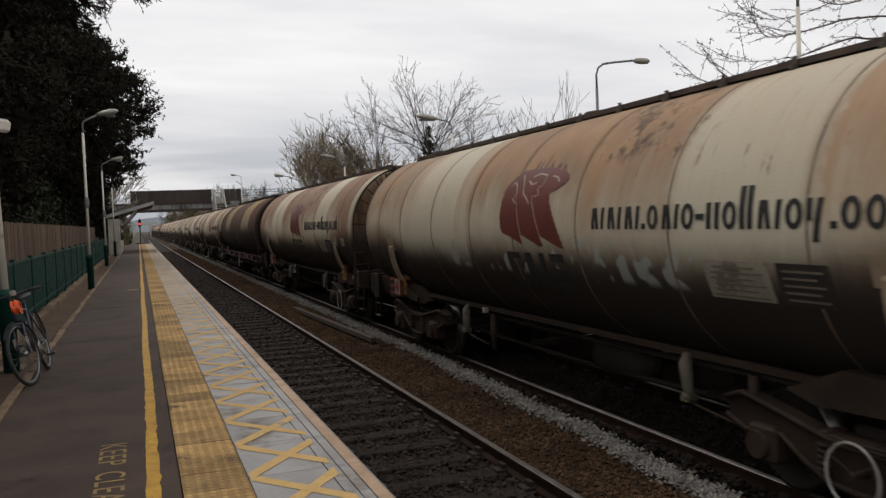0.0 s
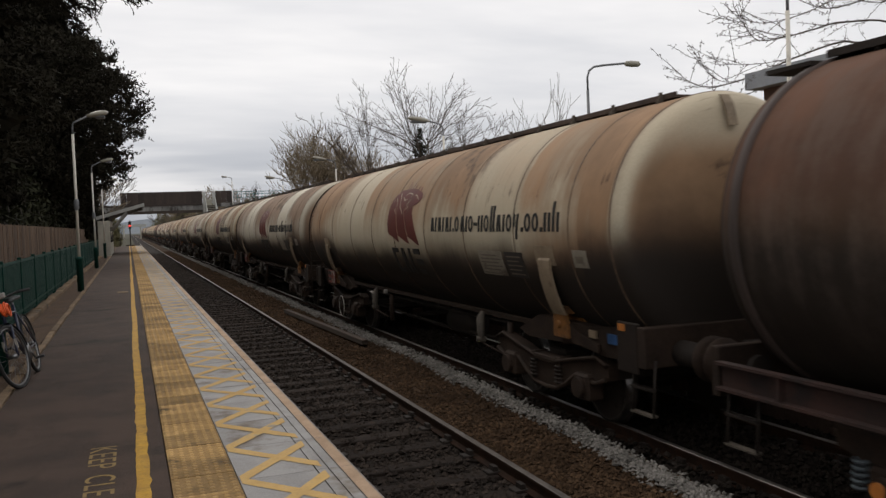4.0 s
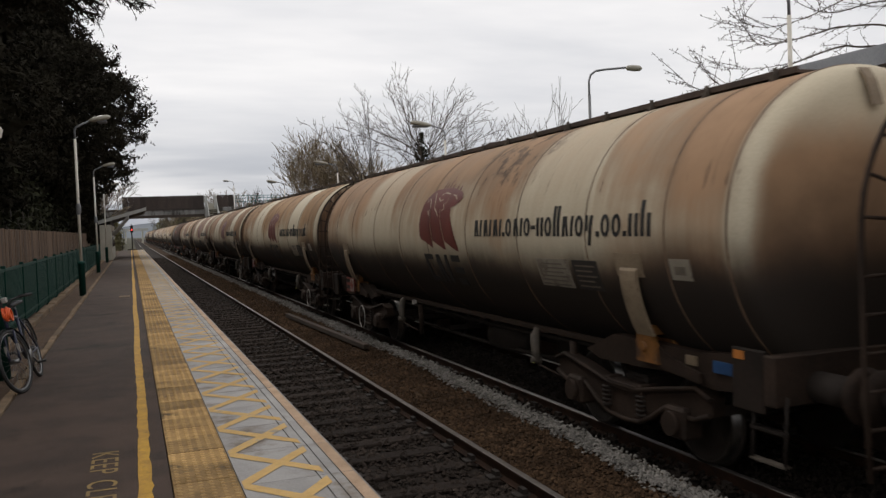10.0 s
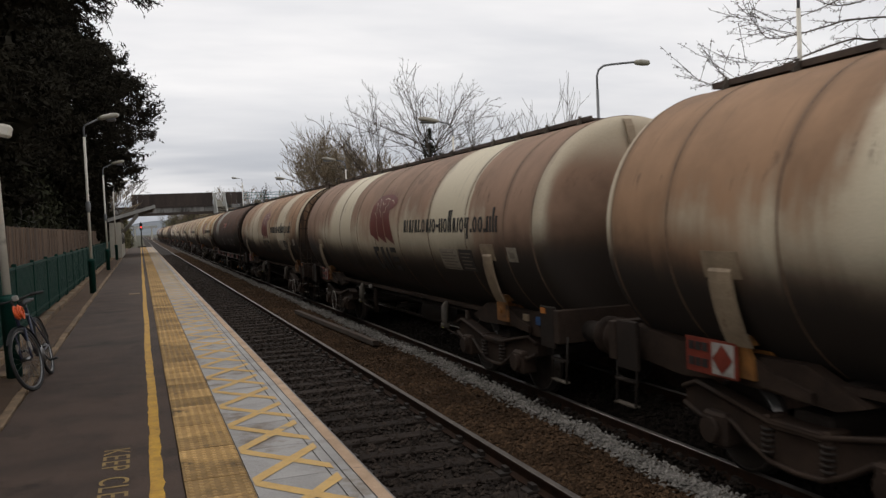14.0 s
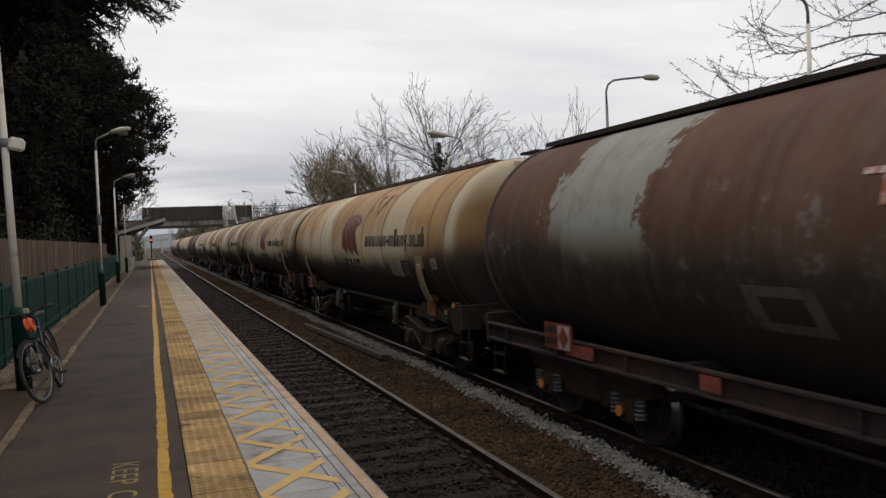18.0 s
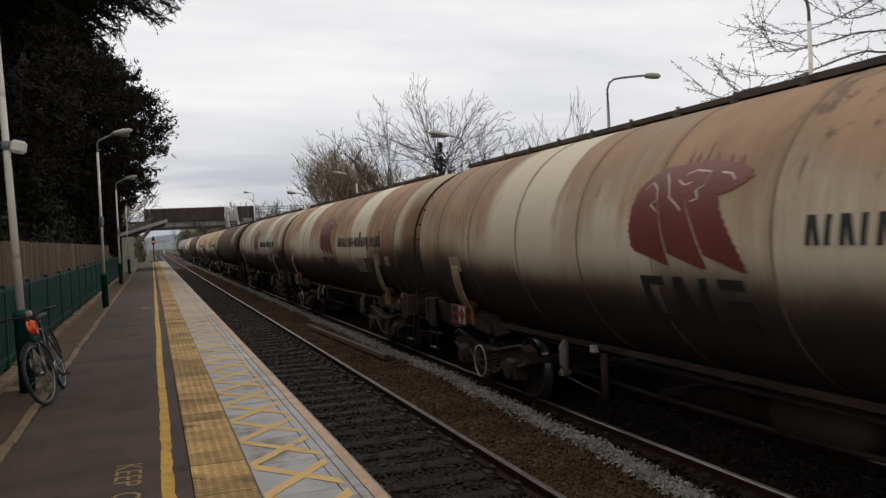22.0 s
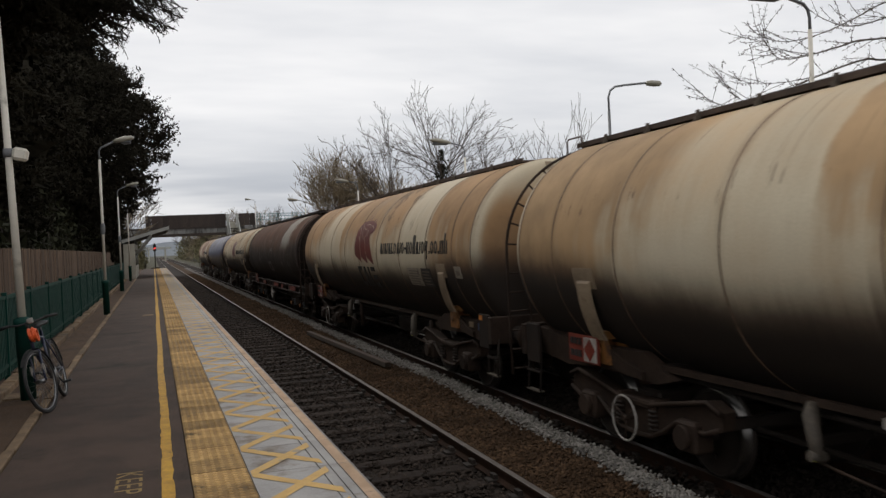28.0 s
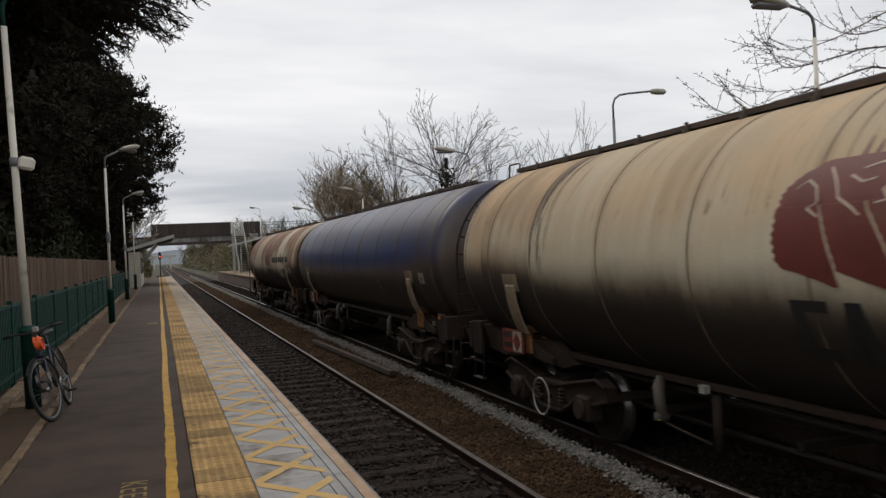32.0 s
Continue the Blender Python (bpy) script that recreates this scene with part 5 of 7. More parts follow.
def platform_shelter():
    t = thing("platform_shelter", "cream platform shelter with an upswept white-edged canopy", "shelter", at=pose(0, 62, 0))
    bm = bmesh.new()
    box(bm, -1.97, -1.22, 0.0, 12.0, -0.02, 2.42)
    part("wall", bm, cream_wall, t, "cream shelter wall")
    for i in range(4):
        bm = bmesh.new()
        box(bm, -1.215, -1.19, 0.8 + i * 2.8, 2.6 + i * 2.8, 0.9, 2.0)
        part("window", bm, glass_dark, t, "dark shelter window")
    bm = bmesh.new()
    vs = [(-2.02, 2.66), (1.04, 3.48), (1.04, 3.36), (-2.02, 2.52)]
    a = [bm.verts.new((x, 0, z)) for x, z in vs]
    b = [bm.verts.new((x, 13.0, z)) for x, z in vs]
    bm.faces.new(a), bm.faces.new(b[::-1])
    for i in range(4):
        bm.faces.new((a[i], b[i], b[(i + 1) % 4], a[(i + 1) % 4]))
    part("canopy", bm, shade_brown, t, "dark canopy roof")
    bm = bmesh.new()
    a = [bm.verts.new((x, -0.06, z)) for x, z in ((-2.06, 2.71), (1.08, 3.56), (1.08, 3.33), (-2.06, 2.47))]
    b = [bm.verts.new((v.co.x, -0.005, v.co.z)) for v in a]
    bm.faces.new(a), bm.faces.new(b[::-1])
    for i in range(4):
        bm.faces.new((a[i], b[i], b[(i + 1) % 4], a[(i + 1) % 4]))
    part("gable_fascia", bm, white_trim, t, "white sloping fascia")
    bm = bmesh.new()
    box(bm, 1.045, 1.10, 0.0, 13.0, 3.32, 3.56)
    part("front_fascia", bm, white_trim, t)
    for y in (0.2, 4.4, 8.6, 12.6):
        bm = bmesh.new()
        path_tube(bm, [(-1.20, y, 1.74), (-0.06, y, 3.06)], 0.05, 8)
        part("strut", bm, white_trim, t, "white canopy strut")
    bm = bmesh.new()
    plate(bm, [(0.1, 2.43), (12.9, 2.43), (12.9, 2.72), (0.1, 2.72)], -1.3, -1.24)
    part("upper_wall", bm, shade_brown, t)


platform_shelter()


def far_canopy():
    t = thing("far_shelter", "far platform shelter with a pale-edged sloping canopy", "shelter", at=pose(0, 98.5, 0))
    bm = bmesh.new()
    vs = [(7.75, 3.22), (11.8, 4.05), (11.8, 3.93), (7.75, 3.08)]
    a = [bm.verts.new((x, 0, z)) for x, z in vs]
    b = [bm.verts.new((x, 4.0, z)) for x, z in vs]
    bm.faces.new(a), bm.faces.new(b[::-1])
    for i in range(4):
        bm.faces.new((a[i], b[i], b[(i + 1) % 4], a[(i + 1) % 4]))
    part("canopy", bm, roof_felt, t)
    bm = bmesh.new()
    a = [bm.verts.new((x, -0.06, z)) for x, z in ((7.70, 3.27), (11.85, 4.12), (11.85, 3.95), (7.70, 3.08))]
    b = [bm.verts.new((v.co.x, -0.005, v.co.z)) for v in a]
    bm.faces.new(a), bm.faces.new(b[::-1])
    for i in range(4):
        bm.faces.new((a[i], b[i], b[(i + 1) % 4], a[(i + 1) % 4]))
    part("fascia", bm, white_trim, t, "pale sloping fascia")
    bm = bmesh.new()
    box(bm, 10.6, 11.5, 0.4, 3.8, 0.0, 3.8)
    part("wall", bm, shade_brown, t)
    for y in (0.5, 3.6):
        bm = bmesh.new()
        tube(bm, (9.0, y, 0), (9.0, y, 3.4), 0.06, 8)
        part("post", bm, white_trim, t)


far_canopy()


def far_building():
    t = thing("station_building", "low brown brick building with a flat grey roof", "building", at=pose(12.0, 0, 0))
    bm = bmesh.new()
    box(bm, 0.1, 4.2, -6.0, 13.6, -0.05, 3.96)
    part("wall", bm, brick_brown, t, "brown brick wall")
    bm = bmesh.new()
    box(bm, -0.15, 4.5, -6.2, 13.85, 3.97, 4.30)
    part("roof", bm, roof_felt, t, "grey felted roof edge")
    for i in range(5):
        bm = bmesh.new()
        box(bm, 0.06, 0.10, -4.5 + i * 3.4, -2.9 + i * 3.4, 1.1, 2.6)
        part("window", bm, glass_dark, t)


far_building()

t = thing("railway_signal", "dark railway signal post showing a red light", "signal", at=pose(0.15, 110, 0))
bm = bmesh.new()
tube(bm, (0, 0, -1.1), (0, 0, 3.0), 0.07, 10)
part("post", bm, grime, t)
bm = bmesh.new()
box(bm, -0.16, 0.16, -0.12, 0.1, 2.0, 2.85, 0.03)
part("head", bm, grime, t, "black signal head")
bm = bmesh.new()
tube(bm, (0, -0.125, 2.35), (0, -0.15, 2.35), 0.09, 14)
part("red_light", bm, glow("red_aspect", (1.0, 0.06, 0.05), 3.5), t, "lit red lamp")
solid("platform_end_board", [(-0.35, 0.6, 101.6, 101.7, -1.0, 0.12)], shade_brown, "dark board at the platform's end")

# distance: a white overbridge, a low ridge, far hedges
t = thing("far_bridge", "small white bridge far down the line", "bridge", at=pose(0, 330, 0))
bm = bmesh.new()
box(bm, -3, 6.2, 0, 3, 3.35, 4.3)
part("span", bm, white_trim, t)
for x in (-2, 3.9):
    bm = bmesh.new()
    box(bm, x, x + 0.5, 0.3, 2.7, -1.15, 3.35)
    part("pier", bm, cream_wall, t)
ridge_mat = surface("hazy_ridge", (0.10, 0.12, 0.14), (0.17, 0.19, 0.21), 0.01, 1.0, 0.0, 0.2)
rng = np.random.default_rng(5)
xs = np.linspace(-900, 1500, 120)
hs = 13 + 8 * np.sin(xs / 310 + 1.0) + 6 * np.sin(xs / 90) + rng.normal(0, 1.2, 120)
verts = [(x, 1250, -1.3) for x in xs] + [(x, 1250 + 160, -1.2 + hh) for x, hh in zip(xs, hs)] + [(x, 1560, -1.3) for x in xs]
faces = [(i, i + 1, i + 121, i + 120) for i in range(119)] + [(i + 120, i + 121, i + 241, i + 240) for i in range(119)]
cloud_mesh("backdrop", verts, faces, ridge_mat, "low hazy ridge on the horizon", kind="structure")


# ---- trees and shrubs ----
def leaf_cloud(points, size, rng, spread=0.6, flat=False):
    """Small pointed leaves, four corners each, turned at random round the points."""
    n = len(points)
    a = rng.normal(size=(n, 3))
    if flat:
        a[:, 2] *= 0.5
    a /= np.linalg.norm(a, axis=1)[:, None]
    b = rng.normal(size=(n, 3))
    b -= (a * b).sum(1)[:, None] * a
    b /= np.linalg.norm(b, axis=1)[:, None]
    s = size * rng.uniform(0.55, 1.25, (n, 1))
    p = np.asarray(points)
    v = np.stack([p - a * s, p + b * s * spread * 0.5, p + a * s, p - b * s * spread * 0.5], 1).reshape(-1, 3)
    f = np.arange(4 * n).reshape(n, 4)
    return v, f


def leaf_part(name, points, size, material, parent, rng, label="", spread=0.6):
    v, f = leaf_cloud(points, size, rng, spread)
    me = bpy.data.meshes.new(name)
    me.from_pydata(v.tolist(), [], f.tolist())
    me.update()
    me.materials.append(material)
    ob = new(name, me)
    ob.parent = parent
    return tagged(ob, label, kind="stuff")


needle = surface("dark_conifer_needles", (0.01788, 0.01624, 0.01218), (0.03889, 0.0341, 0.02352), 0.5, 0.9, 0.0, 6.0, island=0.25, spec=0.04)
ivy_leaf = surface("ivy_leaves", (0.0126, 0.01288, 0.0077), (0.0322, 0.0336, 0.0168), 0.8, 0.75, 0.0, 6.0, island=0.4, spec=0.08)
shrub_leaf = surface("mixed_shrub_leaves", (0.065, 0.060, 0.026), (0.17, 0.15, 0.065), 0.3, 0.8, 0.0, 4.0, island=0.4)
bark = surface("grey_brown_bark", (0.022, 0.018, 0.014), (0.055, 0.045, 0.035), 2.0, 0.9, 0.004, 30.0, stretch=(4, 4, 0.7))
twig_bark = surface("brown_twigs", (0.052, 0.0403, 0.0312), (0.1105, 0.0884, 0.0676), 2.0, 0.9)
twig_warm = surface("warm_brown_twigs", (0.144, 0.108, 0.0672), (0.252, 0.198, 0.1296), 2.0, 0.9)
trunk_dark = surface("dark_trunk", (0.0156, 0.0117, 0.0091), (0.0455, 0.0351, 0.026), 2.0, 0.95, 0.006, 20.0, stretch=(4, 4, 0.7))


def branch_mesh(name, segs, material, parent, sides=4, label=""):
    """Tapered sticks: (start, end, radius, end radius)."""
    segs = [s for s in segs]
    a = np.array([s[0] for s in segs], float)
    b = np.array([s[1] for s in segs], float)
    ra = np.array([s[2] for s in segs])
    rb = np.array([s[3] for s in segs])
    d = b - a
    d /= np.maximum(np.linalg.norm(d, axis=1), 1e-6)[:, None]
    ref = np.where(np.abs(d[:, 2:3]) > 0.9, np.array([[1.0, 0, 0]]), np.array([[0, 0, 1.0]]))
    u = np.cross(d, ref)
    u /= np.linalg.norm(u, axis=1)[:, None]
    w_ = np.cross(d, u)
    ang = np.arange(sides) * math.tau / sides
    ring = u[:, None, :] * np.cos(ang)[None, :, None] + w_[:, None, :] * np.sin(ang)[None, :, None]
    v = np.concatenate([a[:, None] + ring * ra[:, None, None], b[:, None] + ring * rb[:, None, None]], 1).reshape(-1, 3)
    faces = []
    for i in range(len(segs)):
        o = i * 2 * sides
        faces += [(o + k, o + (k + 1) % sides, o + sides + (k + 1) % sides, o + sides + k) for k in range(sides)]
    me = bpy.data.meshes.new(name)
    me.from_pydata(v.tolist(), [], faces)
    me.update()
    me.materials.append(material)
    ob = new(name, me)
    ob.parent = parent
    return tagged(ob, label)


def grow(segs, rng, p, d, length, r, depth, bend=0.25, kids=3, up=0.12, shrink=0.62, lowest=0.004, spread=0.75):
    """A limb in short bent steps, with side limbs."""
    steps = max(3, int(4 if depth > 1 else 3))
    p, d = np.array(p, float), np.array(d, float)
    for i in range(steps):
        d = d + rng.normal(0, bend / 2, 3) + np.array([0, 0, up * 0.5])
        d /= np.linalg.norm(d)
        q = p + d * length / steps
        r2 = max(r * (1 - 0.5 / steps), lowest)
        segs.append((tuple(p), tuple(q), r, r2))
        if depth > 0 and i > 0:
            for _ in range(kids if i == steps - 1 else max(1, kids - 1)):
                e = d + rng.normal(0, spread, 3) * np.array([1, 1, 0.7])
                e /= np.linalg.norm(e)
                grow(segs, rng, q, e, length * shrink * rng.uniform(0.7, 1.15), max(r2 * 0.55, lowest), depth - 1, bend, kids, up, shrink, lowest, spread)
        p, r = q, r2


def bare_tree(name, x, y, height, seed, label, depth=4, kids=3, up=0.18, spread=0.7, trunk=0.16, material=None, ivy=0.0, stems=1, lowest=0.008, lean=(0, 0)):
    rng = np.random.default_rng(seed)
    t = thing(name, label, "tree", at=pose(x, y, -0.06))
    segs = []
    for s in range(stems):
        off = rng.normal(0, 0.45 if stems > 1 else 0.0, 2)
        d = np.array([lean[0] + off[0] * 0.6, lean[1] + off[1] * 0.6, 1.0])
        grow(segs, rng, (off[0] * 0.5, off[1] * 0.5, 0), d, height * 0.46, trunk / math.sqrt(stems), depth, 0.22, kids, up, 0.62, lowest, spread)
    thick = [s for s in segs if s[2] > 0.028]
    thin = [s for s in segs if s[2] <= 0.028]
    branch_mesh("trunk", thick or segs[:4], bark, t, 7)
    branch_mesh("crown", thin, material or twig_bark, t, 3, "bare winter twigs")
    if ivy:
        pts = rng.normal(0, 1, (1400, 3)) * np.array([0.42, 0.42, 0.0]) + np.stack([np.zeros(1400), np.zeros(1400), rng.uniform(0.5, ivy, 1400)], 1)
        leaf_part("ivy", pts, 0.11, ivy_leaf, t, rng, "green ivy round the trunk", 0.9)
    return t


def conifer(name, x, y, rows, boughs, leaves, size, seed, label, tips=()):
    """Evergreen: a trunk and drooping boughs with sprays of needles. rows: (height, radius) of the outline."""
    rng = np.random.default_rng(seed)
    t = thing(name, label, "tree", at=pose(x, y, -0.06))
    zs, rs = [r[0] for r in rows], [r[1] for r in rows]
    top = zs[-1]
    segs = [((0, 0, 0), (0.1, 0.05, top * 0.5), 0.42, 0.28), ((0.1, 0.05, top * 0.5), (0.0, 0.1, top * 0.97), 0.28, 0.04)]
    pts = []
    for i in range(boughs):
        z = zs[0] + (zs[-1] - zs[0]) * rng.uniform(0, 1) ** 0.9
        r = np.interp(z, zs, rs) * rng.uniform(0.85, 1.0)
        a = rng.uniform(0, math.tau)
        tip = np.array([r * math.cos(a), r * math.sin(a), z])
        root = np.array([0, 0, min(z + r * 0.12, top * 0.96)])
        mid = (root + tip) / 2 + np.array([0, 0, 0.10 * r])
        segs.append((tuple(root), tuple(mid), 0.07, 0.045))
        segs.append((tuple(mid), tuple(tip), 0.045, 0.012))
        # one clump of sprays at the end, smaller ones back along the bough
        out = np.array([math.cos(a), math.sin(a), 0.55])
        for c, wide, n in ((1.0, 0.12, leaves), (0.90, 0.16, leaves * 2 // 3), (0.76, 0.22, leaves // 2)):
            at = (1 - c) ** 2 * root + 2 * c * (1 - c) * mid + c ** 2 * tip
            k = wide * (0.55 + 0.11 * r)
            cloud_of = np.clip(rng.normal(0, 1, (n, 3)), -1.5, 1.5) * np.array([1, 1, 0.8]) * k
            # a few pointed tufts stand out of each clump
            tufts = out + rng.normal(0, 0.6, (4, 3))
            which = rng.integers(0, 4, n // 2)
            cloud_of[:n // 2] = cloud_of[:n // 2] * 0.35 + tufts[which] * rng.uniform(0.1, 1.0, (n // 2, 1)) * k * 2.3
            pts.append(at + cloud_of)
    branch_mesh("trunk", segs, trunk_dark, t, 6)
    if tips:
        sticks, fill = [], []
        for tip in tips:
            tip = np.array(tip, float)
            root = np.array([2.4, -0.4, 6.3]) + rng.normal(0, 0.35, 3)
            mid = (root + tip) / 2 + np.array([0, 0, 0.12])
            sticks.append((tuple(root), tuple(mid), 0.03, 0.02))
            sticks.append((tuple(mid), tuple(tip), 0.02, 0.006))
            way = (tip - mid) / np.linalg.norm(tip - mid)
            for f in rng.uniform(0.25, 1.0, 70):
                p = (1 - f) ** 2 * root + 2 * f * (1 - f) * mid + f ** 2 * tip
                d = way + rng.normal(0, 0.55, 3) + np.array([0, 0, -0.35])
                d /= np.linalg.norm(d)
                q = p + d * rng.uniform(0.10, 0.30)
                sticks.append((tuple(p), tuple(q), 0.007, 0.003))
                for g in rng.uniform(0.1, 1.0, 9):
                    e = d * 0.8 + rng.normal(0, 0.5, 3)
                    o = p + (q - p) * g
                    sticks.append((tuple(o), tuple(o + e / np.linalg.norm(e) * rng.uniform(0.03, 0.065)), 0.0065, 0.002))
        branch_mesh("overhanging_bough", sticks, needle, t, 3, "needled bough over the platform")
        core = np.concatenate([np.array([2.9, -0.2, 6.0]) + rng.normal(0, 1, (9000, 3)) * np.array([0.75, 0.6, 0.42]),
                               np.array([4.5, -0.7, 5.35]) + rng.normal(0, 1, (9000, 3)) * np.array([0.42, 0.5, 0.20])])
        leaf_part("bough_foliage", core, 0.075, needle, t, rng, "dense shaded needles", 0.5)
    leaf_part("crown", np.concatenate(pts), size, needle, t, rng, "dense dark evergreen sprays", 0.7)
    n = 20000
    zz = rng.uniform(zs[0] - 0.5, zs[-1] * 0.9, n)
    rr = np.interp(zz, zs, rs) * rng.uniform(0, 1, n) ** 0.5 * 0.84
    aa = rng.uniform(0, math.tau, n)
    leaf_part("inner_foliage", np.stack([rr * np.cos(aa), rr * np.sin(aa), zz], 1), 0.34 if top > 14 else 0.26, needle, t, rng, "shaded inner foliage", 0.9)
    return t


# ends of the bough over the platform, along its drooping lower edge and above it
rng = np.random.default_rng(3)
BOUGH_TIPS = []
for x, z in ((-0.95, 4.78), (-0.8, 4.69), (-0.62, 4.55), (-0.46, 4.42), (-0.3, 4.5), (-0.1, 4.6), (0.08, 4.68), (0.27, 4.73), (0.4, 4.88), (0.5, 5.0), (0.63, 5.21), (-0.75, 4.9), (-0.5, 4.75), (-0.25, 4.85), (0.0, 4.9), (0.2, 5.0), (0.35, 5.15), (-0.6, 5.1), (-0.2, 5.15), (0.1, 5.25), (-0.9, 5.2), (0.4, 5.4), (0.7, 5.45)):
    for _ in range(2):
        y = 12.0 + rng.uniform(-0.7, 1.0)
        BOUGH_TIPS.append((x * y / 12 + 5.6 + rng.uniform(-0.06, 0.06), y - 13.2, 1.66 + (z - 1.6) * y / 12 + rng.uniform(-0.03, 0.06)))
conifer("yew_tree", -8.6, 47.5, ((3.6, 6.6), (4.3, 8.4), (5.3, 9.2), (7.1, 9.85), (8.6, 9.8), (9.4, 9.2), (10.4, 8.6), (10.9, 7.7), (11.8, 6.9), (13.5, 6.0), (15, 5.6), (19, 2.8), (22, 0.4)), 1600, 90, 0.115, 11, "huge dark evergreen tree overhanging the platform fence")
conifer("yew_tree", -7.4, 27.0, ((2.6, 4.6), (5.0, 5.6), (8.0, 5.0), (12, 3.6), (16, 0.6)), 760, 70, 0.10, 12, "dark evergreen tree behind the platform fence")
conifer("cedar_tree", -5.6, 13.2, ((2.4, 2.8), (4.6, 3.6), (5.6, 5.2), (7.0, 6.0), (9.0, 5.6), (13, 2.0), (15, 0.4)), 640, 65, 0.092, 13, "dark evergreen with boughs reaching over the platform", BOUGH_TIPS)

conifer("holly_tree", -5.3, 58.0, ((1.2, 2.9), (3.0, 3.5), (5.6, 3.4), (8.5, 2.0), (9.6, 0.3)), 520, 70, 0.12, 14, "dark evergreen tree beside the platform shelter")
conifer("holly_tree", -5.6, 84.0, ((1.2, 3.0), (3.0, 3.4), (5.0, 2.9), (6.8, 0.4)), 420, 70, 0.13, 15, "dark evergreen tree beyond the platform shelter")
# out of view; added to keep the left sky's light off far wagons
conifer("yew_tree", -14.5, 76.0, ((2.4, 5.4), (6.0, 6.4), (10, 5.6), (15, 3.8), (20, 0.5)), 420, 60, 0.16, 19, "unseen dark evergreen added to block sky light from the far wagons")
rng = np.random.default_rng(21)
t = thing("shrubbery", "dark ivy and shrubs behind the wooden fence", "shrubs")
n = 34000
py = rng.uniform(6, 98, n)
ph = rng.uniform(0, 1, n) ** 0.8 * (3.4 + 1.2 * np.sin(py * 0.7) + 0.8 * np.sin(py * 1.9))
px = -3.0 - rng.uniform(0, 1, n) ** 0.7 * 2.2 + 0.25 * np.sin(py * 2.3) - 0.2 * ph / 4
leaf_part("foliage", np.stack([px, py, ph], 1), 0.15, ivy_leaf, t, rng, "dark ivy leaves", 0.8)
bm = bmesh.new()
for i in range(40):
    yy = 7 + i * 1.8
    path_tube(bm, [(-3.6, yy, -0.05), (-3.7, yy + 0.2, 1.4), (-3.9, yy + 0.1, 3.0)], [0.06, 0.05, 0.02], 5)
tagged(part("stem_thicket", bm, trunk_dark, t), kind="stuff")


def fan_tree(x, y, trunk_top, limbs, reach, seed, label, side=0.0, ivy=0.0, lowest_limb=22, steepest=80):
    """Leafless tree whose long straight limbs fan out from the head of the trunk."""
    rng = np.random.default_rng(seed)
    t = thing("bare_tree", label, "tree", at=pose(x, y, -0.06))
    segs = [((0, 0, 0), (0.05, 0, trunk_top * 0.6), 0.17, 0.14), ((0.05, 0, trunk_top * 0.6), (0, 0.05, trunk_top), 0.14, 0.09)]
    for i in range(limbs):
        a = rng.uniform(0, math.tau)
        el = radians(rng.uniform(lowest_limb, steepest))
        d = np.array([math.cos(a) * math.cos(el) + side, 0.6 * math.sin(a) * math.cos(el), math.sin(el)])
        p = np.array([0.03, 0.02, trunk_top * rng.uniform(0.62, 1.0)])
        length = reach * rng.uniform(0.65, 1.05)
        d /= np.linalg.norm(d)
        r, n = 0.036 * rng.uniform(0.7, 1.2), 7
        for k in range(n):
            d = d + rng.normal(0, 0.07, 3) + np.array([0, 0, 0.03])
            d /= np.linalg.norm(d)
            q = p + d * length / n
            r2 = max(r * 0.80, 0.011)
            segs.append((tuple(p), tuple(q), r, r2))
            if k > 0:
                for _ in range(2):
                    e = d + rng.normal(0, 0.42, 3)
                    e /= np.linalg.norm(e)
                    grow(segs, rng, q, e, length * rng.uniform(0.18, 0.42) * (1.15 - k / n), max(r2 * 0.6, 0.010), 1, 0.14, 1, 0.06, 0.55, 0.0085, 0.5)
            p, r = q, r2
    branch_mesh("trunk", [s for s in segs if s[2] > 0.03], bark, t, 7)
    branch_mesh("crown", [s for s in segs if s[2] <= 0.03], twig_bark, t, 4, "long bare twigs")
    if ivy:
        n = 2200
        zz = rng.uniform(0.5, ivy, n)
        w_ = 0.40 * np.clip((ivy - zz) / 1.6, 0.15, 1)
        leaf_part("ivy", np.stack([rng.normal(0, 1, n) * w_, rng.normal(0, 1, n) * w_, zz], 1), 0.085, ivy_leaf, t, rng, "green ivy round the trunk", 0.9)
    return t


fan_tree(15.5, 44.5, 6.0, 26, 5.2, 3, "bare winter tree with an ivy-clad trunk", -0.14, 6.8, 2, 64)
fan_tree(12.9, 46.0, 4.2, 13, 5.4, 8, "bare winter tree with long straight limbs", -0.22)
fan_tree(18.6, 45.5, 4.0, 11, 4.6, 17, "slender bare winter tree", 0.05)
bare_tree("bushy_tree", 14.2, 66.0, 9.0, 5, "dense bushy bare tree with warm brown twigs", 4, 2, 0.26, 0.58, 0.13, twig_warm, 0, 20, 0.013)
bare_tree("bushy_tree", 16.8, 63.0, 7.4, 6, "dense bushy bare tree with warm brown twigs", 4, 2, 0.24, 0.60, 0.12, twig_warm, 0, 15, 0.013)
bare_tree("bare_sapling", 22.5, 43.5, 7.6, 9, "thin bare sapling behind the far platform", 3, 2, 0.30, 0.45, 0.09, None, 0, 3, 0.010)
bare_tree("bare_sapling", 16.5, 29.6, 6.9, 10, "thin bare sapling behind the far platform", 3, 2, 0.35, 0.36, 0.08, None, 0, 2, 0.008)
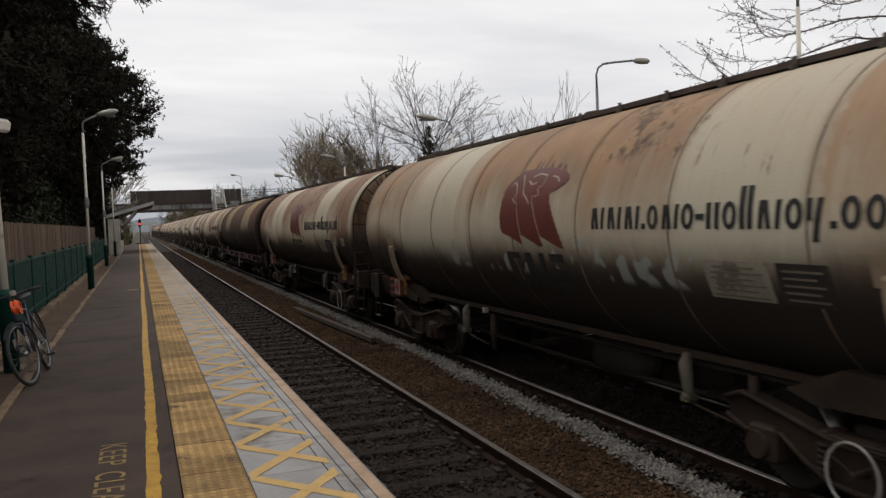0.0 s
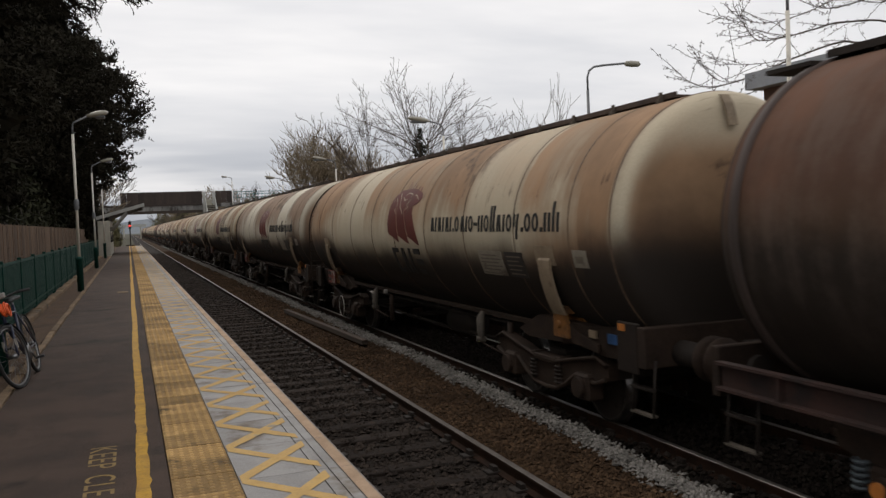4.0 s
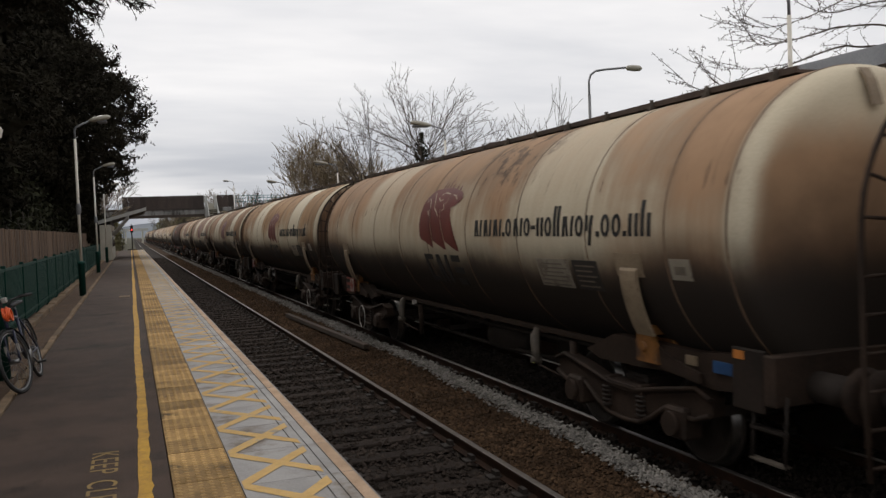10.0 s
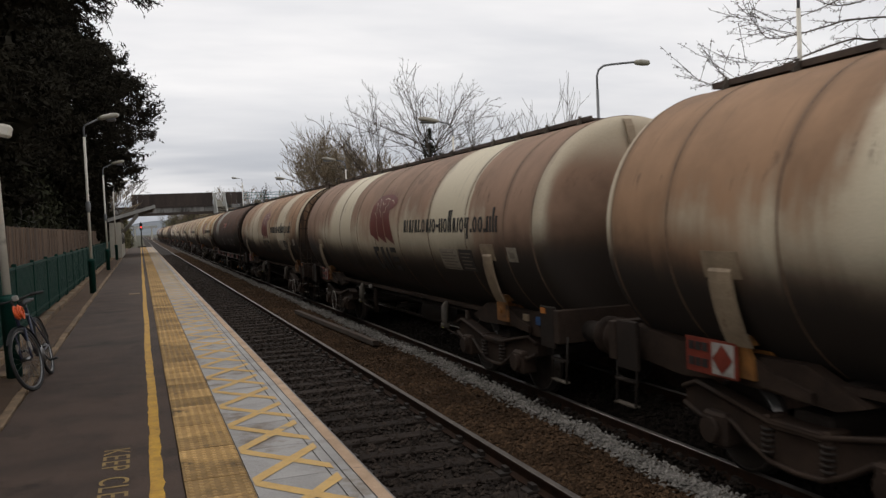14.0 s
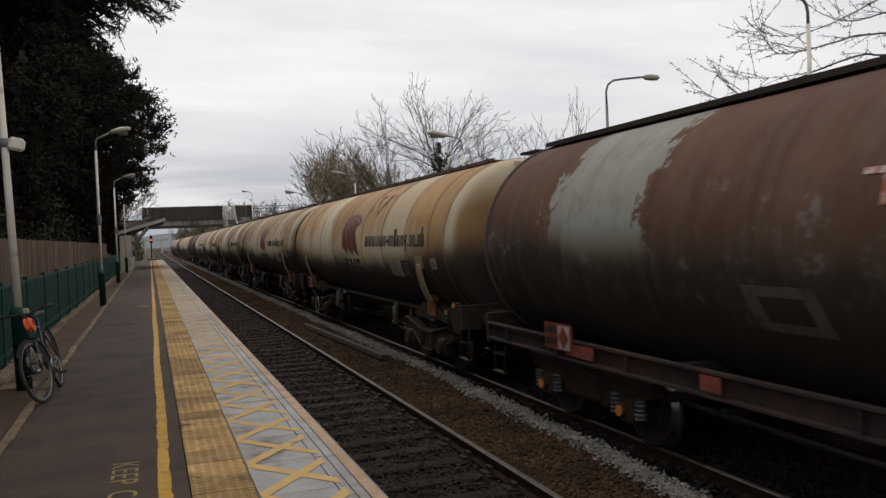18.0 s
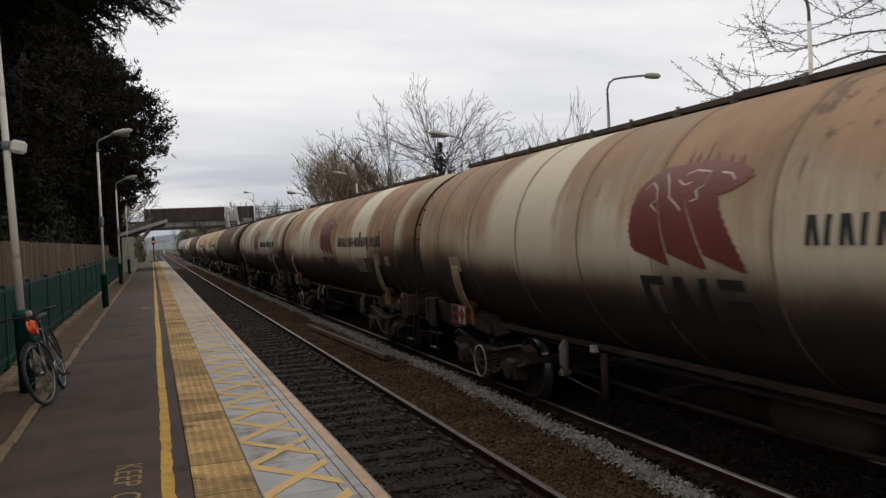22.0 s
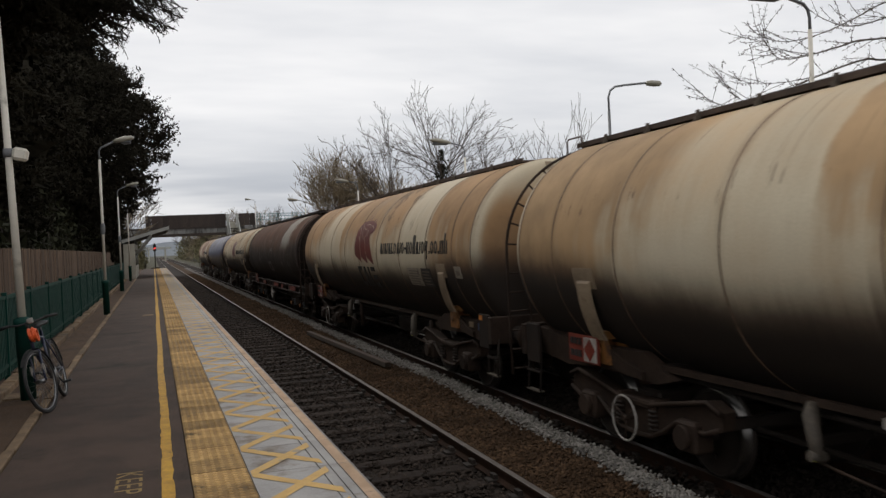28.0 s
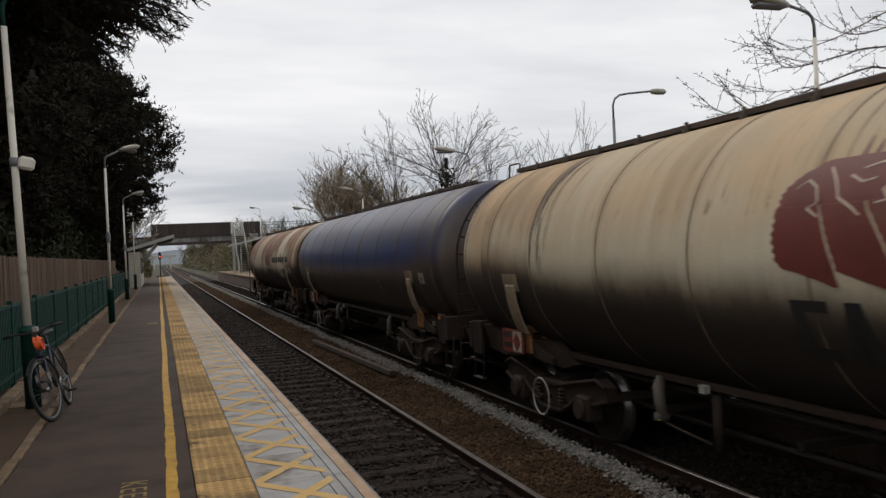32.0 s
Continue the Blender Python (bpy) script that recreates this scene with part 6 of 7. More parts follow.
bare_tree("bare_sapling", 17.6, 28.0, 4.9, 14, "thin bare sapling behind the far platform", 3, 2, 0.25, 0.5, 0.07, None, 0, 2, 0.008)
bare_tree("bare_sapling", 19.5, 38.0, 5.9, 18, "thin bare sapling behind the far platform", 3, 2, 0.25, 0.5, 0.08, None, 0, 2, 0.008)
for i, (x, y, h) in enumerate(((11.5, 205, 9.0), (12.6, 240, 10.0), (11.6, 285, 10.0), (13.6, 122, 8.6), (16.5, 126, 7.6), (19.5, 120, 7.0), (22.5, 124, 6.6), (26, 128, 7.0), (31, 126, 6.5), (-2.9, 95, 8.2), (-4.6, 90, 8.8))):
    bare_tree("far_tree", x, y, h, 30 + i, "bare tree beyond the footbridge", 3, 3, 0.25, 0.55, 0.12, twig_warm if i % 2 else None, 0, 3, 0.022)


def curve_points(pts, n=6):
    """A smooth line through the points."""
    p = [np.array(q, float) for q in pts]
    p = [2 * p[0] - p[1]] + p + [2 * p[-1] - p[-2]]
    out = []
    for i in range(1, len(p) - 2):
        for j in range(n):
            f = j / n
            out.append(0.5 * (2 * p[i] + (p[i + 1] - p[i - 1]) * f + (2 * p[i - 1] - 5 * p[i] + 4 * p[i + 1] - p[i + 2]) * f ** 2 + (3 * p[i] - p[i - 1] - 3 * p[i + 1] + p[i + 2]) * f ** 3))
    return out + [p[-2]]


def cherry_tree():
    """Leafless spreading tree whose long arching twigs, set with short budded spurs, reach out over the far platform."""
    rng = np.random.default_rng(44)
    base = np.array([16.6, 12.6, -0.06])
    t = thing("cherry_tree", "bare spreading tree with budded twigs behind the far platform", "tree", at=pose(*base))
    fork = (16.4, 13.0, 3.9)
    segs = [((16.6, 12.6, -0.06), (16.5, 12.8, 2.0), 0.17, 0.14), ((16.5, 12.8, 2.0), fork, 0.14, 0.11)]
    limbs = [
        ([fork, (15.9, 13.8, 5.1), (15.0, 14.0, 5.42), (14.45, 14.0, 5.42), (13.25, 14.0, 5.05), (12.05, 13.9, 4.62), (11.0, 13.8, 4.38), (10.4, 13.7, 4.45), (10.04, 13.7, 4.68)], 0.034),
        ([fork, (15.8, 13.9, 4.85), (14.9, 14.1, 5.1), (13.9, 14.1, 4.92), (12.8, 14.1, 4.55), (11.7, 14.1, 4.15), (11.0, 14.0, 4.05)], 0.026),
        ([fork, (15.9, 13.7, 5.5), (14.65, 14.0, 5.87), (13.9, 14.0, 5.70), (13.1, 14.0, 5.50), (12.45, 14.1, 5.42), (12.1, 14.1, 5.7), (11.9, 14.1, 6.15)], 0.030),
        ([fork, (15.8, 13.2, 5.9), (15.1, 13.5, 6.25), (13.9, 13.6, 6.03), (13.1, 13.6, 6.15), (12.45, 13.6, 6.5)], 0.028),
        ([fork, (16.0, 13.3, 6.1), (15.2, 13.8, 6.6), (14.3, 14.0, 6.3), (13.4, 14.0, 5.95), (12.4, 14.0, 5.75), (11.6, 14.0, 5.95)], 0.026),
        ([(12.05, 13.9, 4.62), (11.6, 14.0, 4.52), (11.2, 14.0, 4.60), (10.95, 14.0, 4.85), (10.85, 14.0, 5.08)], 0.009),
        ([(13.25, 14.0, 5.05), (12.5, 14.2, 4.95), (11.8, 14.2, 4.93), (11.2, 14.2, 5.05)], 0.010),
        ([(13.1, 14.0, 5.50), (12.4, 14.3, 5.70), (11.9, 14.3, 5.86), (11.6, 14.3, 5.95)], 0.009),
    ]
    sides = []
    for pts, r in limbs:
        line = curve_points([(x, y, z - 0.36 * min(1.0, max(0.0, (16.3 - x) / 1.4))) for x, y, z in pts])
        for i in range(len(line) - 1):
            f0, f1 = i / len(line), (i + 1) / len(line)
            ra, rb = r * (1 - 0.86 * f0 ** 0.7), r * (1 - 0.86 * f1 ** 0.7)
            segs.append((tuple(line[i]), tuple(line[i + 1]), max(ra, 0.005), max(rb, 0.005)))
            d = line[i + 1] - line[i]
            d /= np.linalg.norm(d)
            if f0 > 0.2 and rng.random() < 0.62:
                e = d * 0.9 + rng.normal(0, 0.45, 3) + np.array([0, 0, 0.15])
                sides.append((line[i], e / np.linalg.norm(e), rng.uniform(0.25, 0.95)))
    for p, d, length in sides:
        grow(segs, rng, p, d, length, 0.0062, 0, 0.25, 1, 0.05, 0.5, 0.0042)
    for d, length in (((0.5, 0.4, 0.9), 3.4), ((0.3, -0.7, 0.9), 3.4), ((0.9, -0.1, 0.7), 3.2), ((-0.1, -0.8, 1.2), 3.0)):
        d = np.array(d)
        grow(segs, rng, fork, d / np.linalg.norm(d), length, 0.06, 3, 0.2, 2, 0.06, 0.55, 0.005, 0.5)
    spurs, buds = [], []
    for a, b, r, r2 in segs:
        if r > 0.02 or a[0] > 15.8:
            continue
        a, b = np.array(a), np.array(b)
        n = max(1, int(np.linalg.norm(b - a) / 0.05))
        for f in rng.uniform(0, 1, n):
            p = a + (b - a) * f
            d = rng.normal(0, 1, 3) + (b - a) / np.linalg.norm(b - a) * 0.8
            q = p + d / np.linalg.norm(d) * rng.uniform(0.02, 0.07)
            spurs.append((tuple(p), tuple(q), 0.004, 0.003))
            buds += [q, q + rng.normal(0, 0.010, 3)]
    move = lambda rows: [(tuple(np.array(a) - base), tuple(np.array(b) - base), r, r2) for a, b, r, r2 in rows]
    branch_mesh("trunk", move([s for s in segs if s[2] > 0.03]), bark, t, 7)
    branch_mesh("crown", move([s for s in segs if s[2] <= 0.03] + spurs), twig_bark, t, 4, "arching bare twigs")
    leaf_part("budding", np.array(buds) - base, 0.019, twig_bark, t, rng, "small brown buds", 0.9)


cherry_tree()

# shrubs along the cutting beyond the bridge
BUSHES = ((12.6, 118, 3.0, 5.6, 3600), (12.9, 134, 3.6, 6.2, 3600), (13.0, 152, 4.0, 7.0, 3800), (13.4, 176, 4.8, 7.8, 3800), (14.0, 205, 5.4, 8.6, 3600), (14.6, 240, 6.0, 8.8, 3400), (15.6, 285, 7.0, 8.4, 3200), (13.4, 330, 5.0, 9.4, 2400), (14.0, 400, 5.6, 11.0, 2200), (17.5, 340, 8.5, 7.4, 2000), (22, 420, 13, 8.5, 2400),
          (-1.75, 104.5, 1.15, 5.0, 2400), (-2.9, 113, 1.9, 5.8, 2400), (-3.4, 97, 1.5, 3.4, 2200), (-4.6, 108, 2.6, 5.0, 2600), (-5.0, 126, 3.2, 5.2, 2600), (-6.0, 160, 4.4, 5.6, 2400), (-8.0, 220, 6.5, 6.2, 2200), (-13, 320, 11, 7.4, 2200))
for i, (x, y, w_, h, n) in enumerate(BUSHES):
    rng = np.random.default_rng(60 + i)
    t = thing("lineside_bush", "olive and brown bush beside the line", "bush", "lineside bushes", pose(x, y, -1.0))
    a = rng.uniform(0, math.tau, n)
    rr = rng.uniform(0, 1, n) ** 0.4
    zz = rng.uniform(0, 1, n)
    k = np.sqrt(np.clip(1 - zz ** 3.5, 0, 1)) * (0.8 + 0.2 * np.sin(a * 5 + zz * 6) + 0.12 * np.sin(a * 11 + zz * 17))
    leaf_part("foliage", np.stack([rr * k * w_ * np.cos(a), rr * k * w_ * np.sin(a) * 1.9, zz * h * (0.88 + 0.16 * np.sin(a * 3 + 2))], 1), 0.12 + y / 1500, shrub_leaf if i % 3 else twig_warm, t, rng, "olive leaves and twigs", 0.7)
    bm = bmesh.new()
    for j in range(4):
        tube(bm, (j * 0.4 - 0.6, 0, -0.15), (j * 0.7 - 1.0, 0.2, h * 0.7), 0.07, 6, 0.02)
    tagged(part("stem_thicket", bm, bark, t), kind="stuff")


# ---- lamps ----
def platform_lamp(x, y, toward, label, sleeve=True, tall=0.0, speaker=False, sensor=False, lean=0.0):
    """Painted column with a bracket arm and a lantern; toward: +1 or -1, the side the lantern reaches to."""
    t = thing("platform_lamp", label, "lamp post", "platform lamps", pose(x, y, 0, 0, lean, 0))
    bm = bmesh.new()
    tube(bm, (0, 0, 0.9 if sleeve else 0.0), (0, 0, 4.35 + tall), 0.047 if speaker else 0.040, 14, 0.036)
    part("column", bm, lamp_white, t, "white painted column")
    bm = bmesh.new()
    path_tube(bm, [(0, 0, 4.33 + tall), (0.0, 0, 4.55 + tall), *(((toward * 0.03, 0, 4.68 + tall), (toward * 0.12, 0, 4.77 + tall), (toward * 0.55, 0, 4.87 + tall)) if toward < 0 else ((0.012, 0, 4.62 + tall), (0.05, 0, 4.68 + tall), (0.42, 0, 4.86 + tall)))], 0.026, 8)
    part("bracket", bm, green_paint if speaker else lamp_grey, t, "thin bracket arm")
    bm = bmesh.new()
    rows = ((0.40, 0.045, 4.83, 4.89), (0.50, 0.10, 4.82, 4.94), (0.72, 0.13, 4.85, 5.0), (0.92, 0.12, 4.90, 5.02), (1.00, 0.05, 4.95, 4.99))
    rings = []
    for u, w_, zb, zt in rows:
        u *= 1.25 if toward < 0 else 0.95
        rings.append([bm.verts.new((toward * u, yy, zz + tall)) for yy, zz in ((-w_, zb), (-w_ * 1.1, (zb + zt) / 2), (-w_ * 0.6, zt), (w_ * 0.6, zt), (w_ * 1.1, (zb + zt) / 2), (w_, zb))])
    for a, b in zip(rings, rings[1:]):
        for k in range(6):
            bm.faces.new((a[k], a[(k + 1) % 6], b[(k + 1) % 6], b[k])).smooth = True
    bm.faces.new(rings[0]), bm.faces.new(rings[-1][::-1])
    head = part("lantern", bm, lamp_lens, t, "pale lantern housing")
    bm = bmesh.new()
    box(bm, min(toward * 0.6, toward * (1.18 if toward < 0 else 0.86)), max(toward * 0.6, toward * (1.18 if toward < 0 else 0.86)), -0.105, 0.105, 4.79 + tall, 4.875 + tall, 0.03)
    part("lens", bm, lamp_grey, head, "dull grey lamp bowl")
    if sleeve:
        bm = bmesh.new()
        lathe(bm, [(0.088, -0.01), (0.088, 0.86), (0.10, 0.87), (0.10, 0.93), (0.05, 0.96)], "Z", 16)
        part("sleeve", bm, green_paint, t, "dark green base sleeve")
    if speaker:
        bm = bmesh.new()
        box(bm, 0.0, 0.17, -0.075, 0.075, -0.075, 0.075, 0.03)
        part("loudspeaker", bm, lamp_white, t, "cream loudspeaker box", pose(0.045, 0, 2.88, 0, 14, 0))
        bm = bmesh.new()
        lathe(bm, [(0.046, 2.83), (0.058, 2.83), (0.058, 2.93), (0.046, 2.93)], "Z", 14)
        part("clamp", bm, lamp_grey, t)
    if sensor:
        bm = bmesh.new()
        lathe(bm, [(0.04, 2.25), (0.068, 2.3), (0.068, 2.5), (0.04, 2.56)], "Z", 12)
        part("clamp_box", bm, lamp_grey, t)
    return t


platform_lamp(-1.465, 10.9, 1, "white platform lamp with green sleeve and loudspeaker, bicycle against it", speaker=True, tall=0.12, lean=-1.7)
platform_lamp(-1.32, 25.4, 1, "white platform lamp post with a dark green sleeve", sensor=True)
platform_lamp(-1.45, 41.5, 1, "white platform lamp post with a dark green sleeve", sensor=True)
platform_lamp(-1.46, 57.0, 1, "white platform lamp post with a dark green sleeve")
platform_lamp(10.41, 11.1, -1, "white far-platform lamp with a grey lantern", False, 0.48)
platform_lamp(10.41, 27.4, -1, "white far-platform lamp with a grey lantern", False, 0.15)
platform_lamp(10.41, 43.6, -1, "white far-platform lamp with a grey lantern", False, 0.15)
platform_lamp(10.41, 59.9, -1, "white far-platform lamp with a grey lantern", False, 0.15)
platform_lamp(11.9, 103.5, -1, "tall white lamp beside the footbridge stair", False, 2.85)

t = thing("street_lamp", "tall grey street lamp beyond the far platform", "street lamp", at=pose(20.0, 33.8, -0.05))
bm = bmesh.new()
tube(bm, (0, 0, 0), (0, 0, 7.3), 0.09, 12, 0.065)
part("column", bm, lamp_grey, t)
bm = bmesh.new()
path_tube(bm, [(0, 0, 7.25), (0.0, 0, 7.9), (0.10, -0.01, 8.2), (0.35, -0.03, 8.38), (0.8, -0.08, 8.45), (1.9, -0.2, 8.55)], 0.05, 8)
part("arm", bm, lamp_grey, t)
bm = bmesh.new()
lathe(bm, [(0.04, 1.85), (0.12, 1.95), (0.15, 2.25), (0.13, 2.6), (0.03, 2.72)], "X", 12, (0, -0.22, 8.53))
part("lantern", bm, lamp_lens, t, "pale lantern")


# ---- bicycle ----
def bicycle():
    rubber = surface("tyre_rubber", (0.012, 0.012, 0.012), (0.03, 0.03, 0.03), 6.0, 0.8)
    navy = surface("navy_frame_paint", (0.012, 0.014, 0.035), (0.025, 0.03, 0.06), 6.0, 0.35)
    chrome = surface("bicycle_alloy", (0.14, 0.14, 0.145), (0.28, 0.28, 0.28), 8.0, 0.3, metal=0.9)
    orange = surface("orange_cable_lock", (0.65, 0.09, 0.02), (0.8, 0.13, 0.03), 5.0, 0.4)
    black = surface("black_plastic", (0.01, 0.01, 0.01), (0.025, 0.025, 0.025), 5.0, 0.6)
    t = thing("bicycle", "dark blue bicycle with orange coiled lock leaning on a post", "bicycle", at=Matrix.Translation((-1.06, 10.84, -0.004)) @ pose(0, 0, 0, 0, 0, -3) @ pose(0, 0, 0, 0, -13, 0))
    for name, y, steer in (("rear_wheel", 0.0, 0), ("front_wheel", -1.06, -14)):
        bm = bmesh.new()
        ring_torus(bm, (0, 0, 0), 0.325, 0.019, "X", 44, 8)
        wheel = part(name, bm, rubber, t, "black tyred wheel", pose(0, y, 0.345, 0, 0, steer))
        bm = bmesh.new()
        ring_torus(bm, (0, 0, 0), 0.302, 0.011, "X", 44, 6)
        part("rim", bm, chrome, wheel, "alloy rim")
        bm = bmesh.new()
        for i in range(24):
            a = i * math.tau / 24
            tube(bm, ((-1) ** i * 0.025, 0.02 * math.cos(a + 1), 0.02 * math.sin(a + 1)), (0, 0.3 * math.cos(a), 0.3 * math.sin(a)), 0.0018, 3, caps=False)
        part("spokes", bm, chrome, wheel)
        bm = bmesh.new()
        tube(bm, (-0.05, 0, 0), (0.05, 0, 0), 0.025, 10)
        part("hub", bm, chrome, wheel)
        bm = bmesh.new()
        arc = [(0, 0.36 * math.cos(a), 0.36 * math.sin(a)) for a in np.linspace(0.15, 2.5, 14)]
        for p, q in zip(arc, arc[1:]):
            va = [bm.verts.new((sx, p[1], p[2])) for sx in (-0.022, 0.022)] + [bm.verts.new((sx, q[1], q[2])) for sx in (0.022, -0.022)]
            bm.faces.new(va)
        part("mudguard", bm, black, wheel)
    bm = bmesh.new()
    head, crank, seat = (0, -0.90, 0.82), (0, -0.44, 0.30), (0, -0.28, 0.84)
    low_head = (0, -0.93, 0.66)
    for a, b, r in ((low_head, crank, 0.020), (head, (0, -0.30, 0.76), 0.016), (crank, seat, 0.016), (low_head, (0, -0.885, 0.88), 0.02)):
        tube(bm, a, b, r, 10)
    for sx in (-0.045, 0.045):
        tube(bm, (sx * 0.5, -0.42, 0.30), (sx * 1.3, 0, 0.345), 0.010, 8)
        tube(bm, (sx * 0.4, -0.30, 0.74), (sx * 1.3, 0, 0.345), 0.009, 8)
    part("frame", bm, navy, t, "navy blue tubular frame")
    bm = bmesh.new()
    for sx in (-0.05, 0.05):
        path_tube(bm, [(sx * 0.9, -0.935, 0.66), (sx, -0.96, 0.60), (sx, -1.02, 0.45), (sx, -1.06, 0.345)], 0.013, 8)
    tube(bm, (-0.05, -0.935, 0.66), (0.05, -0.935, 0.66), 0.018, 8)
    fork = part("fork", bm, navy, t, "dark fork with pale reflectors")
    for sx in (-0.06, 0.06):
        bm = bmesh.new()
        box(bm, sx - 0.012, sx + 0.012, -1.03, -1.0, 0.42, 0.52)
        part("reflector", bm, white_worn, fork, "pale reflector")
    bm = bmesh.new()
    path_tube(bm, [(-0.29, -0.80, 0.98), (-0.20, -0.84, 0.99), (-0.08, -0.90, 0.97), (0.08, -0.90, 0.97), (0.20, -0.84, 0.99), (0.29, -0.80, 0.98)], 0.012, 8)
    tube(bm, (0, -0.885, 0.86), (0, -0.90, 0.985), 0.016, 8)
    bar = part("handlebar", bm, black, t)
    for sx in (-1, 1):
        bm = bmesh.new()
        tube(bm, (sx * 0.18, -0.85, 0.988), (sx * 0.30, -0.795, 0.98), 0.018, 8)
        part("grip", bm, black, bar)
    bm = bmesh.new()
    box(bm, 0.02, 0.08, -0.97, -0.91, 0.96, 1.02, 0.01)
    part("front_light", bm, white_worn, bar, "small white light")
    bm = bmesh.new()
    tube(bm, (0, -0.28, 0.82), (0, -0.265, 0.90), 0.014, 8)
    part("seat_post", bm, chrome, t)
    bm = bmesh.new()
    rings = []
    for y, w_, z in ((-0.44, 0.02, 0.90), (-0.34, 0.035, 0.915), (-0.24, 0.075, 0.92), (-0.17, 0.085, 0.93), (-0.14, 0.05, 0.93)):
        rings.append([bm.verts.new(p) for p in ((-w_, y, z - 0.03), (-w_, y, z), (0, y, z + 0.015), (w_, y, z), (w_, y, z - 0.03))])
    for a, b in zip(rings, rings[1:]):
        for k in range(5):
            bm.faces.new((a[k], a[(k + 1) % 5], b[(k + 1) % 5], b[k])).smooth = True
    bm.faces.new(rings[0]), bm.faces.new(rings[-1][::-1])
    part("saddle", bm, black, t, "black saddle")
    bm = bmesh.new()
    for i in range(6):
        ring_torus(bm, (0.01 + 0.012 * i, -0.955 + 0.008 * i, 0.85 - 0.012 * (i % 3)), 0.062 + 0.004 * (i % 2), 0.0085, "X", 20, 6)
    tagged(part("cable_lock", bm, orange, t, "orange coiled cable lock"), kind="stuff")
    bm = bmesh.new()
    lathe(bm, [(0.03, 0.045), (0.10, 0.05), (0.10, 0.056), (0.03, 0.06)], "X", 24, (0, -0.44, 0.30))
    tube(bm, (0.06, -0.44, 0.30), (0.075, -0.32, 0.20), 0.012, 6)
    tube(bm, (-0.06, -0.44, 0.30), (-0.075, -0.56, 0.40), 0.012, 6)
    part("crankset", bm, chrome, t, "alloy crankset")
    for sx, y, z in ((0.12, -0.32, 0.20), (-0.12, -0.56, 0.40)):
        bm = bmesh.new()
        box(bm, sx - 0.045, sx + 0.045, y - 0.035, y + 0.035, z - 0.012, z + 0.012, 0.004)
        part("pedal", bm, black, t)
    bm = bmesh.new()
    path_tube(bm, [(0.052, -0.44, 0.40), (0.052, 0.0, 0.385)], 0.004, 4)
    path_tube(bm, [(0.052, -0.44, 0.20), (0.052, 0.0, 0.305)], 0.004, 4)
    part("chain", bm, black, t)


bicycle()


# ---- fences ----
def green_fence():
    t = thing("green_railing", "dark green bar railing on a pale stone footing", "railing")
    bar = once("fence_bar", lambda bm: (box(bm, -0.012, 0.012, -0.035, 0.035, 0.10, 1.10), green_paint)[1])
    y0, y1, step = 3.0, 60.5, 0.115
    ys = np.arange(y0, y1, step)
    for y in ys[(ys > 8.5) & (ys < 41)]:
        part("bar", bar, None, t, at=pose(-1.93, y, 0))
    v, f = [], []
    for y in ys[(ys <= 8.5) | (ys >= 41)]:
        o = len(v)
        v += [(-1.93 + a, y + b, c) for c in (0.10, 1.10) for a, b in ((-0.012, -0.035), (0.012, -0.035), (0.012, 0.035), (-0.012, 0.035))]
        f += [(o, o + 1, o + 5, o + 4), (o + 1, o + 2, o + 6, o + 5), (o + 2, o + 3, o + 7, o + 6), (o + 3, o, o + 4, o + 7), (o + 4, o + 5, o + 6, o + 7)]
    cloud_mesh("bars", v, f, green_paint, "dark green bars", t, "stuff")
    for z in (0.22, 1.13):
        bm = bmesh.new()
        box(bm, -1.955, -1.905, y0, y1, z - 0.022, z + 0.022)
        part("rail", bm, green_paint, t)
    for y in np.arange(y0, y1, 2.4):
        part("post", once("fence_post", lambda bm: (box(bm, -0.035, 0.035, -0.035, 0.035, -0.02, 1.20, 0.006), green_paint)[1]), None, t, at=pose(-1.93, y, 0))
    for y in np.arange(y0, y1, 0.9):
        part("footing_stone", once("footing_stone", lambda bm: (box(bm, -0.08, 0.08, -0.44, 0.44, -0.05, 0.08, 0.012), kerb_stone)[1]), None, t, at=pose(-1.84 + 0.012 * math.sin(y * 7), y + 0.45, 0.012 * math.sin(y * 5)))


green_fence()


def board_fence():
    t = thing("board_fence", "tall weathered brown close-board fence", "fence")
    wide, y0, y1 = 0.155, 4.0, 62.0
    boards = [once("fence_board_%d" % i, lambda bm, i=i: (plate(bm, [(-0.074, -0.05), (0.074, -0.05), (0.074, 1.86 + 0.01 * i), (-0.074, 1.85 + 0.012 * (i % 2))], -0.011, 0.011), fence_wood)[1]) for i in range(3)]
    ys = np.arange(y0, y1, wide)
    rng = np.random.default_rng(8)
    for i, y in enumerate(ys):
        if 9.0 < y < 53:
            part("board", boards[i % 3], None, t, at=pose(-2.62 + rng.uniform(-0.006, 0.006), y, rng.uniform(-0.012, 0.012), 0, 0, rng.uniform(-2, 2)))
    v, f = [], []
    for y in ys[(ys <= 9.0) | (ys >= 53)]:
        o = len(v)
        v += [(-2.62 + a, y + b, c) for c in (-0.05, 1.87) for a, b in ((-0.011, -0.074), (0.011, -0.074), (0.011, 0.074), (-0.011, 0.074))]
        f += [(o, o + 1, o + 5, o + 4), (o + 1, o + 2, o + 6, o + 5), (o + 2, o + 3, o + 7, o + 6), (o + 3, o, o + 4, o + 7), (o + 4, o + 5, o + 6, o + 7)]
    cloud_mesh("board_run", v, f, fence_wood, "weathered boards", t, "stuff")
    for z in (0.4, 1.5):
        bm = bmesh.new()
        box(bm, -2.70, -2.64, y0, y1, z - 0.04, z + 0.04)
        part("rail", bm, fence_wood, t)


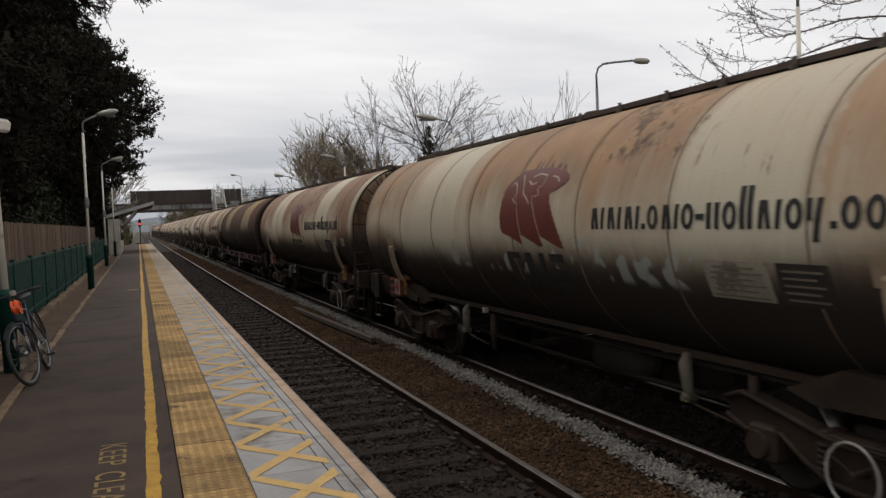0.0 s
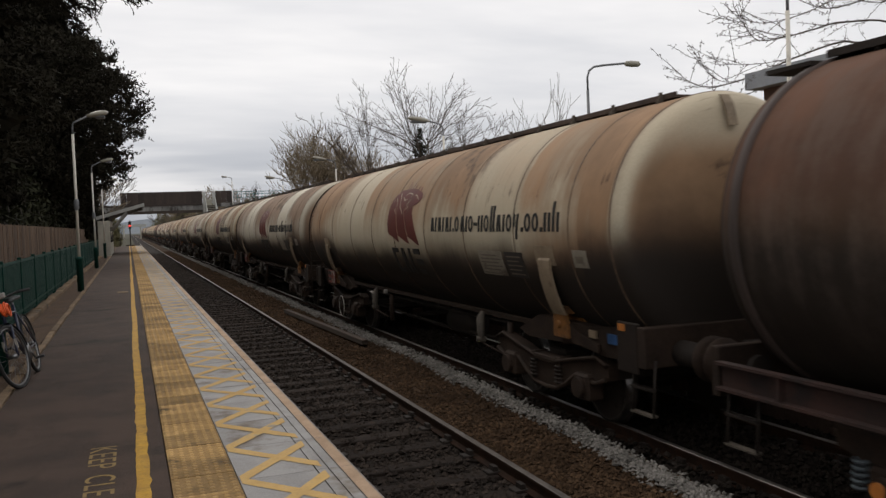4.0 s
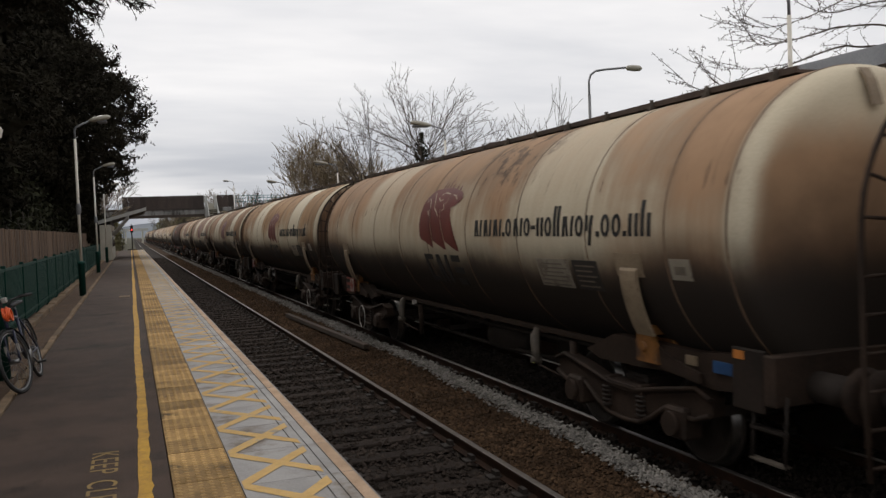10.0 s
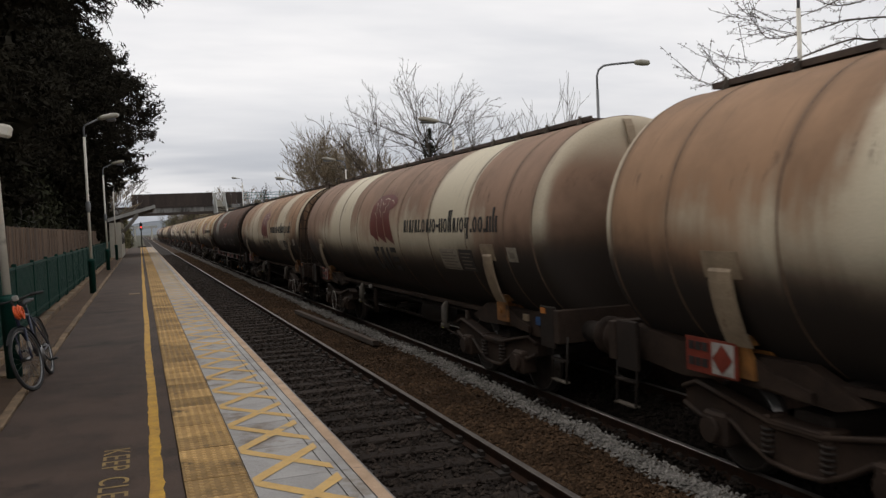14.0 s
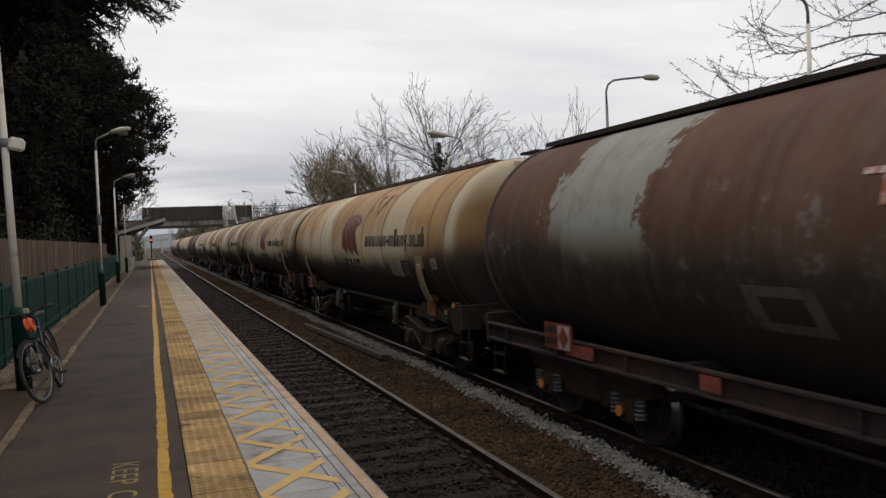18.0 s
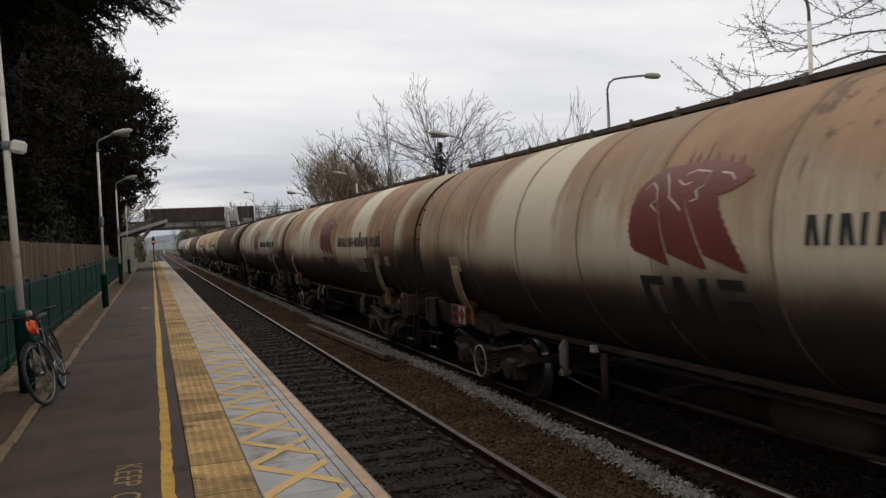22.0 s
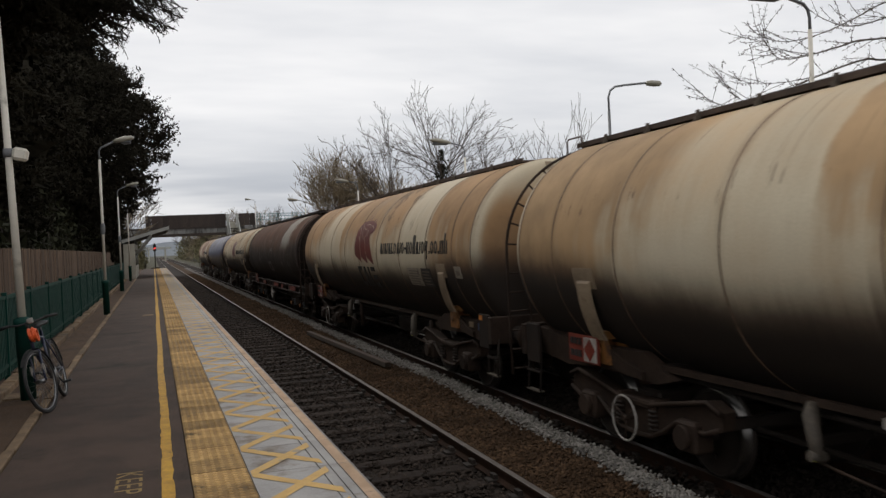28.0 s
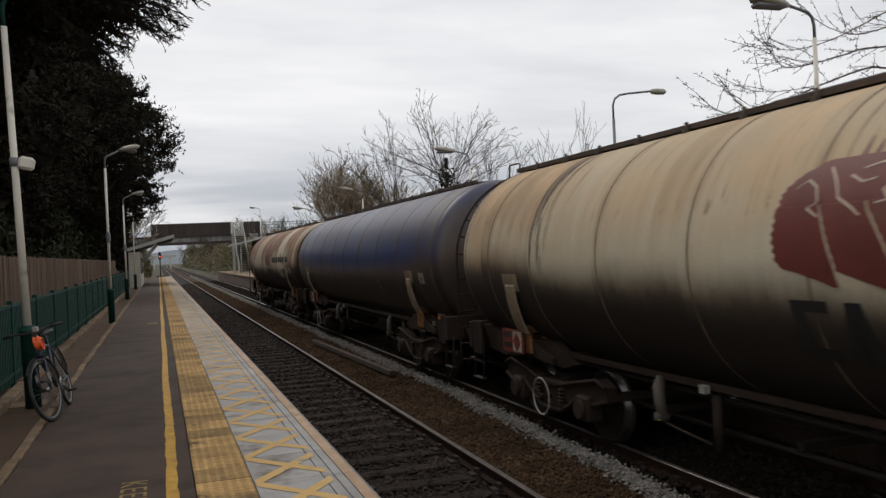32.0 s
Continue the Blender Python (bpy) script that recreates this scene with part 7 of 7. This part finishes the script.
board_fence()

# ---- kerb line, painted line, letters ----
bm_edge = once("edging_stone", lambda bm: (box(bm, -0.045, 0.045, -0.448, 0.448, -0.06, 0.016, 0.008), kerb_stone)[1])
edging = tagged(new("platform_edging"), "low worn stone edging along the tarmac", kind="structure")
for i, y in enumerate(np.arange(2.0, 62.0, 0.91)):
    part("edging_stone", bm_edge, None, edging, at=pose(-1.24 + 0.008 * math.sin(i * 2.1), y, 0.006 * math.sin(i * 1.3), 0, 0, 0.5 * math.sin(i)))

rng = np.random.default_rng(3)
ys = np.arange(-6, 101.4, 0.12)
wob = 0.006 * np.sin(ys * 0.9) + rng.normal(0, 0.0035, len(ys))
wob2 = 0.006 * np.sin(ys * 0.8 + 1) + rng.normal(0, 0.0035, len(ys))
v = [(-0.022 + a, y, 0.004) for y, a in zip(ys, wob)] + [(0.062 + b, y, 0.004) for y, b in zip(ys, wob2)]
n = len(ys)
cloud_mesh("yellow_line", v, [(i, n + i, n + i + 1, i + 1) for i in range(n - 1)], yellow_paint, "worn yellow safety line painted on the tarmac", kind="structure")


def painted_word(text, y):
    cu = bpy.data.curves.new("lettering", "FONT")
    cu.body, cu.size, cu.space_character = text, 0.265, 1.12
    tmp = bpy.data.objects.new("lettering", cu)
    me = bpy.data.meshes.new_from_object(tmp)
    bpy.data.objects.remove(tmp)
    me.materials.append(faded_paint)
    ob = new("painted_word", me)
    ob.matrix_basis = pose(-0.335, y, 0.004, 0, 0, -90)
    return tagged(ob, "faded yellow painted word on the tarmac", kind="structure")


painted_word("KEEP", 6.70)
painted_word("CLEAR", 5.93)
solid("cover_plate", [(-0.36, -0.09, 23.5, 24.05, 0.0, 0.006)], kerb_stone, "pale metal access cover in the tarmac")
solid("post_pad", [(-1.78, -1.36, 10.95, 11.4, -0.012, 0.006)], kerb_stone, "small pale concrete pad beside the lamp post")

# ---- tactile and coping slabs ----
rows_y = np.arange(2.0 - 0.4 * 8, P_TO, 0.4)


def blister_slab(bm):
    box(bm, TAC0 + 0.003, TAC1 - 0.003, 0.003, 0.397, -0.05, 0.0)
    n = 6
    for i in range(n):
        for j in range(n):
            x = TAC0 + 0.4 * (i + 0.5) / n
            y = 0.4 * (j + 0.5) / n
            lo = [bm.verts.new((x + 0.021 * math.cos(k * math.tau / 6), y + 0.021 * math.sin(k * math.tau / 6), 0.0)) for k in range(6)]
            hi = [bm.verts.new((x + 0.015 * math.cos(k * math.tau / 6), y + 0.015 * math.sin(k * math.tau / 6), 0.0055)) for k in range(6)]
            bm.faces.new(hi)
            for k in range(6):
                bm.faces.new((lo[k], lo[(k + 1) % 6], hi[(k + 1) % 6], hi[k]))
    for f in bm.faces:
        f.material_index = 0 if f.calc_center_median().z > 0.001 else 1
    return [tactile, tactile_ground]


tac = tagged(new("tactile_paving"), "dirty yellow tactile paving along the platform edge", kind="structure")
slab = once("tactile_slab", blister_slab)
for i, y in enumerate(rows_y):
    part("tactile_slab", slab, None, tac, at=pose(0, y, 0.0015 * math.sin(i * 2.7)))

JOINT = 5.365


def cope(bm):
    """Grey coping slab with three grooves and a pale nosing."""
    a, b = 0.003, PITCH - 0.003
    cuts = [TAC1 + 0.004, 1.068, 1.077, 1.147, 1.156, 1.217, 1.226, EDGE]
    for i in range(len(cuts) - 1):
        z = 0.0 if i % 2 == 0 else -0.010
        box(bm, cuts[i], cuts[i + 1], a, b, -0.07, z)
    box(bm, 1.15, EDGE, a, b, -0.09, -0.0705)
    for f in bm.faces:
        c = f.calc_center_median()
        if f.normal.z > 0.5 or c.z > -0.012:
            if c.z < -0.006 and c.z > -0.012:
                f.material_index = 2
            elif c.x > 1.217:
                f.material_index = 1
    return [coping, coping_edge, groove_dirt]


cop = tagged(new("platform_coping"), "grey concrete coping slabs with grooves and a pale nosing", kind="structure")
slab = once("coping_slab", cope)
for i in range(-8, int((P_TO - JOINT) / PITCH)):
    part("coping_slab", slab, None, cop, at=pose(0, JOINT + i * PITCH, 0.0012 * math.sin(i * 3.3), 0, 0, 0))

v, f = [], []
rng = np.random.default_rng(4)
for i in range(-4, int((P_TO - JOINT) / PITCH)):
    for s in (1, -1):
        for j in range(6):
            q0, q1 = j / 6, (j + 1) / 6
            o = len(v)
            for q in (q0 * 0.88, q1 * 0.88):
                x = TAC1 + 0.012 + q * 0.60
                y = JOINT + i * PITCH + s * (0.01 + q * 0.775)
                w_ = 0.145 + rng.normal(0, 0.006)
                v += [(x, y - w_ / 2, 0.004 + 0.0012 * (s > 0)), (x, y + w_ / 2, 0.004 + 0.0012 * (s > 0))]
            f.append((o, o + 2, o + 3, o + 1))
cloud_mesh("hatching", v, f, hatch_paint, "worn yellow crossed hatching painted on the coping", kind="structure")

# ---- sleepers, ballast ----
sleeper = once("sleeper", lambda bm: (box(bm, -1.28, 1.28, -0.125, 0.125, -0.24, 0.0, 0.012), sleeper_mat)[1])
chair = once("rail_chair", lambda bm: ([box(bm, x - 0.17, x + 0.17, -0.08, 0.08, 0.0, 0.03, 0.006) or box(bm, x - 0.10, x - 0.05, -0.06, 0.06, 0.03, 0.08) or box(bm, x + 0.05, x + 0.10, -0.06, 0.06, 0.03, 0.08) for x in (-0.7525, 0.7525)], grime)[1])
# far sleepers wear the colour darkened for the train's shade
far_sleeper = once("far_sleeper", lambda bm: (box(bm, -1.28, 1.28, -0.125, 0.125, -0.24, 0.0, 0.012), train_shade_black)[1])
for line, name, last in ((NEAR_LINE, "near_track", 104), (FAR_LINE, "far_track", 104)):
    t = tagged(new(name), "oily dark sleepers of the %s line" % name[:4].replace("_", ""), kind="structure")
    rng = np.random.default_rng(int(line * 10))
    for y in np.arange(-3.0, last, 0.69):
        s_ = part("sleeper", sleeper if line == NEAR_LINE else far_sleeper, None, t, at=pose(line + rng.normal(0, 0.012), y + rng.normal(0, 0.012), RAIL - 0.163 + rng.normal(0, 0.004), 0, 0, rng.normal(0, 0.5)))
        part("chair", chair, None, s_)


def stones(name, x0, x1, y0, y1, z, size, count, material, label, seed, heap=0.0, taper=None):
    """Loose angular stones as one heap; stones grow coarser and fewer away from the eye."""
    rng = np.random.default_rng(seed)
    u = rng.uniform(0, 1, count)
    y = y0 * (y1 / y0) ** u if y0 > 0 else rng.uniform(y0, y1, count)
    x = rng.uniform(x0, x1, count)
    if taper is not None:
        x = x0 + (x1 - x0) * np.clip(rng.normal(0.5, 0.19, count), 0, 1) + taper(y)
    s = size * rng.uniform(0.6, 1.4, count) * (1 + y.clip(0) / 60)
    zz = z + heap * rng.uniform(0, 1, count)
    base = np.array([(1, 0.1, 0.0), (-0.9, 0.2, 0.1), (0.1, 1, -0.1), (-0.1, -1, 0.1), (0.15, -0.1, 0.75), (-0.1, 0.1, -0.7)])
    tri = np.array([(0, 2, 4), (2, 1, 4), (1, 3, 4), (3, 0, 4), (2, 0, 5), (1, 2, 5), (3, 1, 5), (0, 3, 5)])
    ang = rng.uniform(0, math.tau, count)
    c, n_ = np.cos(ang)[:, None], np.sin(ang)[:, None]
    j = base[None] * (1 + rng.uniform(-0.35, 0.35, (count, 6, 3)))
    vx = j[:, :, 0] * c - j[:, :, 1] * n_
    vy = j[:, :, 0] * n_ + j[:, :, 1] * c
    v = np.stack([x[:, None] + vx * s[:, None], y[:, None] + vy * s[:, None], zz[:, None] + j[:, :, 2] * s[:, None]], 2).reshape(-1, 3)
    f = (tri[None] + 6 * np.arange(count)[:, None, None]).reshape(-1, 3)
    cloud_mesh(name, v.tolist(), f.tolist(), material, label, kind="stuff")


solid("six_foot", [(3.66, 5.05, -420, 700, -1.14, -1.06)], ballast_brown, "brown rusty ballast between the two lines")
stones("brown_ballast_stones", 3.64, 5.0, 3.5, 110, -1.055, 0.022, 26000, ballast_brown, "brown rusty ballast stones between the lines", 71, 0.02)
stones("grey_ballast_stones", 4.82, 5.28, 4.0, 150, -1.04, 0.021, 17000, ballast_grey, "fresh pale grey ballast stones in a long strip", 72, 0.05, lambda y: 0.025 * np.sin(y * 0.9) + 0.02 * np.sin(y * 2.3) - 0.036 * np.clip(14 - y, 0, 9))
stones("track_stones", 1.45, 3.62, 3.5, 100, -1.135, 0.026, 22000, stone_dark, "black oily stones between the sleepers", 73, 0.05)
solid("far_bed", [(5.45, 7.55, -420, 700, -1.134, -1.10)], train_shade_black, "oily bed under the far line, blackened with the train's shade")
stones("far_track_stones", 5.2, 7.5, 4.0, 110, -1.10, 0.028, 20000, train_shade_black, "oily stones under the train, blackened with its shade", 74, 0.06)

# a long timber lying between the lines
timber = surface("weathered_timber", (0.03, 0.02, 0.013), (0.075, 0.05, 0.033), 2.0, 0.9, 0.004, 40.0, stretch=(4, 0.5, 4))
bm = bmesh.new()
box(bm, -0.065, 0.065, 0.0, 7.9, 0.0, 0.11, 0.01)
tagged(place("timber_baulk", bm, timber, at=pose(4.58, 17.2, -1.0, 0, 0, 2.15)), "weathered brown timber baulk lying in the ballast", "timber")


# ---- motion ----
def train_run(t):
    """How far the train has come since the start: it gathers speed slowly."""
    return 11.467 * t + 0.01181 * t * t


SLACK = {9: -0.16, 10: -0.10, 11: 0.12}


def motions():
    for ob, k in WAGONS:
        walk(ob, [(i * 2.0, pose(FAR_LINE, 10.2 + 17.0 * k + SLACK.get(k, 0.0) - train_run(i * 2.0), RAIL)) for i in range(17)])
    for ob, y, k in WHEELS:
        # the wheels are keyed turn by turn while their wagon runs past, and rest while it is far off
        def away(t):
            return 10.2 + 17.0 * k - train_run(t)
        near = [i for i in range(32 * FPS + 1) if -14 < away(i / FPS) < 75]
        turns = [(i / FPS, math.degrees(train_run(i / FPS) / 0.458) % 360) for i in near]
        if near[0] > 0:
            turns.insert(0, (0.0, turns[0][1]))
        if near[-1] < 32 * FPS:
            turns.append((32.0, turns[-1][1]))
        walk(ob, [(t, pose(0, y, 0.46, a)) for t, a in turns])


motions()
